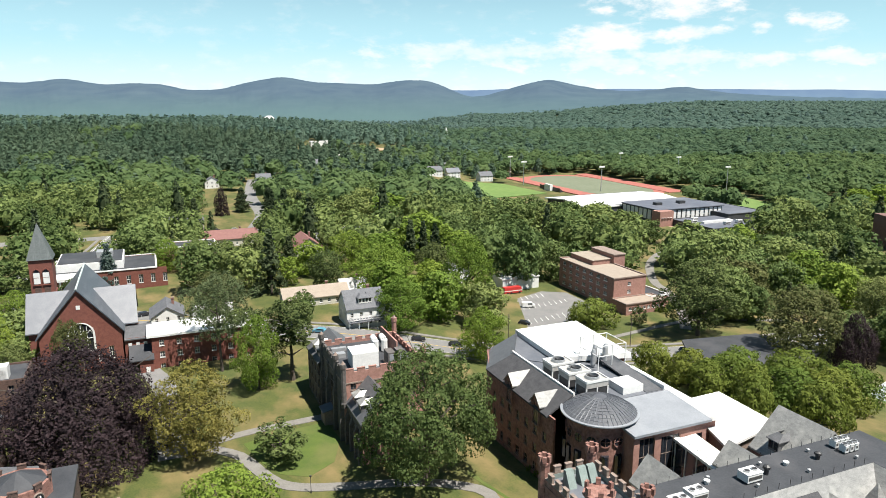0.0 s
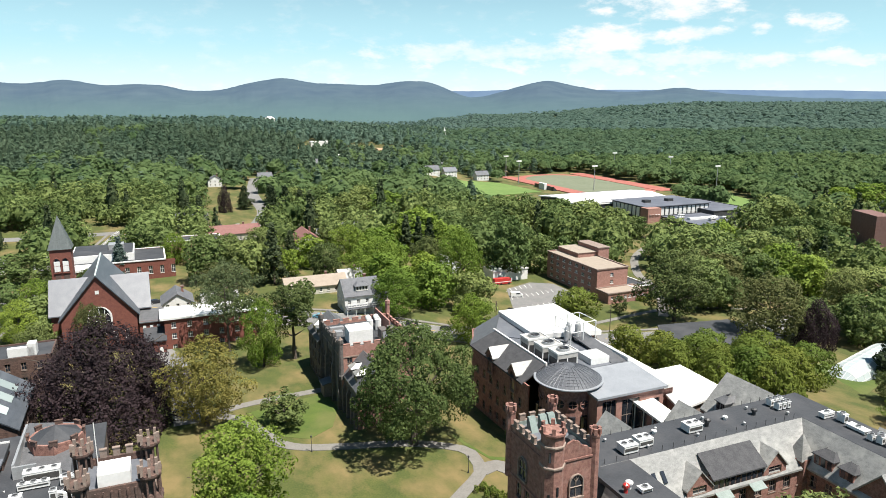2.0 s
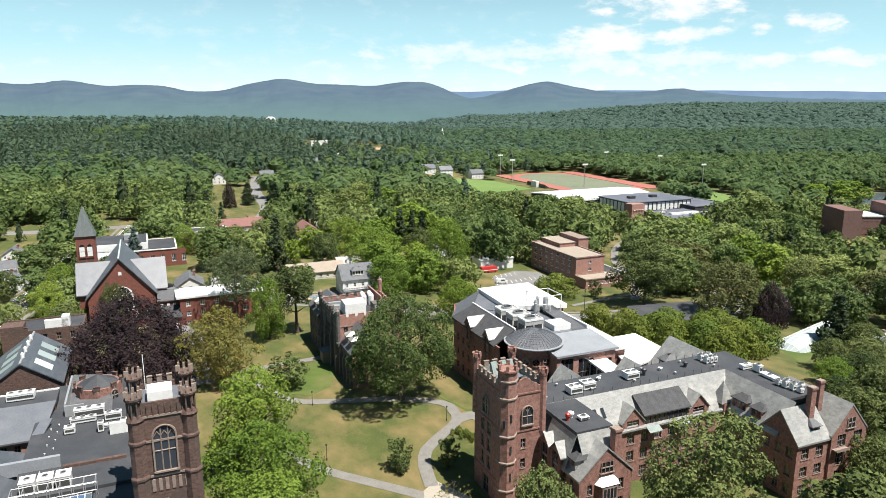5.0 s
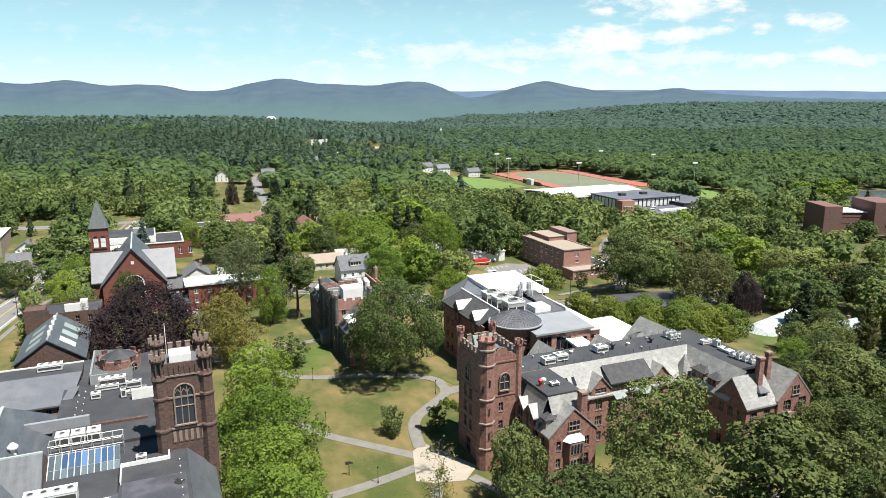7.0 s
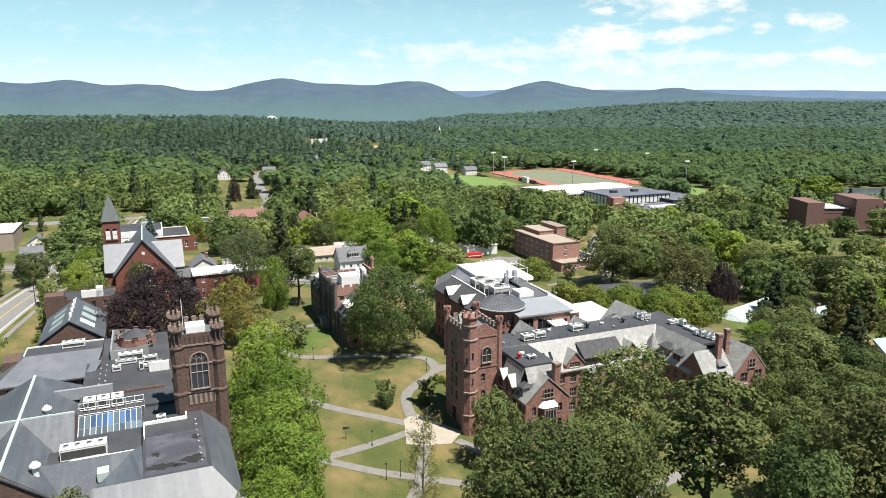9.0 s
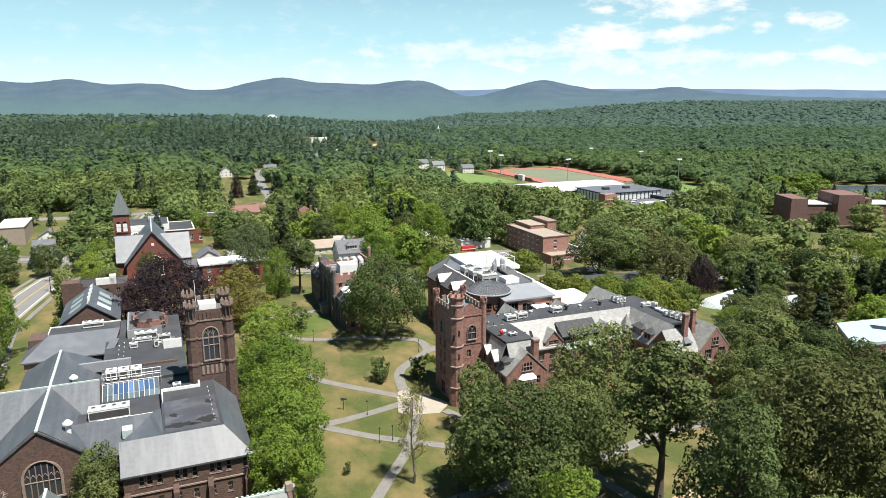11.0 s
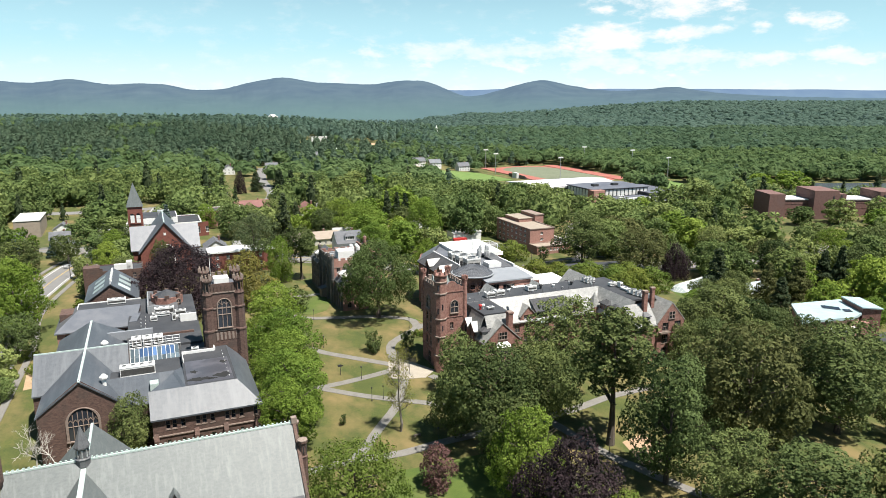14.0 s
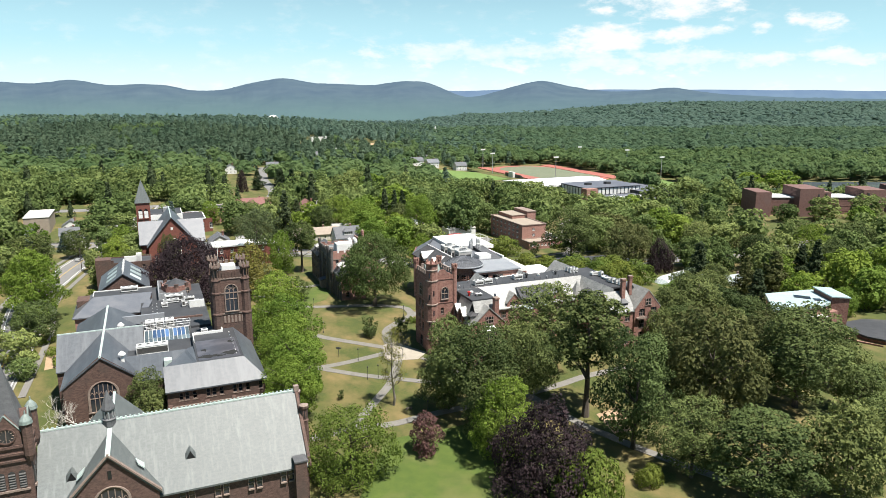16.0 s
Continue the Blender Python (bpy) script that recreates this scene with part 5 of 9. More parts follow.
def build_gothic():
    t = thing("gothic_hall", 45, 150, "pink brick and dark grey stone gothic hall with battlements and slate wings", "college building", z=-1)
    sills = (1, 4.6, 8.2, 11.8)
    facade(t, (35.4, 139), (54, 139), -5, 16.0, storeys(2.2, 4.6, 4, sills, 1.3, 1.9), "pinkbrick")
    facade(t, (54, 139), (54, 159), -5, 16.0, storeys(2.6, 3.6, 5, sills, 1.5, 2.1), "pinkbrick")
    facade(t, (54, 159), (35.4, 159), -5, 16.0, (), "pinkbrick")
    facade(t, (35.4, 159), (35.4, 139), -5, 16.0, [(u, z, 1.2, 2.0) for z in sills[:3] for u in (2.6, 17.4)] + [(10.0, 4.4, 5.2, 7.4)], "greystone", cols=5, rows=4)
    for b in (140.0, 145.6, 152.4, 158.0):
        part("buttress", Shape().loft([[(34.5 + k, b - 0.5, z), (35.5, b - 0.5, z), (35.5, b + 0.5, z), (34.5 + k, b + 0.5, z)] for z, k in ((-4, 0), (9.5, 0.1), (10.6, 0.5), (13.4, 0.5), (14.2, 0.85))]), "greystone", t)
    part("flat_roof", Shape().box(35.7, 53.7, 139.3, 158.7, 15.0, 15.4), "membrane", t)
    stone_course(t, 35.4, 54, 139, 159, 13.4, 0.12, 0.3, "stone")
    for p, q in (((35.4, 139.2), (54, 139.2)), ((35.6, 159), (35.6, 139)), ((53.8, 139), (53.8, 159)), ((54, 158.8), (35.4, 158.8))):
        merlons(t, p, q, 15.95, "greystone" if p[0] == 35.6 else "pinkbrick", 1.7, 0.9, 0.75)
    for a, b, top_z in ((35.4, 139, 18.2), (35.4, 159, 18.6), (54, 139, 19.6), (54, 159, 20.4), (35.4, 145.6, 18.0)):
        tu = part("corner_turret", Shape().turned(a, b, [(0.6, 8.0), (0.75, 9.0), (0.6, 9.4), (0.6, top_z - 1.2), (0.72, top_z - 1.0), (0.72, top_z)], 8, math.pi / 8), "greystone" if a < 40 else "pinkbrick", t)
        part("turret_cap", Shape().turned(a, b, [(0.5, top_z), (0.05, top_z + 0.7)], 8), "stone", tu)
    for a in (46.2, 48.6):
        st_ = part("stair_head", Shape().box(a, a + 1.7, 140.4, 143.6, 15.4, 18.6), "greystone", t)
        part("pane", Shape().box(a + 0.3, a + 1.4, 140.32, 140.42, 16.6, 18.2), "roofpale", st_)
    for a, b, w, d, h in ((37.6, 150.5, 2.6, 1.8, 1.0), (38.4, 154.5, 3.6, 1.2, 0.8), (40.5, 149.0, 1.4, 1.4, 1.3)):
        part("roof_box", Shape().box(a - w / 2, a + w / 2, b - d / 2, b + d / 2, 15.4, 15.4 + h), "metal", t)
    part("penthouse", Shape().loft([[(38.3, 141.5, z), (44.3, 141.5, z), (44.8, 147, z), (38.6, 147, z)] for z in (15.4, 19.0)]), "white", t)
    for i in range(2):
        part("duct", Shape().tube((46.2 + 2.2 * i, 150, 15.6), (46.2 + 2.2 * i, 150, 18.4), 0.8, sides=10).tube((46.2 + 2.2 * i, 150, 18.2), (46.2 + 2.2 * i, 152.2, 18.6), 0.8, 0.7, 10), "paint", t)
    part("back_parapet", Shape().box(50, 50.4, 146, 158, 15.6, 19.0), "pinkbrick", t)
    # front wing with dormers
    facade(t, (36, 127.5), (46, 127.5), -4, 9.5, storeys(2.5, 5, 2, (1, 4.6), 1.4, 2.0), "pinkbrick", gable=14.4)
    facade(t, (36, 139), (36, 127.5), -4, 9.5, storeys(2, 3.2, 3, (1, 4.8), 1.4, 2.2), "greystone")
    for b in (128.2, 131.2, 134.6, 138.0):
        part("buttress", Shape().loft([[(35.2 + k, b - 0.4, z), (36.1, b - 0.4, z), (36.1, b + 0.4, z), (35.2 + k, b + 0.4, z)] for z, k in ((-4, 0), (6.0, 0.1), (7.6, 0.7))]), "greystone", t)
    facade(t, (46, 127.5), (46, 139), -4, 9.5, storeys(2, 3.2, 3, (1, 4.8), 1.4, 2.2), "pinkbrick")
    gable_roof(t, 36, 46, 127.2, 139, 9.5, 14.8, "b", "slatedark", 0.3)
    dormer(t, 36.8, 135.6, 2.2, 10.2, 12.2, 2.5, "l", "slate")
    dormer(t, 36.8, 131.4, 2.2, 10.2, 12.2, 2.5, "l", "slate")
    # far wing
    facade(t, (34.4, 171), (34.4, 158.5), -5, 11.5, storeys(2, 3.2, 4, (1, 4.8, 8.2), 1.3, 2.0), "greystone")
    facade(t, (46, 158.5), (46, 171), -5, 11.5, (), "pinkbrick")
    facade(t, (46, 171), (34.4, 171), -5, 11.5, (), "pinkbrick", gable=15.5)
    gable_roof(t, 34.4, 46, 158.5, 171.3, 11.5, 15.8, "b", "slatedark", 0.3)
    dormer(t, 35.0, 166, 2.4, 12.2, 14.0, 2.4, "l", "slate")
    dormer(t, 35.0, 162, 2.0, 12.2, 14.0, 2.4, "l", "slate")
    part("porch", Shape().box(33.0, 35.4, 148.2, 151.8, -2, 3.4), "stone", t)
    part("porch_roof", Shape().slab([(32.6, 148, 3.3), (35.4, 148, 4.0), (35.4, 152, 4.0), (32.6, 152, 3.3)], 0.2), "membranelight", t)


build_gothic()


# library


def lib_tower(t):
    a0, a1, b0, b1 = -14.5, -6.1, 65.8, 74.0
    four_walls(t, a0, a1, b0, b1, 0, 30.0, [], [(4.6, 16, 1.2, 3)], mat="brownstone", name="tower_wall")
    for p, q, u in (((a0, b0), (a1, b0), 4.2), ((a0, b1), (a0, b0), 4.1), ((a1, b0), (a1, b1), 4.1)):
        tall_arch_window(t, p, q, u, 19.7, 3.1, 7.4, 3, "brownstone", "stone")
    for i in range(6):
        part("arcade_panel", Shape().box(-12.6 + i * 0.95, -12.1 + i * 0.95, b0 - 0.12, b0 + 0.05, 16.4, 18.4), "stone", t)
        part("balustrade_pier", Shape().box(-12.5 + i * 0.86, -12.3 + i * 0.86, b0 - 0.2, b0 + 0.1, 28.9, 30.6), "brownstone", t)
    for z in (18.8, 24.6, 28.6):
        stone_course(t, a0, a1, b0, b1, z, 0.16, 0.3)
    part("tower_roof", Shape().box(a0 + 0.3, a1 - 0.3, b0 + 0.3, b1 - 0.3, 29.4, 30.1), "membranelight", t)
    part("parapet", Shape().box(a0, a1, b0, b0 + 0.4, 30.0, 31.0).box(a0, a1, b1 - 0.4, b1, 30.0, 31.0).box(a0, a0 + 0.4, b0 + 0.4, b1 - 0.4, 30.0, 31.0).box(a1 - 0.4, a1, b0 + 0.4, b1 - 0.4, 30.0, 30.8), "brownstone", t)
    part("roof_housing", Shape().box(-12.2, -8.6, 67.4, 71.0, 30.1, 31.9), "white", t)
    merlons(t, (a0 + 1.8, b1 - 0.2), (a1 - 1.8, b1 - 0.2), 31.0, "stone", 0.8, 0.7, 1.0)
    for a, b, top_z in ((a0 + 0.4, b0 + 0.4, 33.2), (a1 - 0.4, b0 + 0.4, 33.0), (a0 + 0.4, b1 - 0.4, 33.6), (a1 - 0.4, b1 - 0.4, 33.4)):
        r = 1.22
        tur = part("corner_turret", Shape().turned(a, b, [(r * 1.08, 0), (r * 1.08, 18.6), (r * 1.2, 18.8), (r * 1.2, 19.1), (r, 19.4), (r, 24.5), (r * 1.12, 24.7), (r * 1.12, 25.0), (r * 0.95, 25.2), (r * 0.95, 28.0), (r * 1.12, 28.4), (r * 0.8, 29.2)], 8, math.pi / 8), "brownstone", t)
        for k in range(8):
            ang = 2 * math.pi * k / 8 + math.pi / 8
            x, y = a + r * 0.82 * math.cos(ang), b + r * 0.82 * math.sin(ang)
            part("colonnette", Shape().tube((x, y, 28.8), (x, y, top_z - 1.6), 0.16, sides=5), "brownstone", tur)
        part("lantern_core", Shape().turned(a, b, [(r * 0.45, 28.8), (r * 0.45, top_z - 1.6)], 6), "darkmetal", tur)
        part("lantern_top", Shape().turned(a, b, [(r * 0.9, top_z - 1.8), (r * 1.15, top_z - 1.4), (r * 1.15, top_z - 1.1), (r * 0.9, top_z - 1.0)], 8, math.pi / 8), "brownstone", tur)
        for k in range(8):
            ang = 2 * math.pi * k / 8
            x, y = a + r * 0.95 * math.cos(ang), b + r * 0.95 * math.sin(ang)
            part("crown_block", Shape().box(x - 0.17, x + 0.17, y - 0.17, y + 0.17, top_z - 1.2, top_z - 0.1 + 0.25 * (k % 2)), "stone", tur)
    part("flagpole", Shape().tube((a0 + 2.0, b1 - 0.6, 30), (a0 + 2.0, b1 - 0.6, 36.0), 0.07, sides=5), "paint", t)


def build_library():
    t = thing("library", -28, 70, "brownstone gothic library with slate and flat roofs and a pinnacled tower", "library", z=0)
    lib_tower(t)
    # great reading hall
    facade(t, (-50.6, 47), (-33.8, 47), -1, 11.4, [], "brownstone", gable=18.1)
    tall_arch_window(t, (-50.6, 47), (-33.8, 47), 8.4, 4.6, 5.8, 7.2, 6)
    facade(t, (-50.6, 92), (-50.6, 47), -1, 11.4, storeys(4, 5.2, 8, (3.0,), 2.2, 6.0), "brownstone")
    facade(t, (-33.8, 47), (-33.8, 92), -1, 11.4, [], "brownstone")
    facade(t, (-33.8, 91.5), (-50.6, 91.5), -1, 11.4, [], "brownstone")
    # hall roof, hipped at the far end
    k = 17.8
    part("roof_slope", Shape().slab([(-51.1, 46.7, 11.0), (-42.2, 46.7, k), (-42.2, 90.5, k), (-51.1, 98, 11.0)], 0.35), "slatelib", t)
    part("roof_slope", Shape().slab([(-42.2, 46.7, k), (-33.3, 46.7, 11.0), (-33.3, 98, 11.0), (-42.2, 90.5, k)], 0.35), "slatelib", t)
    part("ridge_cap", Shape().box(-42.45, -41.95, 46.6, 90.5, k - 0.15, k + 0.14), "coppertrim", t)
    part("transept_slope", Shape().slab([(-53, 58.6, 11.2), (-33, 58.6, 11.2), (-33, 68, k - 0.05), (-53, 68, k - 0.05)], 0.3), "slatelib", t)
    part("transept_slope", Shape().slab([(-53, 68, k - 0.05), (-33, 68, k - 0.05), (-33, 77.4, 11.2), (-53, 77.4, 11.2)], 0.3), "slatelib", t)
    part("ridge_cap", Shape().box(-53, -33, 67.85, 68.15, k - 0.15, k + 0.12), "coppertrim", t)
    facade(t, (-52.8, 77), (-52.8, 59), -1, 11.2, [(9, 3, 5, 7)], "brownstone", gable=17.6, cols=4)
    facade(t, (-52.8, 59), (-50.6, 59), -1, 11.2, [], "brownstone")
    facade(t, (-33, 59), (-33, 77), 8, 11.2, [], "brownstone", gable=17.4)
    # light slope and south front
    part("roof_slope", Shape().slab([(-34.5, 46.0, 10.9), (-28.4, 46.0, 10.9), (-22.6, 54.6, 14.4), (-41, 54.6, 14.4)], 0.3), "slatelib", t)
    facade(t, (-34, 46.4), (-28.6, 46.4), -1, 10.8, storeys(1.6, 2.4, 2, (2, 6), 1.1, 2.2), "brownstone")
    part("flat_roof", Shape().box(-37.0, -33.35, 54.7, 60.5, 12.6, 13.75), "membrane", t)
    part("roof_hatch", Shape().box(-28.6, -26.8, 49.0, 51.4, 12.4, 14.0), "coppertrim", t)
    # right wing
    facade(t, (-28.6, 37.8), (-6.6, 37.8), -1, 11.0, storeys(3.0, 3.0, 7, (7.9, 3.6), 0.95, 1.9) + storeys(4.3, 6.0, 3, (7.9,), 0.95, 1.9), "brownstone", cols=1)
    stone_course(t, -28.6, -6.6, 37.7, 46, 6.4)
    for a in (-28.0, -20.0, -14.0, -7.4):
        part("buttress", Shape().loft([[(a - 0.5, 36.7, z), (a + 0.5, 36.7, z), (a + 0.5, 37.8, z), (a - 0.5, 37.8, z)] for z in (-1, 6.0)] + [[(a - 0.5, 37.5, 7.2), (a + 0.5, 37.5, 7.2), (a + 0.5, 37.8, 7.2), (a - 0.5, 37.8, 7.2)]]), "brownstone", t)
    facade(t, (-28.6, 46.4), (-28.6, 37.8), -1, 11, [], "brownstone", gable=15.0)
    facade(t, (-6.6, 37.8), (-6.6, 76), -1, 11, storeys(3, 3.4, 10, (3.6, 7.6), 1.2, 2.2), "brownstone")
    part("roof_slope", Shape().slab([(-28.9, 37.2, 10.6), (-6.0, 37.2, 10.6), (-10.6, 42.4, 15.0), (-28.9, 42.4, 15.0)], 0.35), "slatelib", t)
    part("roof_slope", Shape().slab([(-10.6, 42.4, 15.0), (-6.0, 37.2, 10.6), (-6.0, 76.5, 10.6), (-10.6, 76.5, 15.0)], 0.35), "slatelib", t)
    part("roof_slope", Shape().slab([(-28.9, 42.4, 15.0), (-21.4, 42.4, 15.0), (-21.4, 56, 14.4), (-23.2, 54.6, 14.4), (-28.9, 45.6, 11.0)], 0.35), "slatelib", t)
    part("flat_roof", Shape().box(-21.4, -10.6, 42.4, 66, 13.6, 14.95), "membrane", t)
    part("patched_roof", Shape().box(-20.9, -11.2, 43.2, 57.5, 14.9, 14.97), "tar", t)
    part("roof_edge", Shape().box(-21.2, -21.0, 57, 63, 14.9, 15.6).box(-21.2, -13.5, 62.8, 63.1, 14.9, 15.6).box(-13.7, -13.4, 63, 67, 14.9, 15.6), "paint", t)
    rg = np.random.default_rng(4)
    for ca, cb, ra, rb in ((-18.6, 45.6, 2.4, 1.1), (-13.4, 46.4, 1.9, 1.5), (-15.6, 45.0, 1.2, 0.5), (-19.2, 50.2, 0.8, 0.9), (-12.4, 54.6, 0.9, 1.1)):
        wob = rg.uniform(0.55, 1.25, 18)
        part("tar_patch", Shape().slab([(ca + ra * wob[i] * math.cos(2 * math.pi * i / 18), cb + rb * wob[i] * math.sin(2 * math.pi * i / 18), 14.978) for i in range(18)], 0.006), "rubber", t)
    part("roof_edge", Shape().box(-33.2, -21.2, 56.0, 56.3, 13.3, 13.75).box(-33.3, -33.0, 56.0, 60.2, 13.3, 13.75), "paint", t)
    part("flat_roof", Shape().box(-33.3, -10.6, 66, 77.4, 11.0, 12.4), "membrane", t)
    part("flat_roof", Shape().box(-33.3, -21.4, 54.6, 66, 12.6, 13.4), "membrane", t)
    # patent glazing over the court
    g = part("skylight", Shape().slab([(-34, 65.6, 12.4), (-21.6, 65.6, 12.4), (-21.6, 72.6, 14.6), (-34, 72.6, 14.6)], 0.4), "metal", t)
    for i in range(12):
        a0 = -33.9 + i * 1.03
        for j in range(2):
            b0, z0 = 65.7 + j * 3.4, 12.43 + j * 1.07
            part("pane", Shape().slab([(a0 + 0.06, b0, z0 + 0.04), (a0 + 0.93, b0, z0 + 0.04), (a0 + 0.93, b0 + 3.3, z0 + 1.08), (a0 + 0.06, b0 + 3.3, z0 + 1.08)], 0.03), "blueglass" if (j == 1 and i in (3, 4, 5, 6, 8, 9, 10)) else "skyglass", g)
        part("glazing_bar", Shape().tube((a0, 65.6, 12.5), (a0, 72.6, 14.7), 0.06, sides=4), "paint", g)
    fr = Shape()
    for i in range(8):
        x = -33 + i * 1.7
        fr.tube((x, 73.2, 12.4), (x, 73.2, 16.0), 0.07, sides=4).tube((x, 75.6, 12.4), (x, 75.6, 16.0), 0.07, sides=4).tube((x, 73.2, 16), (x, 75.6, 16), 0.07, sides=4)
    for b in (73.2, 75.6):
        for z in (14.6, 16.0):
            fr.tube((-33, b, z), (-21, b, z), 0.07, sides=4)
    part("pipe_rack", fr, "metal", t)
    part("roof_edge", Shape().box(-40, -27.4, 86.6, 87.4, 12.6, 15.0), "roofpale", t)
    # middle flat roofs
    part("wall", Shape().box(-33.6, -15.4, 77.6, 125, -1, 12.4), "brownstone", t)
    part("flat_roof", Shape().box(-33.8, -15.2, 77.4, 125.2, 12.3, 13.0), "membrane", t)
    part("brick_strip", Shape().box(-27, -17, 85.5, 86.2, 12.9, 13.5), "brownstone", t)
    # low brick range with the blue-grey slope
    facade(t, (-52.4, 103.6), (-33.8, 103.6), -1, 11.4, storeys(2.5, 2.2, 8, (8.8,), 1.1, 1.6), "pinkbrick")
    facade(t, (-52.4, 124), (-52.4, 103.6), -1, 11.4, storeys(3, 3, 6, (4, 8.6), 1.1, 1.7), "pinkbrick")
    part("roof_slope", Shape().slab([(-53, 103, 11.4), (-32.4, 103, 11.4), (-30.4, 112.4, 15.0), (-47.4, 112.4, 15.0)], 0.35), "membranelight", t)
    part("roof_slope", Shape().slab([(-53, 103, 11.4), (-47.4, 112.4, 15.0), (-47.4, 118.6, 15.0), (-53, 118.6, 11.4)], 0.35), "slatedark", t)
    part("flat_roof", Shape().box(-47.6, -30.4, 112.4, 118.6, 14.2, 15.0), "membrane", t)
    part("wall", Shape().box(-52.2, -30.6, 112, 118.4, -1, 14.2), "brownstone", t)
    part("flat_roof", Shape().box(-52.2, -30.6, 118.4, 124.8, 9.2, 10.4), "membrane", t)
    part("wall", Shape().box(-52.0, -30.8, 118.45, 124.6, -1, 9.2), "brownstone", t)
    part("roof_edge", Shape().box(-47.6, -30.4, 118.4, 118.62, 15.0, 15.3).box(-47.6, -47.4, 112.6, 118.4, 15.0, 15.3), "paint", t)
    part("side_roof", Shape().slab([(-33.6, 101, 13.2), (-31.6, 101, 13.2), (-30.4, 105, 14.4), (-32.4, 105, 14.4)], 0.3), "membranelight", t)
    part("slate_wedge", Shape().slab([(-28.2, 112, 13.2), (-20, 107, 13.2), (-20, 122, 15.4), (-28.2, 124.8, 15.4)], 0.4), "slatedark", t)
    part("roof_edge", Shape().box(-28.6, -28.2, 108, 124, 13, 15.6).box(-28.6, -25, 107.8, 108.2, 13, 15.2), "metal", t)
    part("white_parapet", Shape().box(-20, -15.6, 96, 96.8, 13, 15.2), "paint", t)
    # round battlemented tower
    part("round_tower", Shape().turned(-22.9, 117.4, [(4.7, -1), (4.7, 15.6)], 8), "brick", t)
    part("round_roof", Shape().turned(-22.9, 117.4, [(4.4, 15.5), (0.2, 17.4)], 8), "membrane", t)
    for i in range(8):
        ang = 2 * math.pi * i / 8
        p = (-22.9 + 4.55 * math.cos(ang - 0.16), 117.4 + 4.55 * math.sin(ang - 0.16))
        q = (-22.9 + 4.55 * math.cos(ang + 0.16), 117.4 + 4.55 * math.sin(ang + 0.16))
        merlons(t, p, q, 15.5, "brownstone", 1.3, 0.5, 0.8)
    tall_arch_window(t, (-21.2, 112.8), (-18.2, 114.6), 1.7, 12.8, 1.4, 2.2, 2)
    return t


build_library()
roof_unit(-31, 57.6, 13.4, 7.4, 2.6, 2.4, "long white rooftop chiller with three fans")
for i in range(3):
    roof_unit(-31.4 + i * 2.6, 79.6, 13.0, 2.2, 2.6, 2.2)
for a, b, w, d, h in ((-24, 106, 5.4, 1.8, 2.0), (-25, 103.6, 4.6, 0.9, 1.2), (-19.6, 103, 3.0, 1.1, 1.6), (-27, 99.6, 1.8, 1.4, 1.4), (-20, 99.4, 2.6, 0.8, 0.8), (-21.6, 98.2, 1.0, 1.2, 2.0), (-17.6, 98.8, 1.0, 1.0, 1.6), (-37, 115.6, 5.0, 2.2, 1.5), (-18, 64.5, 1.6, 1.2, 0.8)):
    roof_unit(a, b, 15.0 if b > 112 else (14.97 if b < 70 else 13.0), w, d, h)
for i in range(14):
    roof_vent(-30.5 + (i % 2) * 1.2, 82 + 1.7 * i, 13.0, 0.14, 0.35, "paint")
for i in range(8):
    roof_vent(-12.0, 45 + 2.4 * i, 14.95, 0.12, 0.3, "paint")
for i, (a, b) in enumerate(((-38.6, 75.5), (-37.8, 51.8))):
    v = thing("roof_ventilator", a, b, "white mushroom ventilator on the slate slope", "vent", "roof ventilators", 13.8)
    part("stem", Shape().turned(a, b, [(0.5, 13.4), (0.5, 16.2)], 10), "paint", v)
    part("cap", Shape().turned(a, b, [(0.9, 16.0), (0.9, 16.3), (0.3, 16.9)], 10), "paint", v)


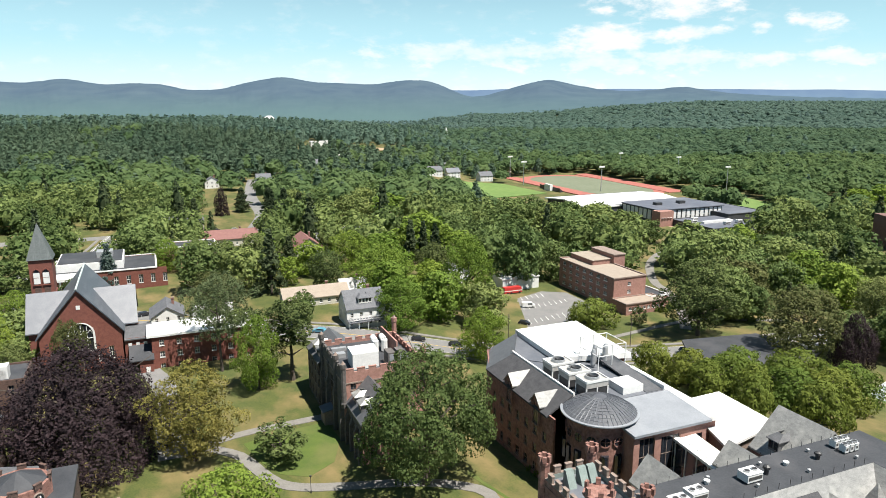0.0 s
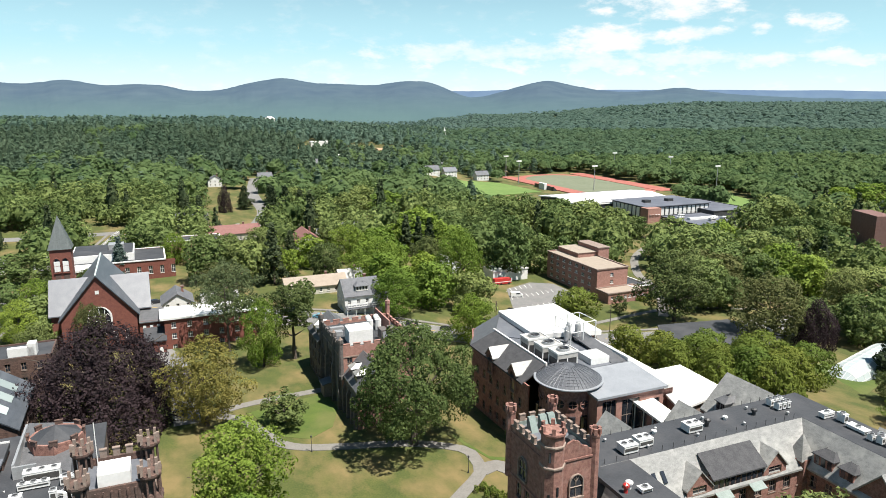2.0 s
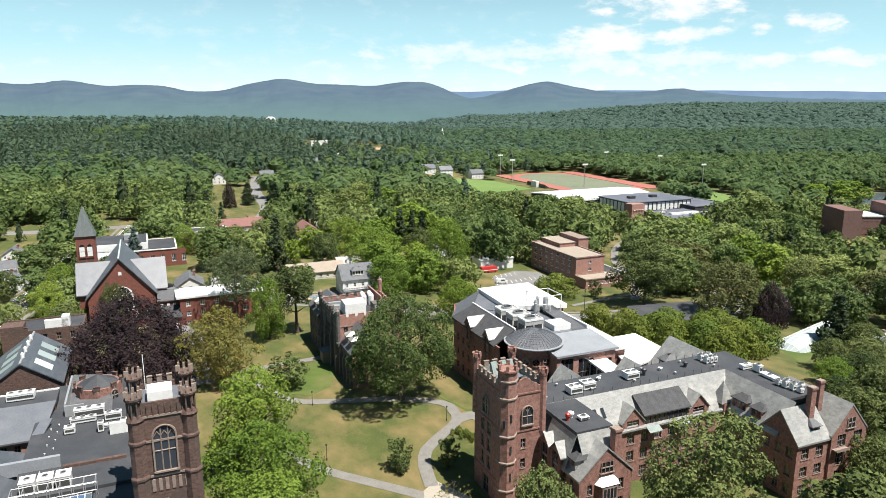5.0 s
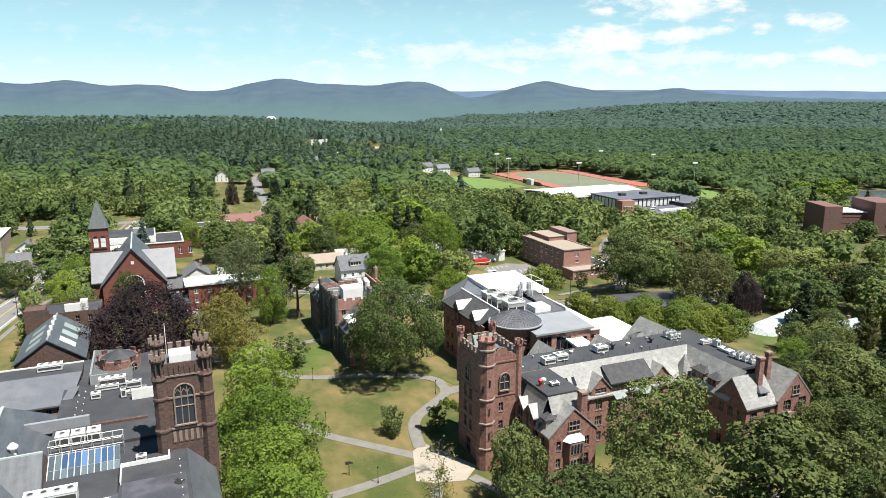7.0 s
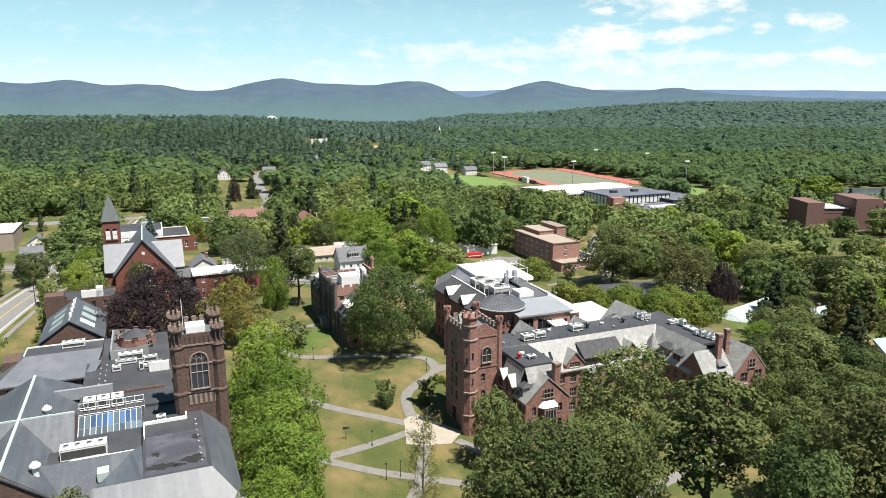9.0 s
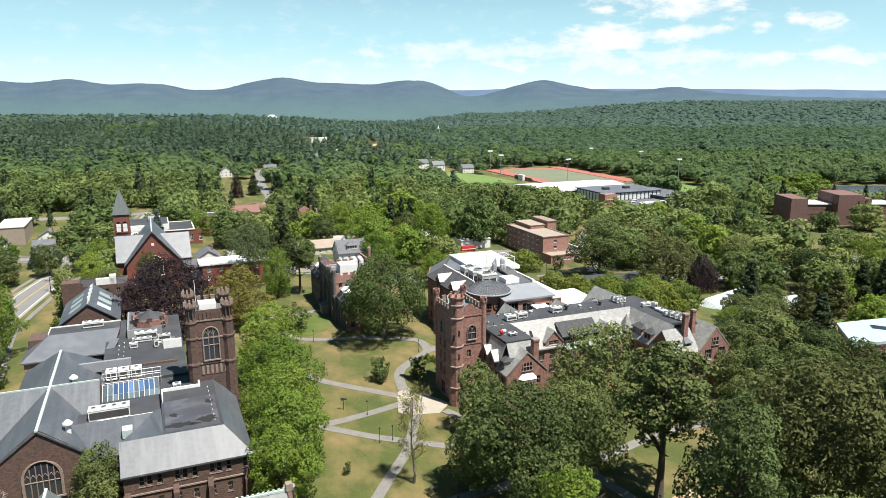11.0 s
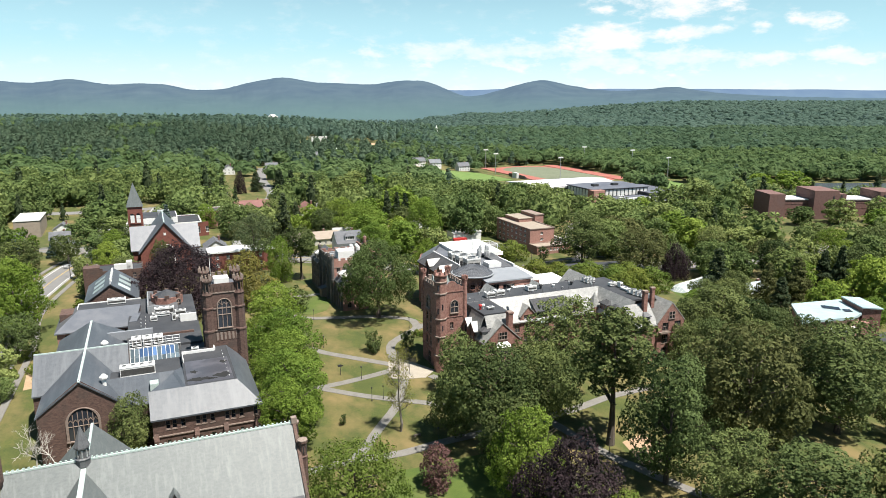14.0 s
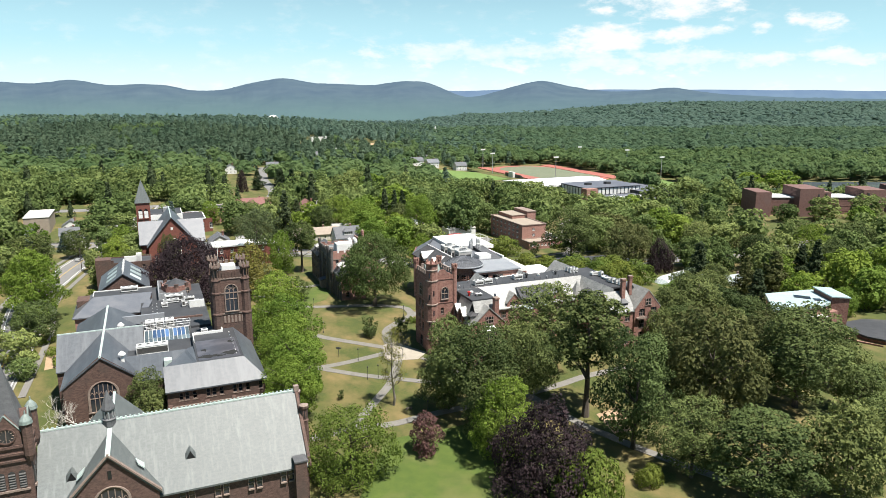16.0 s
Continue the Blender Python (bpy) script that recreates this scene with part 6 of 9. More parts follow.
def build_back_hall():
    t = thing("skylit_hall", -39, 143, "brick hall with a grey gable roof and pale skylights", "college building", z=0)
    facade(t, (-47, 132), (-31.6, 132), -1, 11.8, [], "brownstone", gable=16.8)
    facade(t, (-47, 155), (-47, 132), -1, 11.8, storeys(3, 4, 5, (4, 8), 1.4, 2.2), "brownstone")
    facade(t, (-31.6, 132), (-31.6, 155), -1, 11.8, storeys(3, 4, 5, (4, 8), 1.4, 2.2), "brownstone")
    facade(t, (-31.6, 155), (-47, 155), -1, 11.8, [], "brownstone", gable=16.8)
    l, r = gable_roof(t, -47, -31.6, 131.6, 155.4, 11.8, 17.2, "b", "slatelib", 0.5, 0.3, "metal")
    k = (17.2 - 11.8) / 7.7
    for side, who in ((1, r), (-1, l)):
        for i in range(3):
            b0 = 135.6 + i * 6.0
            pts = [(-39.3 + side * d, b, 17.2 - k * d + 0.09) for d, b in ((2.2, b0), (5.6, b0), (5.6, b0 + 3.4), (2.2, b0 + 3.4))]
            part("skylight", Shape().slab(pts, 0.08), "paleglass", t, "pale skylight pane")
    for i in range(4):
        part("ridge_vent", Shape().turned(-39.3, 136 + i * 4.5, [(0.4, 17.0), (0.4, 18.0), (0.1, 18.4)], 8), "paint", t)
    g = thing("battlemented_hall", -40, 180, "dark brick hall with battlements and a flat roof", "college building", z=0)
    four_walls(g, -50, -30, 176, 188, -1, 11.4, storeys(3, 3.5, 5, (4, 8), 1.2, 2), storeys(3, 3, 3, (4, 8), 1.2, 2), mat="brownstone")
    part("flat_roof", Shape().box(-49.7, -30.3, 176.3, 187.7, 10.4, 11.0), "membrane", g)
    merlons(g, (-50, 176.2), (-43, 176.2), 11.3, "brownstone", 1.1, 0.9, 1.0)
    merlons(g, (-49.8, 188), (-49.8, 176), 11.3, "brownstone", 1.1, 0.9, 1.0)
    part("corner_tower", Shape().box(-50.6, -45, 175.6, 181, -1, 13.0), "brownstone", g)
    part("white_duct", Shape().box(-40, -34, 178, 179.4, 11, 13.2).box(-35.6, -33.6, 178, 181, 11, 14), "paint", g)


build_back_hall()


# chapel range with the clock tower


def build_chapel():
    t = thing("chapel_hall", -28, 8, "brownstone hall with a long pale slate roof, cross gable and cupola", "college building", z=0)
    e, k, m = 8.2, 18.4, 9.4
    facade(t, (-50, -1), (-4.5, -1), -1, e, [], "brownstone")
    for i in range(7):
        for d in (0, 1.5):
            if i != 1 and i != 2:
                tall_arch_window(t, (-50, -1), (-6, -1), 4.6 + i * 6.0 + d, 4.9, 0.95, 2.6, 1)
    facade(t, (-4.5, -1), (-4.5, 19.8), -1, e, [], "brownstone", gable=18.4)
    facade(t, (-4.5, 19.8), (-50, 19.8), -1, e, storeys(4, 5, 8, (2.5,), 1.4, 3.5), "brownstone")
    facade(t, (-50, 19.8), (-50, -1), -1, e, [], "brownstone", gable=18.2)
    part("roof_slope", Shape().slab([(-50.3, -1.7, e - 0.6), (-4.7, -1.7, e - 0.6), (-4.7, m, k), (-50.3, m, k)], 0.35), "slatechapel", t)
    part("roof_slope", Shape().slab([(-50.3, m, k), (-4.7, m, k), (-4.7, 20.5, e - 0.6), (-50.3, 20.5, e - 0.6)], 0.35), "slatechapel", t)
    crest = Shape().box(-50, -4.7, m - 0.2, m + 0.2, k - 0.1, k + 0.2)
    for i in range(60):
        crest.box(-49.6 + i * 0.75, -49.25 + i * 0.75, m - 0.08, m + 0.08, k + 0.2, k + 0.48)
    part("ridge_crest", crest, "coppertrim", t)
    # cross gable
    facade(t, (-46.2, -2.2), (-31.2, -2.2), -1, 9.2, [], "brownstone", gable=17.0)
    tall_arch_window(t, (-46.2, -2.2), (-31.2, -2.2), 7.5, 3.4, 5.2, 8.0, 5)
    part("slit_window", Shape().box(-39.0, -38.4, -2.32, -2.18, 13.0, 14.4), "glass", t)
    gk = (17.2 - 9.2) / 7.5
    part("roof_slope", Shape().slab([(-46.9, -2.5, 9.2 - gk * 0.7), (-38.7, -2.5, 17.2), (-38.7, m, 17.2), (-46.9, m, 9.2 - gk * 0.7)], 0.35), "slatechapel", t)
    part("roof_slope", Shape().slab([(-38.7, -2.5, 17.2), (-30.5, -2.5, 9.2 - gk * 0.7), (-30.5, m, 9.2 - gk * 0.7), (-38.7, m, 17.2)], 0.35), "slatechapel", t)
    part("ridge_cap", Shape().box(-39.1, -38.3, -2.6, m, 17.1, 17.4), "coppertrim", t)
    for side in (-1, 1):
        part("coping", Shape().loft([[(-38.7 + side * 8.0, -2.7, 8.9), (-38.7 + side * 8.0, -2.1, 8.9), (-38.7 + side * 8.0, -2.1, 9.3), (-38.7 + side * 8.0, -2.7, 9.3)], [(-38.7, -2.7, 17.2), (-38.7, -2.1, 17.2), (-38.7, -2.1, 17.6), (-38.7, -2.7, 17.6)]]), "stone", t)
        part("vent_dormer", Shape().slab([(-38.7 + side * 4.4, 0.6, 13.4), (-38.7 + side * 5.4, 0.6, 12.4), (-38.7 + side * 5.4, 1.9, 12.6), (-38.7 + side * 4.0, 1.9, 13.9)], 0.3), "coppertrim", t)
    # back gable
    gable_roof(t, -45.5, -31.5, 12, 26.5, 9.6, 17.0, "b", "slatechapel", 0.4, 0.35, "coppertrim")
    facade(t, (-31.5, 26), (-45.5, 26), -1, 9.6, [], "brownstone", gable=16.8)
    facade(t, (-45.5, 26), (-45.5, 19), -1, 9.6, [], "brownstone")
    facade(t, (-31.5, 19), (-31.5, 26), -1, 9.6, [], "brownstone")
    # cupola
    c = part("cupola", Shape().turned(-38.7, m, [(1.15, 17.6), (1.15, 18.8), (1.3, 18.9), (0.95, 19.1), (0.95, 20.6), (1.25, 20.8), (1.25, 21.0), (0.12, 24.3)], 8, math.pi / 8), "slatedark", t)
    for i in range(8):
        ang = 2 * math.pi * i / 8
        part("louvre", Shape().tube((-38.7 + 0.9 * math.cos(ang), m + 0.9 * math.sin(ang), 19.2), (-38.7 + 0.9 * math.cos(ang), m + 0.9 * math.sin(ang), 20.5), 0.16, sides=4), "metal", c)
    for a in (-25.5, -45.0):
        s = Shape()
        zc = k - (m - 2.6) * (k - e) / (m + 1)
        s.slab([(a - 0.9, 2.2, zc - 0.3), (a, 2.2, zc + 1.4), (a, 4.6, zc + 1.6), (a - 0.9, 3.0, zc + 0.6)], 0.12)
        s.slab([(a, 2.2, zc + 1.4), (a + 0.9, 2.2, zc - 0.3), (a + 0.9, 3.0, zc + 0.6), (a, 4.6, zc + 1.6)], 0.12)
        v = part("vent_dormer", s, "slatechapel", t)
        part("vent_face", Shape().slab([(a - 0.7, 2.3, zc - 0.2), (a + 0.7, 2.3, zc - 0.2), (a, 2.3, zc + 1.2)], 0.05), "darkmetal", v)
    # end gable: sloping coping, kneeler piers and one slim octagonal turret
    for b_low, b_high in ((-1.8, m), (20.6, m)):
        part("coping", Shape().loft([[(-4.7, b_low, e - 0.7), (-4.1, b_low, e - 0.7), (-4.1, b_low, e - 0.2), (-4.7, b_low, e - 0.2)], [(-4.7, b_high, k), (-4.1, b_high, k), (-4.1, b_high, k + 0.5), (-4.7, b_high, k + 0.5)]]), "brownstone", t)
    part("apex_block", Shape().box(-4.9, -3.9, m - 0.5, m + 0.5, k, k + 1.1), "stone", t)
    for b in (-3.0, 19.4):
        pier = part("end_pier", Shape().box(-7.4, -5.2, b, b + 2.4, -1, 9.2), "brownstone", t)
        part("pier_cap", Shape().box(-7.55, -5.05, b - 0.15, b + 2.55, 9.2, 9.5), "slatedark", pier)
    for b in (5.6, 13.2):
        z = 16.6
        tu = part("end_turret", Shape().turned(-3.7, b, [(0.8, 0), (0.8, z - 3.2), (0.92, z - 3.0), (0.72, z - 2.8), (0.72, z - 0.6), (0.92, z - 0.4), (0.92, z)], 8, math.pi / 8), "brownstone", t)
        for i in range(8):
            ang = 2 * math.pi * i / 8
            part("turret_slot", Shape().tube((-3.7 + 0.66 * math.cos(ang), b + 0.66 * math.sin(ang), z - 2.4), (-3.7 + 0.66 * math.cos(ang), b + 0.66 * math.sin(ang), z - 0.9), 0.13, sides=4), "darkmetal", tu)
        part("turret_cap", Shape().turned(-3.7, b, [(0.95, z), (0.95, z + 0.15), (0.5, z + 0.3)], 8, math.pi / 8), "stone", tu)
    # clock tower
    a0, a1, b0, b1 = -56.6, -50.5, 1.6, 7.7
    ca, cb = (a0 + a1) / 2, (b0 + b1) / 2
    ct = thing("clock_tower", ca, cb, "brownstone clock tower with slate spire and copper-capped corner turrets", "clock tower", z=0)
    four_walls(ct, a0, a1, b0, b1, -1, 20.2, [], [], mat="brownstone", name="tower_wall")
    for z, h in ((9.4, 0.3), (17.2, 0.35), (18.4, 0.4), (19.7, 0.45)):
        stone_course(ct, a0, a1, b0, b1, z, 0.28, h, "brownstone")

    def at(face, u, z, out):
        return ((ca + u, b0 - out, z), (a1 + out, cb + u, z), (ca - u, b1 + out, z), (a0 - out, cb - u, z))[face]

    # three louvred bell openings on the faces
    for face in range(2):
        for i in range(3):
            u = -1.55 + i * 1.55
            head = [(u + 0.56 * math.cos(v), 15.0 + 0.56 * math.sin(v)) for v in (0.0, 0.6, 1.05, 1.57, 2.1, 2.54, math.pi)]
            outline = [(u - 0.56, 12.4), (u + 0.56, 12.4)] + head
            part("louvre_back", Shape().poly(*[at(face, p, q, 0.04) for p, q in outline]), "darkmetal", ct)
            for j in range(6):
                part("louvre_slat", Shape().loft([[at(face, u - 0.5, 12.5 + j * 0.46, 0.2), at(face, u + 0.5, 12.5 + j * 0.46, 0.2), at(face, u + 0.5, 12.7 + j * 0.46, 0.05), at(face, u - 0.5, 12.7 + j * 0.46, 0.05)], [at(face, u - 0.5, 12.56 + j * 0.46, 0.2), at(face, u + 0.5, 12.56 + j * 0.46, 0.2), at(face, u + 0.5, 12.76 + j * 0.46, 0.05), at(face, u - 0.5, 12.76 + j * 0.46, 0.05)]]), "louvre", ct)
        part("sill_band", Shape().loft([[at(face, -2.5, 11.9, 0.0), at(face, 2.5, 11.9, 0.0), at(face, 2.5, 11.9, 0.3), at(face, -2.5, 11.9, 0.3)], [at(face, -2.5, 12.25, 0.0), at(face, 2.5, 12.25, 0.0), at(face, 2.5, 12.25, 0.3), at(face, -2.5, 12.25, 0.3)]]), "stone", ct)
    # clock gables
    cz = 22.0
    cir = [(1.42 * math.cos(2 * math.pi * i / 24), 1.42 * math.sin(2 * math.pi * i / 24)) for i in range(24)]
    for face in range(4):
        out_l = [(-2.1, 20.0), (2.1, 20.0), (2.1, 22.6), (0.0, 25.4), (-2.1, 22.6)]
        g = part("clock_gable", Shape().loft([[at(face, u, z, 0.1) for u, z in out_l], [at(face, u, z, -1.6) for u, z in out_l]]), "brownstone", ct)
        for side in (-1, 1):
            part("gable_coping", Shape().tube(at(face, side * 2.25, 22.5, 0.05), at(face, 0, 25.6, 0.05), 0.16, sides=4), "copper", g)
        if face > 1:
            continue
        ring, bars = Shape(), Shape()
        ring.loft([[at(face, x, cz + z, 0.12) for x, z in cir], [at(face, x, cz + z, 0.3) for x, z in cir], [at(face, x * 0.86, cz + z * 0.86, 0.3) for x, z in cir], [at(face, x * 0.86, cz + z * 0.86, 0.16) for x, z in cir]], cap=False)
        for i in range(12):
            v = 2 * math.pi * i / 12
            bars.tube(at(face, 0.85 * math.cos(v), cz + 0.85 * math.sin(v), 0.2), at(face, 1.15 * math.cos(v), cz + 1.15 * math.sin(v), 0.2), 0.07, sides=4)
        bars.tube(at(face, 0, cz, 0.22), at(face, 0.05, cz + 0.95, 0.22), 0.07, sides=4).tube(at(face, 0, cz, 0.22), at(face, -0.03, cz - 0.7, 0.22), 0.08, sides=4)
        cl = part("clock_face", Shape().poly(*[at(face, x, cz + z, 0.16) for x, z in cir]), "darkmetal", g)
        part("clock_rim", ring, "brownstone", cl)
        part("dial_marks", bars, "stone", cl)
    part("spire", Shape().turned(ca, cb, [(4.1, 20.1), (3.9, 20.6), (2.7, 24.6), (0.12, 33.0)], 4, math.pi / 4), "slatedark", ct)
    part("finial", Shape().turned(ca, cb, [(0.16, 32.8), (0.2, 33.2), (0.04, 33.9)], 6), "copper", ct)
    for a, b in ((a0, b0), (a1, b0), (a0, b1), (a1, b1)):
        tu = part("corner_turret", Shape().turned(a, b, [(0.45, 17.0), (0.85, 18.2), (0.85, 23.6), (1.0, 23.8)], 8), "brownstone", ct)
        part("turret_dome", Shape().turned(a, b, [(1.05, 23.8), (0.95, 24.4), (0.55, 25.0), (0.14, 25.4), (0.1, 26.0)], 10), "copper", tu)
    part("porch_roof", Shape().slab([(-49.4, -4.4, 8.9), (-46.4, -4.4, 8.9), (-46.4, -1, 9.4), (-49.4, -1, 9.4)], 0.3), "coppertrim", t)


build_chapel()


# red brick church and its annex


def build_church():
    t = thing("church", -21, 214, "red brick cruciform church with pale grey slate roof", "church", z=-1)
    e, PEAK = 11.6, 23.4
    facade(t, (-30.8, 206), (-10.4, 206), -5, e, [(3.0, 3, 1.2, 3.6), (17.4, 3, 1.2, 3.6), (6, 2.6, 0.9, 3), (14.4, 2.6, 0.9, 3)], "brickch", gable=PEAK, frame_mat="paint")
    tall_arch_window(t, (-30.8, 206), (-10.4, 206), 10.2, 6.0, 6.0, 8.0, 4, trim="paint")
    part("oculus", Shape().box(-21.1, -20.1, 205.9, 206.02, 18.0, 19.1), "paint", t)
    facade(t, (-30.8, 238), (-30.8, 206), -5, e, storeys(4, 5, 6, (3,), 1.4, 4), "brickch")
    facade(t, (-10.4, 206), (-10.4, 238), -5, e, storeys(4, 5, 6, (3,), 1.4, 4), "brickch")
    facade(t, (-10.4, 238), (-30.8, 238), -5, e, [], "brickch", gable=PEAK)
    gable_roof(t, -30.8, -10.4, 205.4, 238.5, e, PEAK + 0.4, "b", "slatelib", 0.8, 0.4, "coppertrim")
    # transepts
    facade(t, (-34, 212), (-30.8, 212), -5, e, [], "brickch")
    facade(t, (-34, 228), (-34, 212), -5, e, [(8, 3, 3, 6)], "brickch", gable=20, frame_mat="paint")
    part("transept_slope", Shape().slab([(-34.6, 211.2, 11.0), (-29.6, 211.2, 11.0), (-20.6, 220, 20.2), (-34.6, 220, 20.2)], 0.35), "membranelight", t)
    part("transept_slope", Shape().slab([(-34.6, 220, 20.2), (-20.6, 220, 20.2), (-29.6, 228.8, 11.0), (-34.6, 228.8, 11.0)], 0.35), "membranelight", t)
    facade(t, (-10.4, 212), (-6.6, 212), -5, e, [(2, 4, 1.1, 2.6)], "brickch", frame_mat="paint")
    facade(t, (-6.6, 212), (-6.6, 228), -5, e, [(8, 3, 3, 6)], "brickch", gable=20, frame_mat="paint")
    part("transept_slope", Shape().slab([(-20.6, 220, 20.2), (-12, 211.2, 11.0), (-6.2, 211.2, 11.0), (-6.2, 220, 20.2)], 0.35), "membranelight", t)
    part("transept_slope", Shape().slab([(-20.6, 220, 20.2), (-6.2, 220, 20.2), (-6.2, 228.8, 11.0), (-12, 228.8, 11.0)], 0.35), "membranelight", t)
    part("lean_to", Shape().box(-10, -3, 205.5, 212, -5, 8.2), "brickch", t)
    part("lean_to_roof", Shape().slab([(-10, 205, 8.0), (-2.6, 205, 8.0), (-2.6, 212, 10.2), (-10, 212, 10.2)], 0.3), "slatedark", t)
    for u in (-8.6, -6.6, -4.6):
        part("window", Shape().box(u - 0.45, u + 0.45, 205.35, 205.52, 5.0, 6.8), "paint", t)
    # bell tower
    b = thing("bell_tower", -32, 236.6, "red brick bell tower with grey pyramid spire and louvred arches", "bell tower", z=-1)
    four_walls(b, -35.1, -28.9, 233.5, 239.7, -5, 27.0, [], [], mat="brickch", name="tower_wall")
    for z in (16.2, 26.6):
        stone_course(b, -35.1, -28.9, 233.5, 239.7, z, 0.2, 0.4, "brickch")
    for u in (-33.25, -30.75):
        tall_arch_window(b, (-35.1, 233.5), (-28.9, 233.5), u + 35.1, 19.4, 1.9, 4.6, 1, trim="brickch")
        part("louvre", Shape().box(u - 0.85, u + 0.85, 233.36, 233.46, 19.6, 23.0), "paint", b)
        part("panel", Shape().box(u - 0.85, u + 0.85, 233.4, 233.52, 16.8, 18.6), "brownstone", b)
    part("spire", Shape().turned(-32.0, 236.6, [(5.0, 26.9), (4.8, 27.3), (0.1, 37.5)], 4, math.pi / 4), "slatechapel", b)
    part("finial", Shape().tube((-32.0, 236.6, 36.2), (-32.0, 236.6, 37.8), 0.12, 0.05), "stone", b)
    # annex with the white roof
    x = thing("parish_house", 6, 206, "three-storey red brick house with a bright flat white roof", "house", z=-1)
    four_walls(x, -3.0, 24, 200.5, 212, -5, 9.4, storeys(2.6, 4.6, 6, (-0.4, 3.2, 6.6), 1.3, 1.7), [], mat="brickch", frame_mat="paint")
    part("roof", Shape().box(-4.2, 24.4, 200.0, 212.4, 9.3, 9.9), "white", x)
    part("porch", Shape().box(-6.4, -2.9, 198.5, 204, -4, 4.0), "brickch", x)
    part("porch_roof", Shape().slab([(-9, 198, 3.9), (-2.6, 198, 3.9), (-2.6, 205, 6.2), (-9, 205, 6.2)], 0.3), "membrane", x)
    part("door", Shape().box(-4.9, -3.8, 198.4, 198.55, -1.0, 1.6), "paint", x)


build_church()


# ---- town and outer campus ----


def house(a, b, w, d, wall_h, ridge_h, wall="paint", roof="shadowed", along="a", label="white clapboard house with a grey gable roof", turn=None, porch=False, rows_=2, name="house", base=None, yaw=23.0):
    """A gabled house: walls with windows, roof slopes, a door and a chimney. a, b: its middle."""
    x, y = to_world(a, b)
    z = ground_z(x, y) if base is None else base
    t = thing(name, a, b, label, "house", "", z)
    a0, a1, b0, b1 = a - w / 2, a + w / 2, b - d / 2, b + d / 2
    sills = tuple(z + 0.9 + 2.8 * i for i in range(rows_))
    nf, ns = max(2, int(w / 3)), max(2, int(d / 3))
    front = storeys(w / nf / 2, w / nf, nf, sills, 1.0, 1.5)
    side = storeys(d / ns / 2, d / ns, ns, sills, 1.0, 1.5)
    ga = z + ridge_h
    four_walls(t, a0, a1, b0, b1, z - 2, z + wall_h, front, side, side, (), wall, gable=ga, gable_sides="lr" if along == "a" else "fb", frame_mat="paint")
    gable_roof(t, a0 - (0.4 if along == "a" else 0), a1 + (0.4 if along == "a" else 0), b0 - (0.4 if along == "b" else 0), b1 + (0.4 if along == "b" else 0), z + wall_h, z + ridge_h + 0.2, along, roof, 0.5, 0.25)
    chimney(t, a + w * 0.2, b + d * 0.1, 0.8, 0.8, z + wall_h, z + ridge_h + 1.2)
    if porch:
        part("porch_roof", Shape().slab([(a0, b0 - 2.4, z + 2.6), (a1, b0 - 2.4, z + 2.6), (a1, b0, z + 3.2), (a0, b0, z + 3.2)], 0.2), roof, t)
        for i in range(5):
            u = a0 + 0.2 + (w - 0.4) * i / 4
            part("porch_post", Shape().box(u - 0.1, u + 0.1, b0 - 2.3, b0 - 2.1, z - 1, z + 2.5), "paint", t)
    return t


def flat_block(name, a0, a1, b0, b1, z0, z1, wall, roof, label, category="building", front=(), left=(), right=(), edge="paint", frame_mat="paint"):
    t = thing(name, (a0 + a1) / 2, (b0 + b1) / 2, label, category, "", z0)
    four_walls(t, a0, a1, b0, b1, z0 - 3, z1, front, left, right, (), wall, frame_mat=frame_mat)
    part("flat_roof", Shape().box(a0 + 0.35, a1 - 0.35, b0 + 0.35, b1 - 0.35, z1 - 0.5, z1 - 0.15), roof, t)
    part("roof_edge", Shape().box(a0 - 0.3, a1 + 0.3, b0 - 0.3, b0 + 0.3, z1 - 0.2, z1 + 0.25).box(a0 - 0.3, a1 + 0.3, b1 - 0.3, b1 + 0.3, z1 - 0.2, z1 + 0.25).box(a0 - 0.3, a0 + 0.3, b0, b1, z1 - 0.2, z1 + 0.25).box(a1 - 0.3, a1 + 0.3, b0, b1, z1 - 0.2, z1 + 0.25), edge, t)
    return t


# brick dormitory with a flat tan roof
t = flat_block("dormitory", 165.5, 181, 217.5, 257, -8, 4.4, "pinkbrick", "tanroof", "four-storey pink brick dormitory with flat tan roof", "dormitory",
               front=[o for z in (-5.4, -2.2, 1.0) for o in ((7.5, z, 1.6, 1.4),)],
               left=[(u, z, 2.4, 1.4) for z in (-6.6, -3.6, -0.6, 2.2) for u in (4, 9, 14, 19, 24, 29, 34)], edge="stone")
part("penthouse", Shape().box(180.8, 186.5, 238.5, 255, -8, 8.0), "pinkbrick", t)
part("penthouse_roof", Shape().box(180.5, 186.8, 238.2, 255.3, 8.0, 8.4), "stone", t)
part("roof_room", Shape().box(171, 180.9, 240, 256.5, 4.2, 6.2), "pinkbrick", t)
part("roof_room_roof", Shape().box(170.7, 181.1, 239.7, 256.8, 6.2, 6.4), "tanroof", t)
w2 = flat_block("dormitory_wing", 165, 184, 208.5, 217.4, -8, -3.6, "pinkbrick", "tanroof", "low brick wing of the dormitory with tan roof", "building",
                front=row(2, 2.2, 8, -6.2, 1.4, 1.2), edge="stone")
flat_block("dormitory_link", 181.2, 190, 214, 236, -8, -3.8, "pinkbrick", "membrane", "low brick link with a dark flat roof", "building")

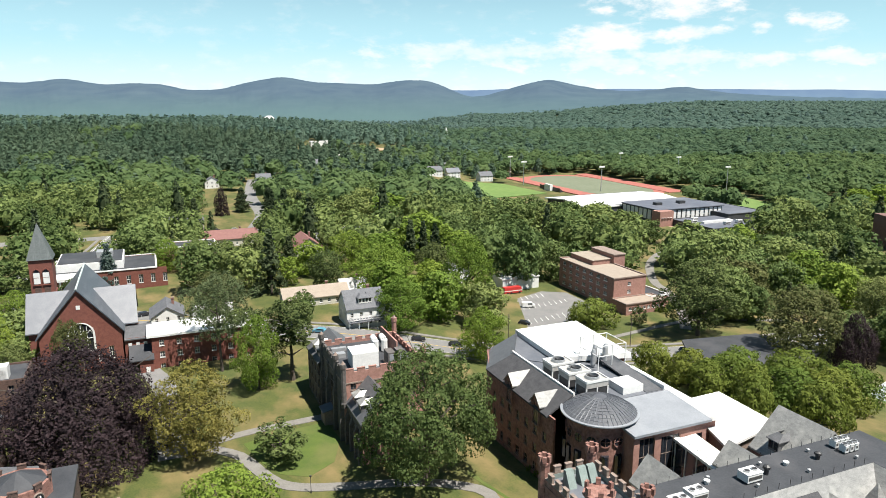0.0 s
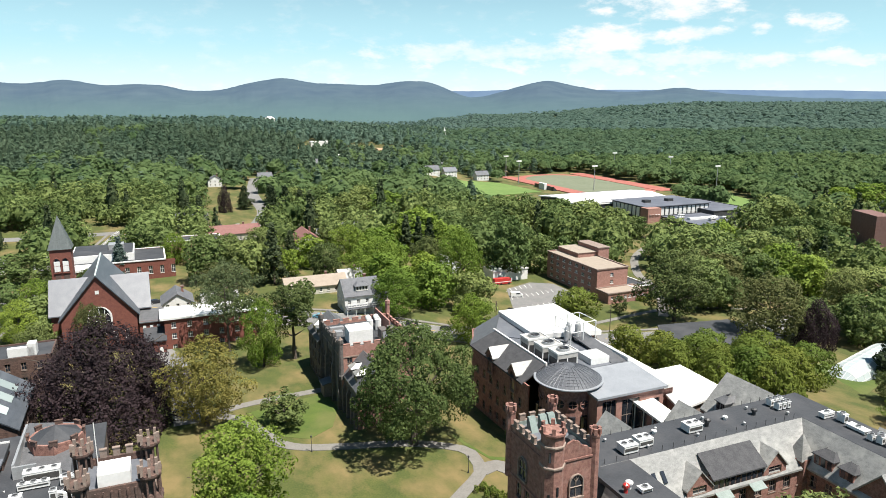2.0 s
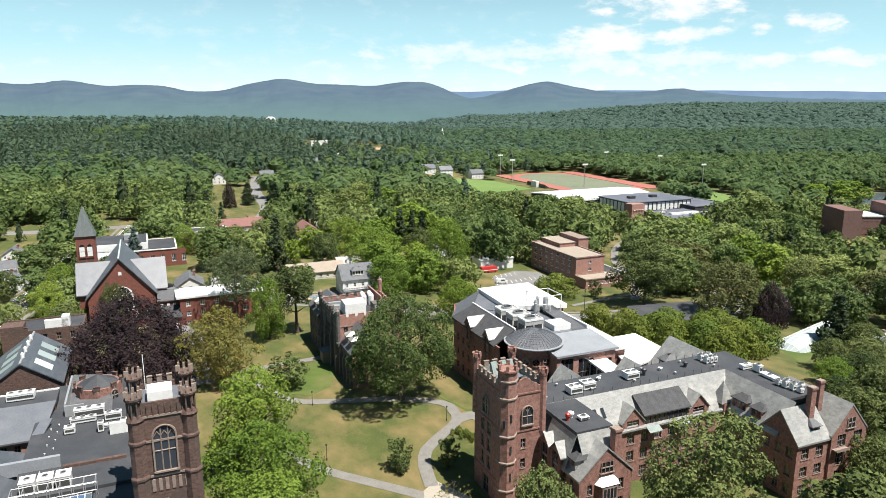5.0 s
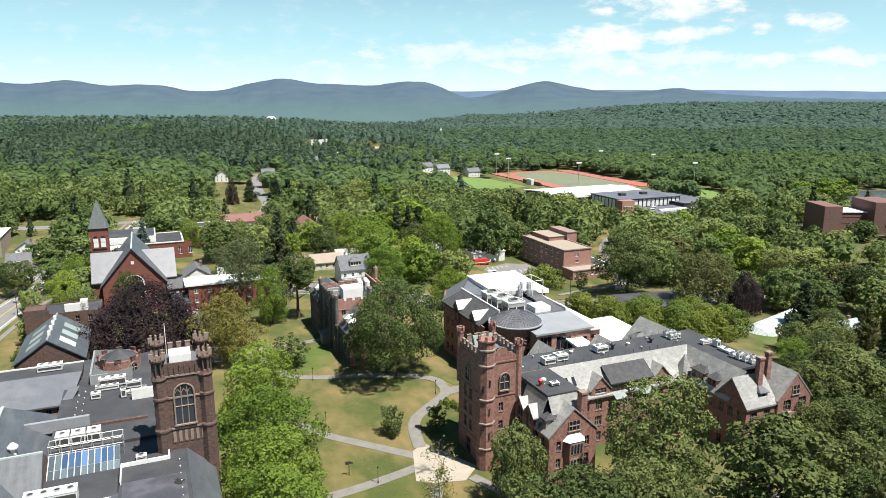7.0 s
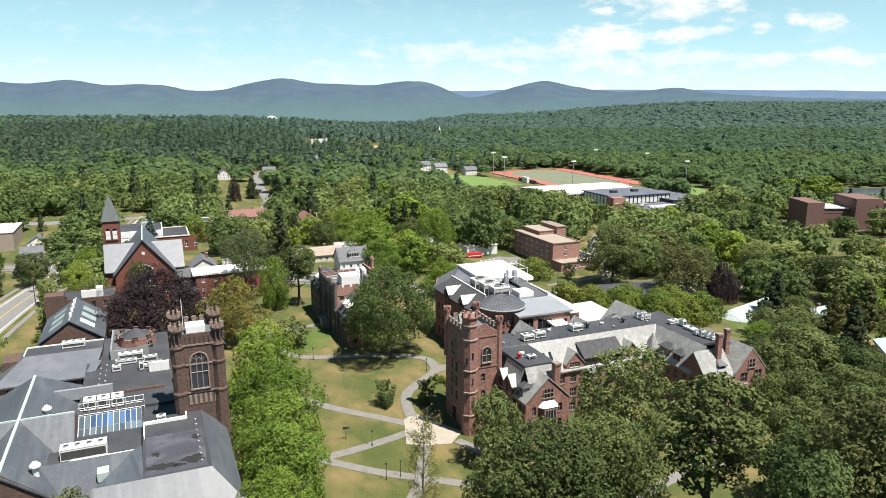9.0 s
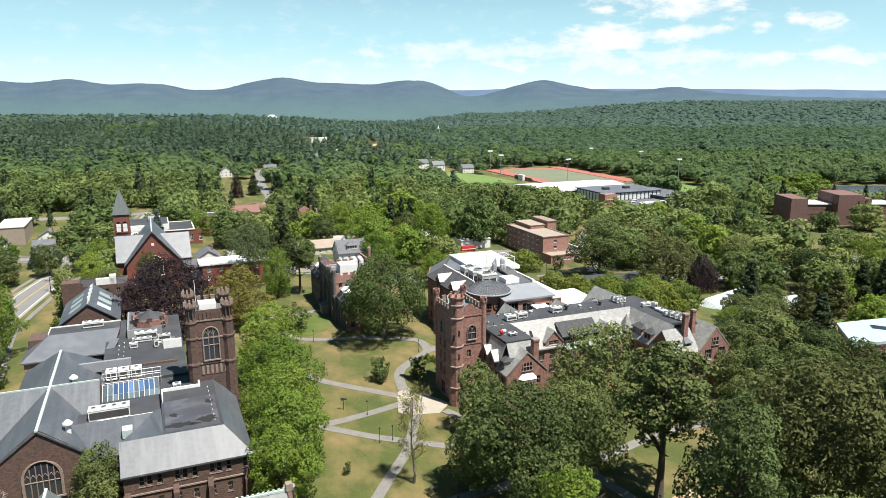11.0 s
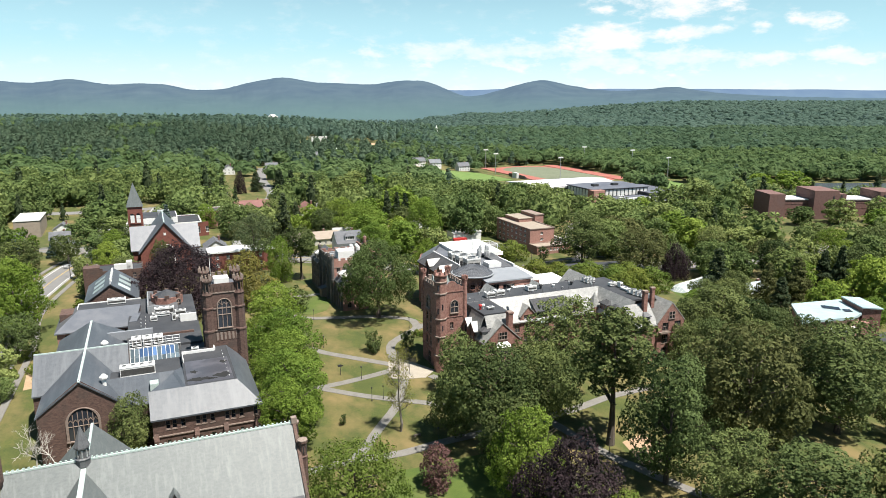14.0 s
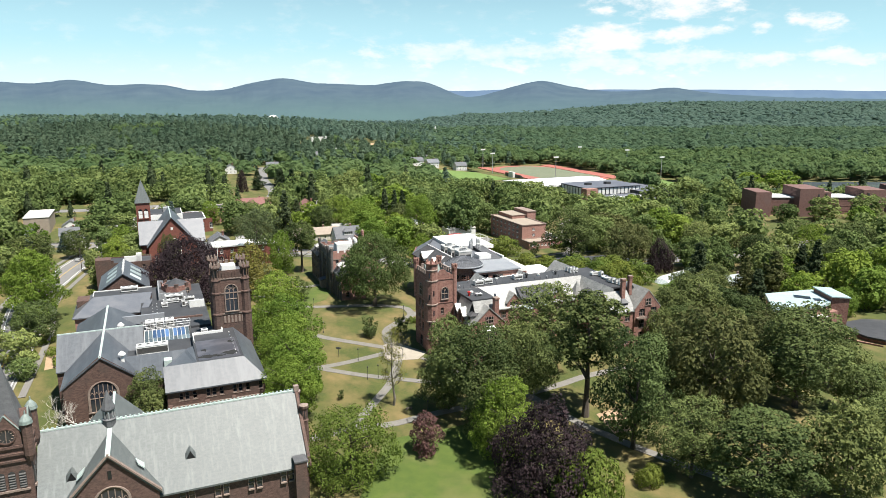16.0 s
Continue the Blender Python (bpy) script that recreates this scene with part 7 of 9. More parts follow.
# gymnasium range
g = thing("sports_hall", 335, 380, "dark sports hall with white panels and a brick corner", "sports hall", z=-11)
four_walls(g, 307, 362, 361, 399, -14, 1.0, [(u, -3.6, 3.0, 3.6) for u in (13, 17.5, 22, 26.5, 31, 35.5, 40, 44.5)], [(u, -3.6, 3.0, 3.4) for u in (5, 10, 15, 20, 25, 30)], mat="membrane", frame_mat="paint", glass_mat="skyglass")
part("roof", Shape().box(306, 363, 360, 400, 0.9, 1.4), "gymroof", g)
for k in range(12):
    part("wall_panel", Shape().box(315.5 + 3.9 * k, 318.2 + 3.9 * k, 360.78, 360.95, -6.0, 0.2), "paint", g)
for k in range(8):
    part("wall_panel", Shape().box(306.78, 306.95, 363.5 + 4.4 * k, 366.6 + 4.4 * k, -6.0, 0.2), "paint", g)
part("corner_tower", Shape().box(303, 314, 354, 362, -14, 1.2), "pinkbrick", g)
for i in range(4):
    part("round_window", Shape().turned(305 + i * 2.3, 353.9, [(0.8, -3.0), (0.8, -2.9)], 10), "paint", g)
for i in range(2):
    part("roof_unit", Shape().box(318 + i * 20, 323 + i * 20, 376, 380, 1.4, 3.2), "darkmetal", g)
flat_block("low_gym", 314, 352, 318, 356, -12, -4.5, "membrane", "gymroof", "low dark gymnasium wing with grey roof", "sports hall", edge="membrane")
for a, b in ((318, 340), (325, 347), (334, 328), (346, 330)):
    roof_unit(a, b, -4.6, 4.0, 2.6, 1.8)
part("white_strip", Shape().box(322, 346, 335, 338, -4.7, -3.4), "white", g)
d = flat_block("field_house", 352, 386, 345, 398, -12, -2.2, "membrane", "gymroof", "big dark field house with shallow grey roof", "sports hall", edge="membrane")
wr_ = thing("white_field_house", 325, 427, "wide sports hall with a bright white roof", "sports hall", z=-12)
part("wall", Shape().box(279, 363, 400.5, 453, -15, -0.8), "membrane", wr_)
part("roof", Shape().slab([(277, 399.8, -1.0), (364.5, 399.8, -1.0), (364.5, 427, 1.2), (277, 427, 1.2)], 0.8).slab([(277, 427, 1.2), (364.5, 427, 1.2), (364.5, 454, -1.0), (277, 454, -1.0)], 0.8), "white", wr_)
part("entrance", Shape().box(310, 330, 346, 354, -13, -8.6), "pinkbrick", g)

# brick halls by the pond
bh = thing("brick_hall", 380, 300, "brown brick modern hall with tall blank towers", "college building", z=-8)


def world_block(parent_name, x0, x1, y0, y1, z0, z1, mat, parent, name, turn=None):
    s = Shape()
    c = [to_plan(x, y) for x, y in ((x0, y0), (x1, y0), (x1, y1), (x0, y1))]
    s.loft([[(p[0], p[1], z) for p in c] for z in (z0, z1)])
    return part(name, s, mat, parent)


for x0, x1, y0, y1, z1, nm in ((232, 243, 366, 390, 9.6, "tower"), (243, 264, 374, 392, 4.4, "wall"), (263, 280, 366, 392, 12.0, "tower"), (280, 288, 371, 392, 9.0, "tower"), (288, 320, 378, 396, 3.8, "wall"), (312, 328, 372, 396, 10.4, "tower"), (340, 352, 376, 400, 11.6, "tower"), (326, 372, 382, 402, 4.4, "wall")):
    world_block("", 13 + x0, 13 + x1, y0, y1, -14, z1, "pondbrick", bh, nm)
    if nm == "wall":
        world_block("", 13 + x0, 13 + x1, y0 - 0.4, y1, z1, z1 + 0.7, "paint", bh, "coping")
    for k in range(3):
        if nm == "wall":
            world_block("", 13 + x0 + 1, 12 + x1, y0 - 0.1, y0 + 0.1, -6 + 3.8 * k, -5.6 + 3.8 * k, "pondbrick", bh, "course")
world_block("", 335, 393, 384, 404, 4.5, 5.3, "slatedark", bh, "roof")
for x in (289.0, 293.5, 297.0, 327.5, 355.5):
    world_block("", x, x + 1.0, 365.7 if x < 292 else 370.7, 372.5, -12, 8.2, "darkmetal", bh, "window_slot")

# modern art building on the right-hand slope
ar = thing("art_building", 190, 60, "modern brick building with pale white roof and brick stair tower", "college building", z=-8)


def wpts(pts, z):
    return [(*to_plan(x, y), z) for x, y in pts]


part("wall", Shape().loft([wpts(((140, 112), (146, 131), (166, 136.6), (164.4, 121), (159.6, 116.6)), z) for z in (-12, 2.0)]), "pinkbrick", ar)
part("roof", Shape().slab(wpts(((139.4, 111.4), (145.6, 131.6), (166.4, 137.2), (164.8, 120.6), (159.6, 116.0)), 2.8), 0.9), "paleroof", ar)
part("roof", Shape().slab(wpts(((150, 111.5), (152, 116), (161, 119.6), (163, 115)), -0.8), 0.5), "white", ar)
part("wall", Shape().loft([wpts(((150.4, 112), (152, 116), (161, 119.2), (162.6, 115)), z) for z in (-12, -1.2)]), "pinkbrick", ar)
part("stair_tower", Shape().loft([wpts(((165.4, 134), (170.6, 132.4), (170.8, 119.4), (165.2, 120.8)), z) for z in (-12, 4.4)]), "brick", ar)
part("tower_roof", Shape().slab(wpts(((165.0, 134.4), (171.0, 132.8), (171.2, 119.0), (164.8, 120.4)), 4.8), 0.4), "paleroof", ar)
part("brick_pier", Shape().loft([wpts(((160.6, 117), (164.4, 118.4), (165, 115.6), (161.2, 114.2)), z) for z in (-12, 0.8)]), "brick", ar)
for i in range(6):
    c = wpts(((152 + i * 1.7, 112.3 + i * 0.5),), 0)[0]
    part("window", Shape().box(c[0] - 0.45, c[0] + 0.45, c[1] - 0.3, c[1] + 0.05, -4.4, -2.2), "glass", ar)
part("skylight", Shape().slab(wpts(((154, 126), (159, 123.4), (160, 126.4), (155, 129)), 3.1), 0.3), "glass", ar)
part("skylight", Shape().slab(wpts(((159.5, 121.8), (162, 121.2), (162.4, 123.8), (160, 124.4)), 3.1), 0.3), "glass", ar)
au = thing("auditorium", 205, 40, "low round-ended hall with grey roof and brick base", "college building", z=-9)
fan = [(168, 122), (172, 108), (176, 104.5), (190, 98), (205, 98), (205, 124), (182, 128)]
part("wall", Shape().loft([wpts(fan, z) for z in (-14, -6.6)]), "brick", au)
part("roof", Shape().slab(wpts([(x - 0.5, y - 0.5) for x, y in fan], -6.0), 0.7), "membrane", au)
part("low_wall", Shape().loft([wpts(((163, 113), (172, 104), (174, 102), (164, 110)), z) for z in (-13, -7.4)]), "pinkbrick", au)

# single-storey hall with dark roof, near the road
fl = thing("low_hall", 170, 150, "single-storey hall with a broad dark flat roof", "college building", z=-7)
part("wall", Shape().loft([wpts(((76, 194), (103, 193), (116, 205), (104, 220), (80, 214)), z) for z in (-10, -3.6)]), "pinkbrick", fl)
part("roof", Shape().slab(wpts(((74, 192.6), (104, 191.6), (118, 205), (105, 222), (78, 215.6)), -3.0), 0.6), "membrane", fl)
part("roof_hatch", Shape().loft([wpts(((110, 206), (114, 206), (114, 209), (110, 209)), z) for z in (-3.0, -1.6)]), "paint", fl)

lh = thing("garden_building", 152, 72, "low brown building with a pale gravel roof behind the hall", "college building", z=-6)
part("wall", Shape().loft([wpts(((112, 125), (126, 131), (128, 118), (113, 114.6)), z) for z in (-12, -3.4)]), "brownstone", lh)
part("roof", Shape().slab(wpts(((111.4, 125.6), (126.4, 131.8), (128.6, 117.6), (112.4, 113.8)), -3.0), 0.4), "kerb", lh)

# glasshouse
gh = thing("greenhouse", 178, 130, "white-framed glass greenhouse with a rounded end", "greenhouse", z=-5)
gx, gy = 119.5, 173.5
gz0 = -7.5


def arch(cx, cy, r, h, n=9):
    d = Vector((0.78, 0.62, 0)).normalized()
    s_ = Vector((-d.y, d.x, 0))
    return [tuple(Vector((*to_plan(*(Vector((cx, cy, 0)) + s_ * r * math.cos(math.pi * i / n)).to_2d()), gz0 + h * math.sin(math.pi * i / n) ** 0.7))) for i in range(n + 1)]


dirv = Vector((0.78, 0.62)).normalized()
ribs = [(-2.5, 2.5), (0, 4.6), (3, 5.4)] + [(3 + 3.5 * i, 5.4) for i in range(1, 9)]
skin, frm = Shape(), Shape()
prev = None
for dist, r in ribs:
    cur = arch(gx + dirv.x * dist, gy + dirv.y * dist, r, r * 1.05)
    if prev:
        for i in range(len(cur) - 1):
            skin.poly(prev[i], prev[i + 1], cur[i + 1], cur[i])
    for p, q in zip(cur, cur[1:]):
        frm.tube(p, q, 0.1, sides=4)
    if prev:
        for p, q in zip(prev, cur):
            frm.tube(p, q, 0.08, sides=4)
    prev = cur
part("glazing", skin, "greenglass", gh)
part("frame", frm, "paint", gh)
for i, (x, y, w, d_) in enumerate(((156, 184, 5, 11),)):
    aa, bb = to_plan(x, y)
    house(aa, bb, d_, w, 2.4, 4.6, "paint", "greenglass", "a", "white glazed greenhouse range with pitched roof", rows_=1, name="greenhouse")

# town buildings
def flat_at(name, a, b, w, d, h, wall, roof, label, category="building", **kw):
    z = ground_z(*to_world(a, b))
    return flat_block(name, a - w / 2, a + w / 2, b - d / 2, b + d / 2, z, z + h, wall, roof, label, category, **kw)


tb = flat_block("town_hall", -38, 0, 296, 322, 0, 7.4, "brickch", "membrane", "low brick civic building with white fascia and columned porch", "civic building",
                front=row(14, 4.5, 7, 1.5, 1.6, 3.4), edge="white")
part("fascia", Shape().box(-36, -12, 300, 322, 7.3, 10.4), "white", tb)
part("upper_roof", Shape().box(-35.5, -12.5, 300.5, 321.5, 10.3, 10.6), "membrane", tb)
part("roof_unit", Shape().box(-22, -16, 308, 314, 10.5, 12.8), "metal", tb)
part("porch_roof", Shape().box(-39, -26, 289, 297, 6.2, 7.2), "paint", tb)
for u in (-38, -34, -30.5, -27):
    part("column", Shape().tube((u, 289.8, -1), (u, 289.8, 6.3), 0.4, sides=10), "paint", tb)
flat_at("apartment_block", 14, 332, 24, 12, 9.5, "pinkbrick", "membrane", "brick apartment block with pale flat roof edge", "apartment building")
flat_at("white_building", -95, 384, 14, 32, 10, "tanroof", "white", "tan shop building with a bright white roof", "shop")
house(36, 366, 27, 10, 4.5, 8, "cream", "redroof", "a", "long low building under a faded red roof", rows_=1)
house(67, 328, 12, 19, 5.5, 9.5, "cream", "redroof", "b", "cream house under a faded red hipped roof")
house(53, 247, 24, 9, 3.6, 6.4, "cream", "tanroof", "a", "long low cream building with a pale roof", rows_=1)
house(68, 249, 10, 9, 4.0, 7.4, "cream", "slate", "a", "grey-roofed end of the long cream building", rows_=1)
wh = house(63, 219.5, 13, 11, 7.0, 11.6, "paint", "shadowed", "a", "white two-storey house with dark roof and porch", porch=True)
wz = ORIGIN[wh.name][2]
dormer(wh, 63, 214.9, 4.4, wz + 8.0, wz + 9.8, 3.2, "f", "shadowed", "paint")
part("balcony_rail", Shape().box(57, 69, 211.8, 211.95, wz + 3.9, wz + 4.1).box(57, 69, 211.8, 211.95, wz + 3.2, wz + 3.35), "paint", wh)
for k in range(13):
    part("baluster", Shape().box(57 + k, 57.1 + k, 211.8, 211.9, wz + 3.2, wz + 4.0), "paint", wh)
part("side_wing", Shape().box(69.5, 74.5, 215.5, 223.5, wz - 2, wz + 4.6), "paint", wh)
part("side_roof", Shape().slab([(69.4, 214.9, wz + 4.5), (75, 214.9, wz + 4.5), (75, 219.5, wz + 6.6), (69.4, 219.5, wz + 6.6)], 0.2).slab([(69.4, 219.5, wz + 6.6), (75, 219.5, wz + 6.6), (75, 224.1, wz + 4.5), (69.4, 224.1, wz + 4.5)], 0.2), "shadowed", wh)
house(2, 238, 10, 12, 5.5, 8.6, "paint", "shadowed", "b", "white clapboard house with a grey roof")
house(16, 233, 12, 9, 4.5, 7.6, "paint", "slate", "a", "white clapboard house with a grey roof")
house(22, 303, 9, 9, 6.0, 8.6, "paint", "tanroof", "a", "white house with a pale roof among trees")
house(118, 268, 12, 10, 5.4, 8.8, "paint", "slate", "b", "white house with a steep pale gable")
house(105, 352, 12, 9, 4.0, 7.0, "paint", "membranelight", "a", "white bungalow with a pale metal roof", rows_=1)
house(153, 352, 9, 9, 5.0, 8.6, "paint", "shadowed", "b", "white gabled house beside the ball field")
house(89, 598, 12, 10, 5.6, 9.2, "paint", "shadowed", "a", "white two-storey house on the hill street")
house(47, 593, 11, 9, 5.6, 9.2, "paint", "shadowed", "b", "white two-storey house on the hill street")
house(17, 420, 20, 10, 4.5, 7.6, "cream", "shadowed", "a", "long low house with a brown-grey roof by the cross street", rows_=1)
house(-75, 360, 10, 9, 5.6, 8.8, "paint", "shadowed", "b", "white house with a dark roof beside the shop")
house(80, 345, 8, 7, 4.0, 6.4, "cream", "slate", "a", "small cream outbuilding with a grey roof", rows_=1)
house(62, 370, 6, 5, 3.0, 5.0, "paint", "slate", "a", "small white shed with a grey roof", rows_=1)
house(-66, 282, 10, 9, 4.4, 7.4, "paint", "membranelight", "b", "white bungalow beside the street", rows_=1)
house(-72, 315, 10, 9, 5.0, 8.2, "paint", "shadowed", "a", "white house with a grey roof beside the street")
house(-50, 340, 10, 8, 4.6, 8.0, "paint", "slate", "b", "white house with a grey roof")
house(-98, 340, 10, 8, 4.4, 7.4, "paint", "shadowed", "a", "white house with a dark roof beside the car park")
for i, (a, b, rf) in enumerate(((262, 640, "shadowed"), (285, 648, "membranelight"), (318, 640, "shadowed"), (352, 700, "slate"), (395, 720, "redroof"), (430, 718, "shadowed"), (150, 690, "shadowed"), (200, 770, "white"), (305, 700, "shadowed"), (175, 600, "paint"))):
    house(a, b, 14, 10, 6, 9.5, "paint", rf, "a", "white house at the edge of the far woods")
flat_at("white_warehouse", 209, 903, 26, 12, 7, "paint", "white", "long white building in a far clearing", "building")
wa, wb = to_plan(-318, 1292)
wh = thing("white_hall", wa, wb, "white hall on the wooded ridge under the hills", "building", z=16)
part("wall", Shape().box(wa - 8, wa + 8, wb - 6, wb + 6, 12, 33), "paint", wh)
part("roof", Shape().loft([[(wa - k, wb - q, z), (wa + k, wb - q, z), (wa + k, wb + q, z), (wa - k, wb + q, z)] for z, k, q in ((33, 8.6, 6.6), (34, 8.4, 6.4), (38, 4.5, 0.3), (38.2, 4.4, 0.2))]), "paint", wh)
st = thing("church_steeple", 523, 1217, "small white steeple rising from distant trees", "steeple", z=-10)
part("tower", Shape().box(521, 525, 1215, 1219, -12, 8), "paint", st)
part("spire", Shape().turned(523, 1217, [(2.8, 8), (0.1, 17)], 4, math.pi / 4), "paint", st)

# garage with a red fire engine before it
gs = flat_at("filling_station", 146, 262, 18, 10, 5, "paint", "white", "white garage with a wide flat canopy", "garage")
tr = thing("fire_engine", 139, 252, "red fire engine parked at the car park edge", "fire engine", z=lot_z)
part("body", Shape().box(134.8, 141, 250.8, 253.2, lot_z + 0.5, lot_z + 3.0), "red", tr)
part("cab", Shape().loft([[(141, 250.8, z), (143.2 - k, 250.8, z), (143.2 - k, 253.2, z), (141, 253.2, z)] for z, k in ((lot_z + 0.5, 0.0), (lot_z + 1.7, 0.0), (lot_z + 2.9, 0.5))]), "red", tr)
part("windscreen", Shape().box(142.3, 142.95, 251, 253, lot_z + 1.8, lot_z + 2.6), "glass", tr)
part("white_band", Shape().box(134.7, 143.3, 250.74, 253.26, lot_z + 1.3, lot_z + 1.6), "paint", tr)
for u in (136.2, 138.0, 142.0):
    for v in (250.9, 253.1):
        part("wheel", Shape().tube((u, v - 0.15, lot_z + 0.5), (u, v + 0.15, lot_z + 0.5), 0.5, sides=12), "rubber", tr)


def car(x, y, heading, paint, label, van=False, z=None):
    """A car: body with bonnet and cabin, windows, wheels with rims."""
    z = ground_z(x, y) + 0.15 if z is None else z
    t = new("van" if van else "car")
    t.matrix_world = pose(x, y, z, 0, 0, heading)
    ORIGIN[t.name] = (0, 0, 0)
    tagged(t, label, "van" if van else "car", "parked cars")
    l, w, h = (5.2, 1.95, 2.1) if van else (4.5, 1.8, 1.45)
    side = [(-l / 2, 0.35), (-l / 2, 0.85), (-l / 2 + 0.1, h * 0.62), (-l * 0.36, h), (l * 0.12, h), (l * 0.27, h * 0.66), (l / 2 - 0.1, h * 0.58), (l / 2, 0.55), (l / 2, 0.35)]
    if van:
        side = [(-l / 2, 0.35), (-l / 2, h * 0.97), (-l / 2 + 0.2, h), (l * 0.25, h), (l * 0.38, h * 0.6), (l / 2, h * 0.5), (l / 2, 0.35)]
    body = part("body", Shape().loft([[(u, k, v) for u, v in side] for k in (-w / 2, w / 2)]), paint, t)
    if van:
        part("window", Shape().box(-l * 0.1, l * 0.26, -w / 2 - 0.01, w / 2 + 0.01, h * 0.62, h * 0.9), "glass", t)
    else:
        part("window", Shape().loft([[(u, k, v) for u, v in ((-l * 0.36, h * 0.68), (-l * 0.31, h * 0.95), (l * 0.1, h * 0.95), (l * 0.22, h * 0.68))] for k in (-w / 2 - 0.01, w / 2 + 0.01)]), "glass", t)
        part("windscreen", Shape().slab([(l * 0.13, -w / 2 + 0.1, h * 0.97), (l * 0.262, -w / 2 + 0.1, h * 0.69), (l * 0.262, w / 2 - 0.1, h * 0.69), (l * 0.13, w / 2 - 0.1, h * 0.97)], 0.03), "glass", t)
    for u in (-l * 0.31, l * 0.31):
        for k in (-1, 1):
            wh = part("wheel", Shape().tube((u, k * (w / 2 - 0.12), 0.33), (u, k * (w / 2 + 0.02), 0.33), 0.33, sides=14), "rubber", t)
            part("rim", Shape().tube((u, k * (w / 2 + 0.01), 0.33), (u, k * (w / 2 + 0.03), 0.33), 0.2, sides=10), "metal", wh)
    for k in (-1, 1):
        part("headlight", Shape().box(l / 2 - 0.06, l / 2 + 0.01, k * w * 0.33 - 0.15, k * w * 0.33 + 0.15, 0.6, 0.75), "paint", t)
    return t


lx, ly = to_world(135.5, 232)
car(lx, ly, 5, "paint", "white van parked in the car park", True, lot_z)
lx, ly = to_world(123.5, 214)
car(lx, ly, -20, "carpaint", "dark estate car parked in the car park", False, lot_z)
for x, y, hd, p, lb in ((-40, 214, 170, "carblue", "light blue car driving on the street"), (-8, 213.5, 5, "carpaint", "dark car on the street beside the trees"), (4, 213, 3, "carpaint", "dark car on the street beside the trees"), (-118, 388, 15, "carsilver", "silver car on the cross street"), (-128, 386, 15, "carpaint", "dark car on the cross street"),
                       (-151, 197, 85, "carsilver", "silver car on the side street"), (80, 216.6, 8, "carpaint", "dark car on the street"), (95, 219.8, 15, "carpaint", "dark car on the street"), (-90, 223, 170, "carpaint", "dark car on the street behind the church"), (-60, 218, 170, "carsilver", "silver car on the street behind the church"),
                       (-222, 282, 60, "carsilver", "silver car beside the white-roofed shop"), (-215, 276, 60, "carpaint", "dark car beside the white-roofed shop"), (-104, 232, 40, "carpaint", "dark car beside the white houses")):
    car(x, y, hd, p, lb)


def lamp_post(x, y, h=3.9):
    z = ground_z(x, y)
    t = new("street_lamp")
    t.matrix_world = pose(x, y, z)
    ORIGIN[t.name] = (0, 0, 0)
    tagged(t, "slim black path lamp on a straight post", "lamp", "path lamps")
    part("post", Shape().turned(0, 0, [(0.14, 0), (0.14, 0.5), (0.06, 0.7), (0.05, h - 0.5)], 8), "darkmetal", t)
    part("head", Shape().turned(0, 0, [(0.1, h - 0.5), (0.2, h - 0.4), (0.22, h - 0.1), (0.05, h)], 8), "darkmetal", t)


for x, y in ((-25.5, 121.2), (-17.5, 94.2), (-3.0, 69.6), (8.1, 112.7), (1.3, 55.6), (18.4, 33.7), (-5.3, 20.8), (4.1, 56.8), (55.9, 28.9), (29, 41)):
    lamp_post(x, y)
sg = thing("signpost", *to_plan(-9.2, 72.6), "dark finger signpost standing on the lawn", "signpost", z=0)
sa, sb = to_plan(-9.2, 72.6)
part("post", Shape().tube((sa, sb, 0), (sa, sb, 3.1), 0.08, sides=6), "darkmetal", sg)
part("board", Shape().box(sa - 0.7, sa + 0.8, sb - 0.05, sb + 0.05, 2.5, 2.9).box(sa - 0.8, sa + 0.3, sb - 0.05, sb + 0.05, 2.95, 3.15), "darkmetal", sg)
ba, bb = to_plan(13.6, 36.8)
bn = thing("bench", ba, bb, "pale stone bench on the lawn beside the path", "bench", z=0)
part("seat", Shape().box(ba - 0.8, ba + 0.8, bb - 0.25, bb + 0.25, 0.42, 0.52), "stone", bn)
for k in (-0.6, 0.6):
    part("leg", Shape().box(ba + k - 0.12, ba + k + 0.12, bb - 0.2, bb + 0.2, 0, 0.42), "stone", bn)


def utility_pole(x, y, h, mat="bark", label="weathered wooden utility pole by the street", arms=2):
    z = ground_z(x, y)
    t = new("utility_pole")
    t.matrix_world = pose(x, y, z, 0, 0, 8)
    ORIGIN[t.name] = (0, 0, 0)
    tagged(t, label, "pole", "utility poles")
    part("pole", Shape().tube((0, 0, -0.5), (0, 0, h), 0.16, 0.1, 8), mat, t)
    for i in range(arms):
        part("crossarm", Shape().box(-0.08, 0.08, -1.2, 1.2, h - 0.7 - i * 0.9, h - 0.55 - i * 0.9), mat, t)


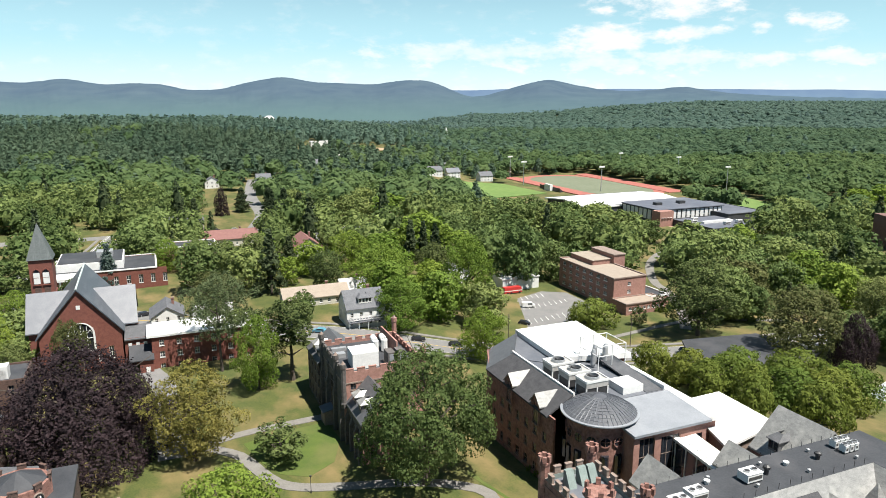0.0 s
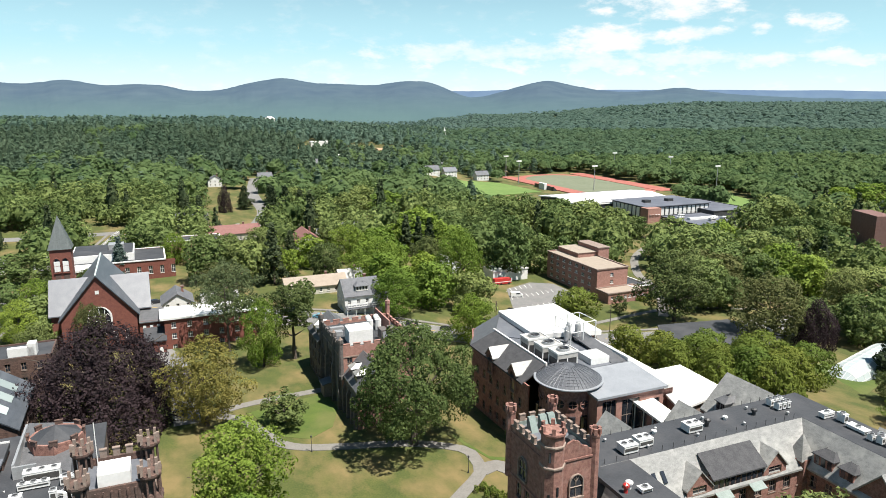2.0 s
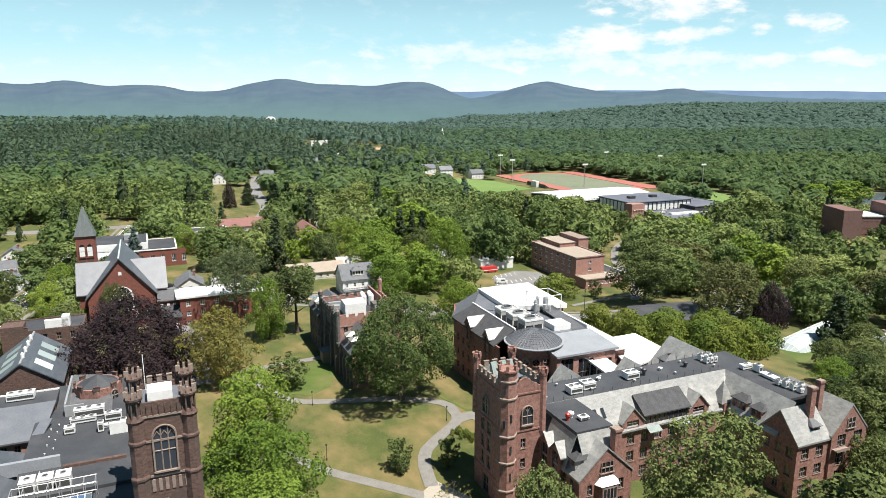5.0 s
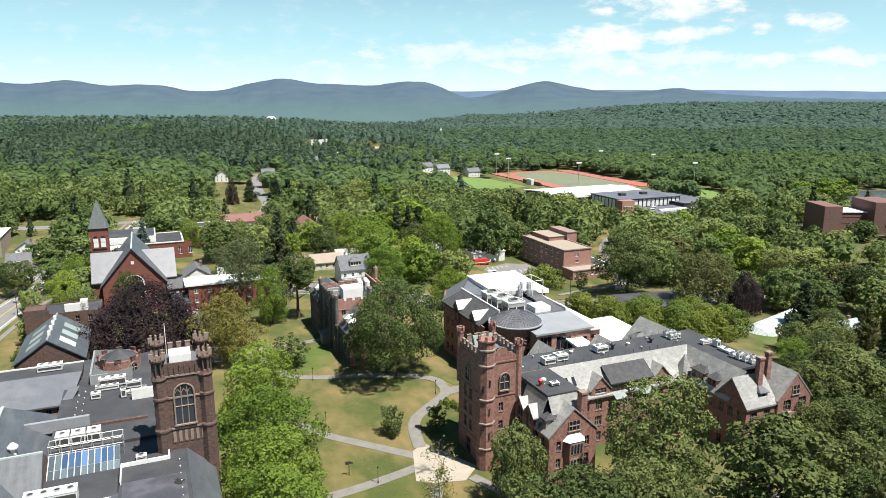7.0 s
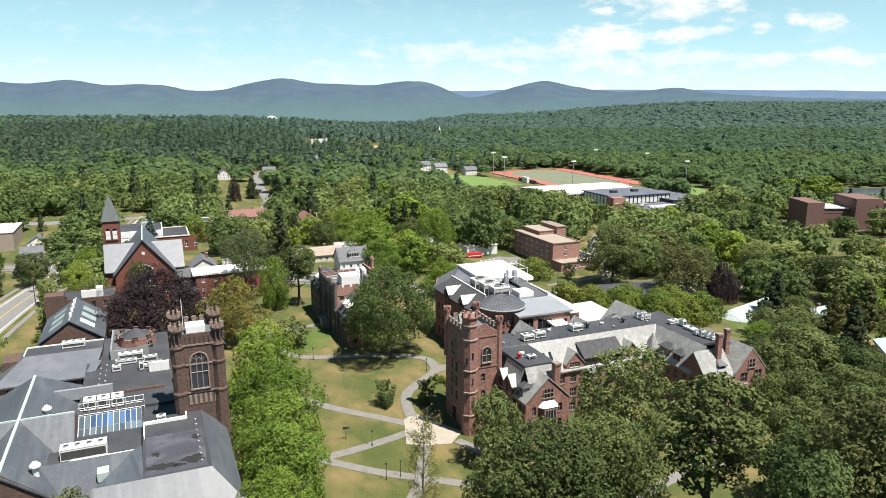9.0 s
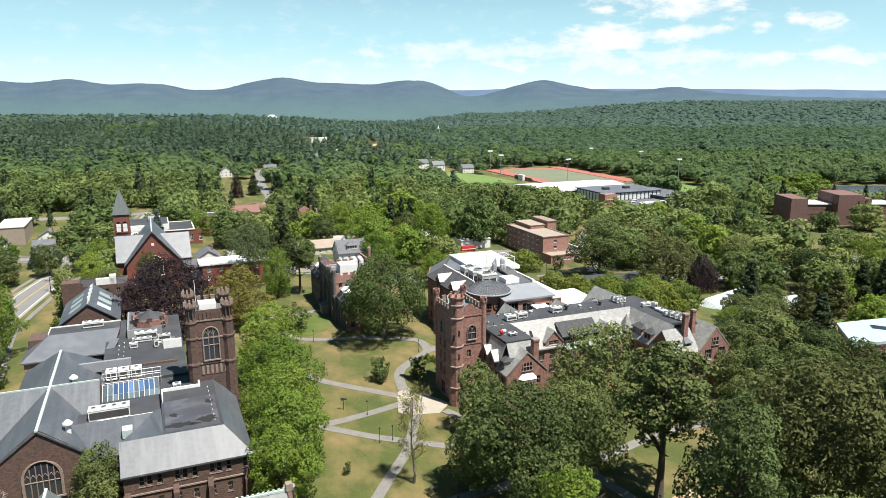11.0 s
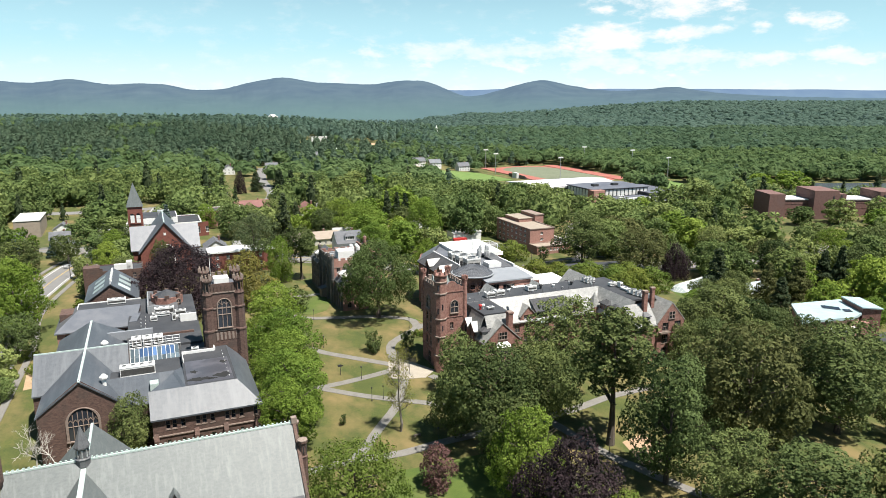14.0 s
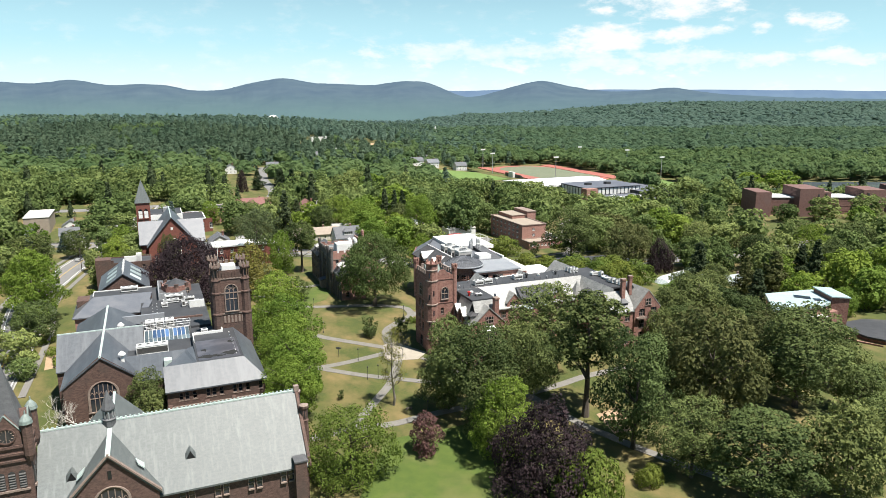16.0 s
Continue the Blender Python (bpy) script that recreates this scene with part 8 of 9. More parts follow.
for x, y in ((63, 222), (22, 222.5), (40, 205), (-33, 223), (-72, 228), (-140, 178), (-137, 208)):
    utility_pole(x, y, 10.5)
for i, (x, y) in enumerate(((202, 794), (250, 741), (72, 748), (146, 640), (80, 690), (262, 640))):
    z = ground_z(x, y)
    fl_ = new("floodlight_mast")
    fl_.matrix_world = pose(x, y, z, 0, 0, 23)
    ORIGIN[fl_.name] = (0, 0, 0)
    tagged(fl_, "tall grey floodlight mast beside the running track", "floodlight", "floodlight masts")
    part("mast", Shape().tube((0, 0, 0), (0, 0, 23), 0.45, 0.22, 8), "metal", fl_)
    part("lamp_bank", Shape().box(-3.0, 3.0, -0.4, 0.4, 22, 23.4), "paint", fl_)
gst = thing("grandstand", 352, 560, "small dark grandstand beside the track", "grandstand", z=TZ)
part("seating", Shape().loft([[(345, y, TZ), (349, y, TZ), (349, y, TZ + 1), (345, y, TZ + 4)] for y in (540, 575)]), "darkmetal", gst)
part("press_box", Shape().box(342, 345, 552, 562, TZ, TZ + 6), "paint", gst)


# ---- distance ----


def build_hills():
    """The wooded ridges on the horizon: a profile of bearing and height, folded into ravines."""
    prof = ((-900, 24), (-850, 20), (-784, 24), (-724, 20), (-654, 28), (-584, 17), (-534, 20), (-484, 18), (-439, 8), (-384, 9), (-334, 22), (-274, 31), (-224, 21), (-174, 20), (-124, 17), (-64, 25), (-24, 24),
            (10, 11), (40, -3), (70, -2), (90, 3), (126, 14), (181, 27), (226, 17), (266, 10), (296, 7), (346, 7), (376, 10), (416, 15), (446, 9), (516, 1), (640, -4), (900, -8))
    fine = np.linspace(-1000, 1000, 801)
    soft = np.convolve(np.interp(fine, [p[0] for p in prof], [p[1] for p in prof]), np.hanning(23) / np.hanning(23).sum(), "same")
    bx, bh = fine, soft + np.array([noise.noise(Vector((v * 0.05, 2.0, 0))) + 0.7 * noise.noise(Vector((v * 0.24, 5.0, 0))) for v in fine]) * 0.8
    n, m, dist = 620, 34, 4000.0
    v, f = [], []
    for j in range(m):
        s = j / (m - 1)
        for i in range(n):
            b = -900 + 1800 * i / (n - 1)
            h = 76 + float(np.interp(b, bx, bh)) * dist / 1230
            y = dist - 1300 + 1300 * min(1.0, s / 0.75)
            k = 1.0 if s >= 0.75 else smooth(s / 0.75)
            y += 0 if s < 0.75 else (s - 0.75) * 1400
            x = b / 1230 * y
            base = ground_z(x, y) + 10
            fold = noise.noise(Vector((x * 0.004, y * 0.0022, 3.1))) * 26 + noise.noise(Vector((x * 0.011, y * 0.006, 1.7))) * 10 + noise.noise(Vector((x * 0.05, y * 0.05, 7.7))) * 2.2
            z = base + (h - base) * k + fold * k * (1 - k) * 3.4
            if s > 0.75:
                z = h - (s - 0.75) * 500
            if s == 0:
                z = base - 30
            v.append((x, y, z))
    for j in range(m - 1):
        for i in range(n - 1):
            a = j * n + i
            f.append((a, a + 1, a + n + 1, a + n))
    me = bpy.data.meshes.new("hills")
    me.from_pydata(v, [], f)
    me.polygons.foreach_set("use_smooth", [True] * len(me.polygons))
    mt = bpy.data.materials.new("distant_hill_haze")
    mt.use_nodes = True
    nt = mt.node_tree
    b = nt.nodes["Principled BSDF"]
    geo = nt.nodes.new("ShaderNodeNewGeometry")
    n1 = nt.nodes.new("ShaderNodeTexNoise")
    n1.inputs["Scale"].default_value = 0.009
    n1.inputs["Detail"].default_value = 8
    nt.links.new(geo.outputs["Position"], n1.inputs["Vector"])
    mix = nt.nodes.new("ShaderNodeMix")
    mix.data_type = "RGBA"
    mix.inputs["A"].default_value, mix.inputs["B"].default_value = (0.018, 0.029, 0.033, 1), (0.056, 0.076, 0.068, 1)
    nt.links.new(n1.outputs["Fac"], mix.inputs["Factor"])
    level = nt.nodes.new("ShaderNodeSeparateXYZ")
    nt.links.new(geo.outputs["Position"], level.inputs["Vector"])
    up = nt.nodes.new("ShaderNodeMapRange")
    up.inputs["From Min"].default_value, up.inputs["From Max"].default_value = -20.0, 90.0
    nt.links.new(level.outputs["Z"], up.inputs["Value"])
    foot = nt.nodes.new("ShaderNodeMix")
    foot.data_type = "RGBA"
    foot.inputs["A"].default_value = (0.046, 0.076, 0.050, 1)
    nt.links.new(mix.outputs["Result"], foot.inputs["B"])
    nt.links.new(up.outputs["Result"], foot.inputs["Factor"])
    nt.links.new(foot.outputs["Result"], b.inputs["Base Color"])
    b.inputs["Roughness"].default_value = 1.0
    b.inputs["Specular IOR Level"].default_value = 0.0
    # the blue haze before the hills is painted as a faint emission
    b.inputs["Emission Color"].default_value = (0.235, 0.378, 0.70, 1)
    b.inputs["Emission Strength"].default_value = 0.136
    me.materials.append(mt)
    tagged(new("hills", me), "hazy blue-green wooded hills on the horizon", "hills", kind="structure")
    # farther, flatter ridge, its blue haze painted as a stronger emission
    v, f = [], []
    n = 120
    for j, (y, k) in enumerate(((4350, 0.0), (4600, 1.0), (4800, 0.6))):
        for i in range(n):
            x = -2900 + 6400 * i / (n - 1)
            h = 76 + (8.5 + 1.5 * math.sin(x * 0.0012) + noise.noise(Vector((x * 0.003, 0, 9))) * 1.8) * y / 1230
            v.append((x, y, ground_z(x, y) * 0 - 20 + (h + 20) * k))
    for j in range(2):
        for i in range(n - 1):
            a = j * n + i
            f.append((a, a + 1, a + n + 1, a + n))
    me = bpy.data.meshes.new("far_ridge")
    me.from_pydata(v, [], f)
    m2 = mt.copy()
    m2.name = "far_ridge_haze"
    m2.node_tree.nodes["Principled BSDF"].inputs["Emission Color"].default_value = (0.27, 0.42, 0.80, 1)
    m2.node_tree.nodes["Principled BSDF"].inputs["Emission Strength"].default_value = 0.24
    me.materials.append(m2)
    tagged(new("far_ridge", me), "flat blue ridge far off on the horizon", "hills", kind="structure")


build_hills()

# ---- trees ----
rng = np.random.default_rng(7)


def cards(centres, normals, sizes, rg, jitter=0.42):
    """Leaf sprays as small three-cornered cards about the given centres. Returns vertices (n*3, 3)."""
    n = len(centres)
    nn = normals + rg.normal(0, jitter, (n, 3))
    nn /= np.linalg.norm(nn, axis=1, keepdims=True) + 1e-9
    r = rg.normal(0, 1, (n, 3))
    t = np.cross(nn, r)
    t /= np.linalg.norm(t, axis=1, keepdims=True) + 1e-9
    b = np.cross(nn, t)
    s = sizes[:, None]
    k = rg.uniform(0.55, 0.95, (n, 1))
    droop = nn * s * 0.22
    return np.stack([centres + t * s * 1.15 - droop, centres + (b * k - t * 0.55) * s, centres - (b * k + t * 0.55) * s], 1).reshape(-1, 3)


def envelope(profile, u, ang, lob):
    if profile == "round":
        w = math.sin(math.pi * (0.10 + 0.84 * u)) ** 0.6
    elif profile == "oval":
        w = math.sin(math.pi * (0.14 + 0.82 * u)) ** 0.75 * (1.05 - 0.22 * u)
    elif profile == "cone":
        w = (1.02 - u) ** 0.85
    elif profile == "dome":
        w = math.cos(u * math.pi / 2 * 0.98) ** 0.55
    else:
        w = 1 - 0.7 * u
    return w * (1 + 0.16 * math.sin(2 * ang + lob[2]) + 0.14 * math.sin(3 * ang + lob[0] + 2 * u) + 0.10 * math.sin(5 * ang + lob[1] + 5 * u))


def crown_points(rg, radius, height, base, clumps, count, profile="round", clump_r=0.25, sub=7, bare=0.12):
    """Centres and outward directions of leaf sprays: boughs fill an uneven envelope, tufts sit on the boughs, and sprays lie on the outside of both."""
    lob = rg.uniform(0, 2 * np.pi, 4)
    cs, rs = [], []
    for k in range(clumps):
        u = (k + rg.uniform(0, 1)) / clumps
        ang = k * 2.39996 + rg.uniform(-0.5, 0.5)
        w = envelope(profile, u, ang, lob)
        r = radius * clump_r * rg.uniform(0.65, 1.3) * (0.45 + 0.55 * w if profile == "cone" else 1.0)
        q = max(0.0, w * radius - r * 0.8) * rg.uniform(0.72, 1.0)
        c = np.array([q * math.cos(ang), q * math.sin(ang), base + u * height])
        c[2] = min(c[2], base + height - r * 0.7)
        cs.append(c)
        rs.append(r * 0.74)
        for _ in range(sub):
            d = rg.normal(0, 1, 3)
            d[2] = abs(d[2]) * 0.9 - 0.25
            d /= np.linalg.norm(d)
            if rg.uniform() > bare:
                cs.append(c + d * r * rg.uniform(0.6, 1.05))
                rs.append(r * rg.uniform(0.24, 0.52))
    cs, rs = np.array(cs), np.array(rs)
    mid = np.array([0, 0, base + height * 0.4])
    share = rs ** 1.7 / (rs ** 1.7).sum()
    got_p, got_n, have = [], [], 0
    while have < count:
        idx = rg.choice(len(cs), count, p=share)
        d = rg.normal(0, 1, (count, 3))
        d[:, 2] = np.where(d[:, 2] < 0, d[:, 2] * 0.55, d[:, 2])
        d /= np.linalg.norm(d, axis=1, keepdims=True)
        p = cs[idx] + d * rs[idx][:, None] * rg.uniform(0.82, 1.1, (count, 1))
        dist = np.sqrt(((p[:, None, :] - cs[None]) ** 2).sum(2)) / rs[None]
        dist[np.arange(count), idx] = 9
        keep = dist.min(1) > 0.80
        out = p - mid
        out /= np.linalg.norm(out, axis=1, keepdims=True) + 1e-9
        n = d * 0.75 + out * 0.55 + np.array([0, 0, 0.2])
        got_p.append(p[keep])
        got_n.append(n[keep])
        have += int(keep.sum())
    return np.concatenate(got_p)[:count], np.concatenate(got_n)[:count]


def mesh_of_sprays(name, verts, mat):
    me = bpy.data.meshes.new(name)
    n = len(verts) // 3
    me.vertices.add(len(verts))
    me.vertices.foreach_set("co", verts.astype(np.float32).ravel())
    me.loops.add(n * 3)
    me.loops.foreach_set("vertex_index", np.arange(n * 3, dtype=np.int32))
    me.polygons.add(n)
    me.polygons.foreach_set("loop_start", np.arange(0, n * 3, 3, dtype=np.int32))
    me.materials.append(M[mat])
    me.update()
    me.validate()
    return me


def trunk_shape(rg, height, crown_base, radius, limbs, girth):
    s = Shape()
    p = Vector((0, 0, -0.6))
    top = crown_base + (height - crown_base) * 0.62
    lean = Vector((rg.uniform(-0.03, 0.03), rg.uniform(-0.03, 0.03), 0))
    prev, r = p, girth * 1.35
    joints = []
    for i in range(1, 6):
        z = top * i / 5
        q = Vector((lean.x * z + rg.uniform(-0.1, 0.1), lean.y * z + rg.uniform(-0.1, 0.1), z))
        r2 = girth * (1.05 - 0.8 * i / 5)
        s.tube(prev, q, r, r2, 7)
        joints.append((q, r2))
        prev, r = q, r2
    for k in range(limbs):
        q, r0 = joints[1 + k % 4]
        ang = k * 2.4 + rg.uniform(-0.4, 0.4)
        reach = radius * rg.uniform(0.5, 0.8)
        mid = q + Vector((math.cos(ang) * reach * 0.5, math.sin(ang) * reach * 0.5, reach * 0.35))
        end = mid + Vector((math.cos(ang + 0.2) * reach * 0.5, math.sin(ang + 0.2) * reach * 0.5, reach * 0.28))
        s.tube(q, mid, r0 * 0.6 + 0.05, r0 * 0.35 + 0.04, 5)
        s.tube(mid, end, r0 * 0.35 + 0.04, 0.04, 5)
    return s


PROTO = {}
FAR_AWAY = -60.0


def make_tree(key, seed, radius, height, crown_base, clumps, count, leaf, mat, profile="round", girth=None, limbs=7, bark="bark", clump_r=0.36, hang=0.0, sub=7, bare=0.12, jitter=0.6):
    """One tree of unit placement, kept as meshes: trunk, crown."""
    rg = np.random.default_rng(seed)
    p, nrm = crown_points(rg, radius, height - crown_base, crown_base, clumps, count, profile, clump_r, sub, bare)
    if hang:
        p[:, 2] -= hang * rg.uniform(0, 1, len(p)) * np.hypot(p[:, 0], p[:, 1]) / radius
    crown = mesh_of_sprays("crown", cards(p, nrm, leaf * rg.uniform(0.65, 1.35, len(p)), rg, jitter), mat)
    tr_ = trunk_shape(rg, height, crown_base, radius, limbs, girth or height * 0.022)
    me = tr_.mesh("trunk")
    me.materials.append(M[bark])
    PROTO[key] = (me, crown, radius, height)


TREE_TAGS = {}


def plant(key, x, y, radius=None, height=None, spin=None, label="", name="tree", category="tree", group="trees"):
    trunk, crown, r0, h0 = PROTO[key]
    if key.startswith("oak") and radius and height > 1.95 * radius and height > 17:
        trunk, crown, r0, h0 = PROTO[f"high{int(radius * 10) % 2}"]
    kr = (radius or r0) / r0
    kh = (height or h0) / h0
    spin = rng.uniform(0, 360) if spin is None else spin
    t = new(name)
    t.matrix_world = pose(x, y, ground_z(x, y) - 0.05, 0, 0, spin) @ Matrix.Diagonal((kr, kr, kh, 1))
    tagged(t, label, category, group)
    for nm, me in (("trunk", trunk), ("crown", crown)):
        ob = new(nm, me)
        ob.parent = t
    return t


# near kinds: fine leaf sprays
for i in range(4):
    make_tree(f"oak{i}", 20 + i, 8.5, 16, 2.6, 30, 9000, 0.30, "leaf", "round", 0.36, limbs=10, bare=0.16)
for i in range(3):
    make_tree(f"linden{i}", 40 + i, 10, 19, 1.8, 46, 15000, 0.25, "leafbright", "oval", 0.36, limbs=12, clump_r=0.27, bare=0.2)
for i in range(2):
    make_tree(f"olive{i}", 45 + i, 9, 18, 2.2, 40, 9000, 0.31, "leafolive", "round", 0.38, clump_r=0.3, limbs=9)
for i in range(2):
    make_tree(f"high{i}", 30 + i, 9.5, 25, 4.0, 46, 13000, 0.30, "leaf", "oval" if i else "round", 0.5, limbs=14, clump_r=0.30, bare=0.2)
for i in range(2):
    make_tree(f"spread{i}", 34 + i, 11.5, 24, 8.0, 50, 15000, 0.30, "leaf", "round", 0.55, limbs=14, clump_r=0.28, bare=0.2)
make_tree("willow", 39, 9.5, 14, 1.0, 60, 15000, 0.21, "leafhedge", "oval", 0.4, clump_r=0.24, hang=1.6, jitter=0.5, bare=0.25)
make_tree("yellow", 50, 7.5, 17, 2.6, 40, 15000, 0.19, "leafyellow", "oval", 0.34)
make_tree("beech", 51, 15, 19, 0.6, 90, 46000, 0.22, "leafbeech", "dome", 0.7, clump_r=0.25, hang=3.0, jitter=0.5, bare=0.04)
make_tree("beechsmall", 52, 9, 13, 0.4, 44, 19000, 0.2, "leafbeech", "dome", 0.4, clump_r=0.3, hang=2.4, jitter=0.5, bare=0.2)
make_tree("plum", 53, 3.6, 8, 0.3, 24, 3200, 0.2, "leafplum", "oval", 0.2)
make_tree("giant", 54, 15, 22, 5.2, 70, 30000, 0.25, "leafoak", "oval", 0.75, limbs=18, clump_r=0.20, bare=0.36)
make_tree("tall", 49, 6.5, 28, 13.0, 28, 8000, 0.30, "leaf", "round", 0.55, limbs=9, clump_r=0.36, bare=0.2)
make_tree("airy", 62, 9, 25, 10, 34, 9000, 0.24, "leafgrey", "round", 0.35, limbs=11, clump_r=0.28, bare=0.3)
make_tree("small", 55, 3.0, 6.5, 0.8, 16, 1700, 0.22, "leaf", "round", 0.14)
make_tree("shrub", 56, 2.2, 2.0, 0.0, 9, 800, 0.18, "leafhedge", "dome", 0.08, limbs=2)
make_tree("spruce", 57, 4.2, 17, 0.6, 60, 5000, 0.30, "leafspruce", "cone", 0.28, limbs=0, clump_r=0.34, sub=4)
make_tree("conifer", 58, 4.8, 19, 1.2, 60, 5000, 0.32, "leafconifer", "cone", 0.3, limbs=0, clump_r=0.36, sub=4, bare=0.3)
make_tree("larch", 61, 5.2, 17, 1.0, 50, 5000, 0.32, "leafolive", "cone", 0.3, limbs=0, clump_r=0.36, sub=4, bare=0.3)
make_tree("canopy", 59, 8, 9, 0.8, 30, 5600, 0.32, "leafhedge", "dome", 0.3, clump_r=0.32, jitter=0.28)
# middle distance: coarser sprays
for i in range(4):
    make_tree(f"mid{i}", 60 + i, 8, 15, 1.6, 24, 2600, 0.56, "leafmid", "round", 0.36, limbs=4)
for i in range(2):
    make_tree(f"midbright{i}", 70 + i, 7.5, 15, 1.6, 22, 2600, 0.52, "leafbright", "oval", 0.36, limbs=4)
make_tree("midolive", 73, 7.5, 15, 1.6, 22, 2600, 0.52, "leafolive", "round", 0.36, limbs=4)
make_tree("midpine", 74, 4.5, 20, 1.5, 44, 2000, 0.5, "leafconifer", "cone", 0.3, limbs=0, clump_r=0.36, sub=3)

LINDENS = ((-32.5, 93, 11.0, 20.5), (-25, 73, 10.6, 18.5), (-20, 57.5, 9.6, 17.5), (-16.5, 44, 9.8, 17.5), (-15, 32, 8.0, 15))
for i, (x, y, r, h) in enumerate(LINDENS):
    plant(f"linden{i % 3}", x, y, r, h, label="tall bright green linden beside the library path")
COURT_OAKS = ((46, 49, 7.5, 16), (22.5, 37, 7.5, 15), (51, 62, 9.6, 25), (23.5, 61, 5.6, 15.5), (64.5, 17, 9.2, 26.5), (80, 46, 7.5, 15), (87, 60, 7.5, 14))
for i, (x, y, r, h) in enumerate(COURT_OAKS):
    plant(f"oak{i % 4}", x, y, r, h, label="dark green broad oak in the hall's court")
plant("tall", 57, 33, 9.6, 30.5, label="tall oak with a long bare trunk beside the path")
for x, y, r, h in ((87, 33, 12.6, 27), (112, 56, 10, 18)):
    plant(f"olive{int(x) % 2}", x, y, r, h, label="grey-green full tree on the wooded slope")
SLOPE_OAKS = ((100, -3, 9.5, 18.5), (112, 40, 12.6, 25.5), (120, 16, 9, 13), (122, 102, 7, 12), (105, 106, 8, 12), (97, 80, 8, 13), (90, 80, 6, 12), (90, 54, 7, 13), (102, 66, 8, 14), (104, 116, 6, 9), (122, 74, 8, 13), (136, 60, 9, 13), (146, 52, 9, 13), (128, 40, 8, 13), (126, 22, 8, 12), (108, 103, 11, 16), (98, 98, 7, 13), (118, 104, 8, 14), (127, 105, 7, 12), (135, 102, 7, 12), (143, 98, 7, 12), (151, 92, 7, 11), (112, 86, 7, 12), (138, 30, 9, 13), (130, 14, 9, 13), (104, 70, 8, 13))
for i, (x, y, r, h) in enumerate(SLOPE_OAKS):
    plant(f"oak{(i + 2) % 4}", x, y, r, h, label="full summer oak on the wooded slope")
for x, y, r, h in ((50, -6, 6.2, 11), (64, 2, 3.0, 4.5)):
    plant("canopy", x, y, r, h, label="bright yellow-green spreading tree on the slope")
plant("spread0", 30, 31, 11.5, 23, label="great spreading oak over the shaded lawn")
plant("spread1", 41, 35, 9.4, 22, label="great spreading oak over the shaded lawn")
plant("linden2", 36, 10, 7.5, 19, label="bright green tree beside the purple beech")
plant("oak3", 33, 19, 8.0, 17, label="dark green oak beside the purple beech")
plant("willow", 3.5, 4, 10.2, 15.5, label="bright green broad tree before the chapel lawn")
plant("high1", 83, -3, 11.0, 18, label="light green uneven tree on the lower slope")
plant("high0", 73.2, 5.1, 7.4, 17, label="grey-green tree among the dense trees of the slope")
plant("plum", 18.5, 15, 4.2, 9.0, label="small plum-red conical tree on the lawn")
plant("beechsmall", 42.0, -1.5, 10.6, 18.5, label="dark purple beech with drooping branches")
plant("giant", -3.4, 124.5, 15.6, 26.0, label="huge old green tree standing on the lawn")
plant("small", -33.8, 133, 5.6, 8, label="low round tree beside the winding path")
plant("beech", -76.2, 135, 20.0, 22.3, label="massive dark purple copper beech behind the tower")
plant("yellow", -52, 133.5, 9.4, 20.5, label="yellowish green tree beside the drive")
plant("airy", -61.5, 182, 9.6, 27, label="tall grey-green tree before the church wing")
plant("olive1", -98, 173, 5.2, 17, label="slender olive green tree before the church gable")
plant("linden2", -48, 170, 6.8, 19, label="bright green tree on the lawn beside the drive")
plant("tall", -40.5, 176, 6.6, 22, label="loose-crowned green tree on the lawn")
plant("small", -1.9, 91, 2.8, 6.4, label="small dark green tree on the lawn")
plant("small", 8.4, 91.5, 2.6, 6.2, label="small dark green tree beside the path")
plant("small", -1, 89, 1.8, 3.6, label="low dark shrub beside the small lawn tree")
plant("high0", -46.6, 26.0, 5.6, 14, label="olive green tree before the reading hall gable")
for x, y in ((12.5, 104.5), (14, 103), (10.8, 106), (18.5, 130), (19.5, 127), (17.8, 133), (20.5, 124)):
    plant("shrub", x, y, 1.6, 1.9, label="trimmed light green shrub beside the wall", name="shrub", category="shrub", group="shrubs")
for x, y in ((-88, 92), (-93, 86), (-96, 74), (-100, 70), (-84, 96), (-90, 66), (-104, 84), (-112, 140), (-109, 143), (-115, 137), (-98, 96), (-86, 78)):
    plant("shrub", x, y, 2.6, 2.6, label="rounded green shrub on the dry lawn", name="shrub", category="shrub", group="shrubs")
plant("small", -4.2, 42.5, 1.0, 2.6, label="tiny dark young conifer on dry grass")
for x, y, r in ((84, 263, 2.6), (86, 261, 2.4), (90, 265, 2.6)):
    plant("shrub", x, y, r, 2.2, label="yellow-green flowering shrub beside the dormitory", name="shrub", category="shrub", group="shrubs")
plant("small", 72, 244, 3.0, 7, label="dark round tree beside the dormitory")
CANOPY = ((55, 244, 9), (62, 192, 7), (69, 183, 7.5), (78, 178, 8), (84, 187, 8), (92, 176, 8.5), (100, 184, 8.5), (88, 165, 8), (98, 163, 8.5), (106, 170, 8.5), (80, 167, 7), (70, 172, 7), (90, 154, 7), (76, 160, 6))
for x, y, r in CANOPY:
    plant("canopy", x, y, r, 9.8, label="low spreading light green tree in a dense grove")
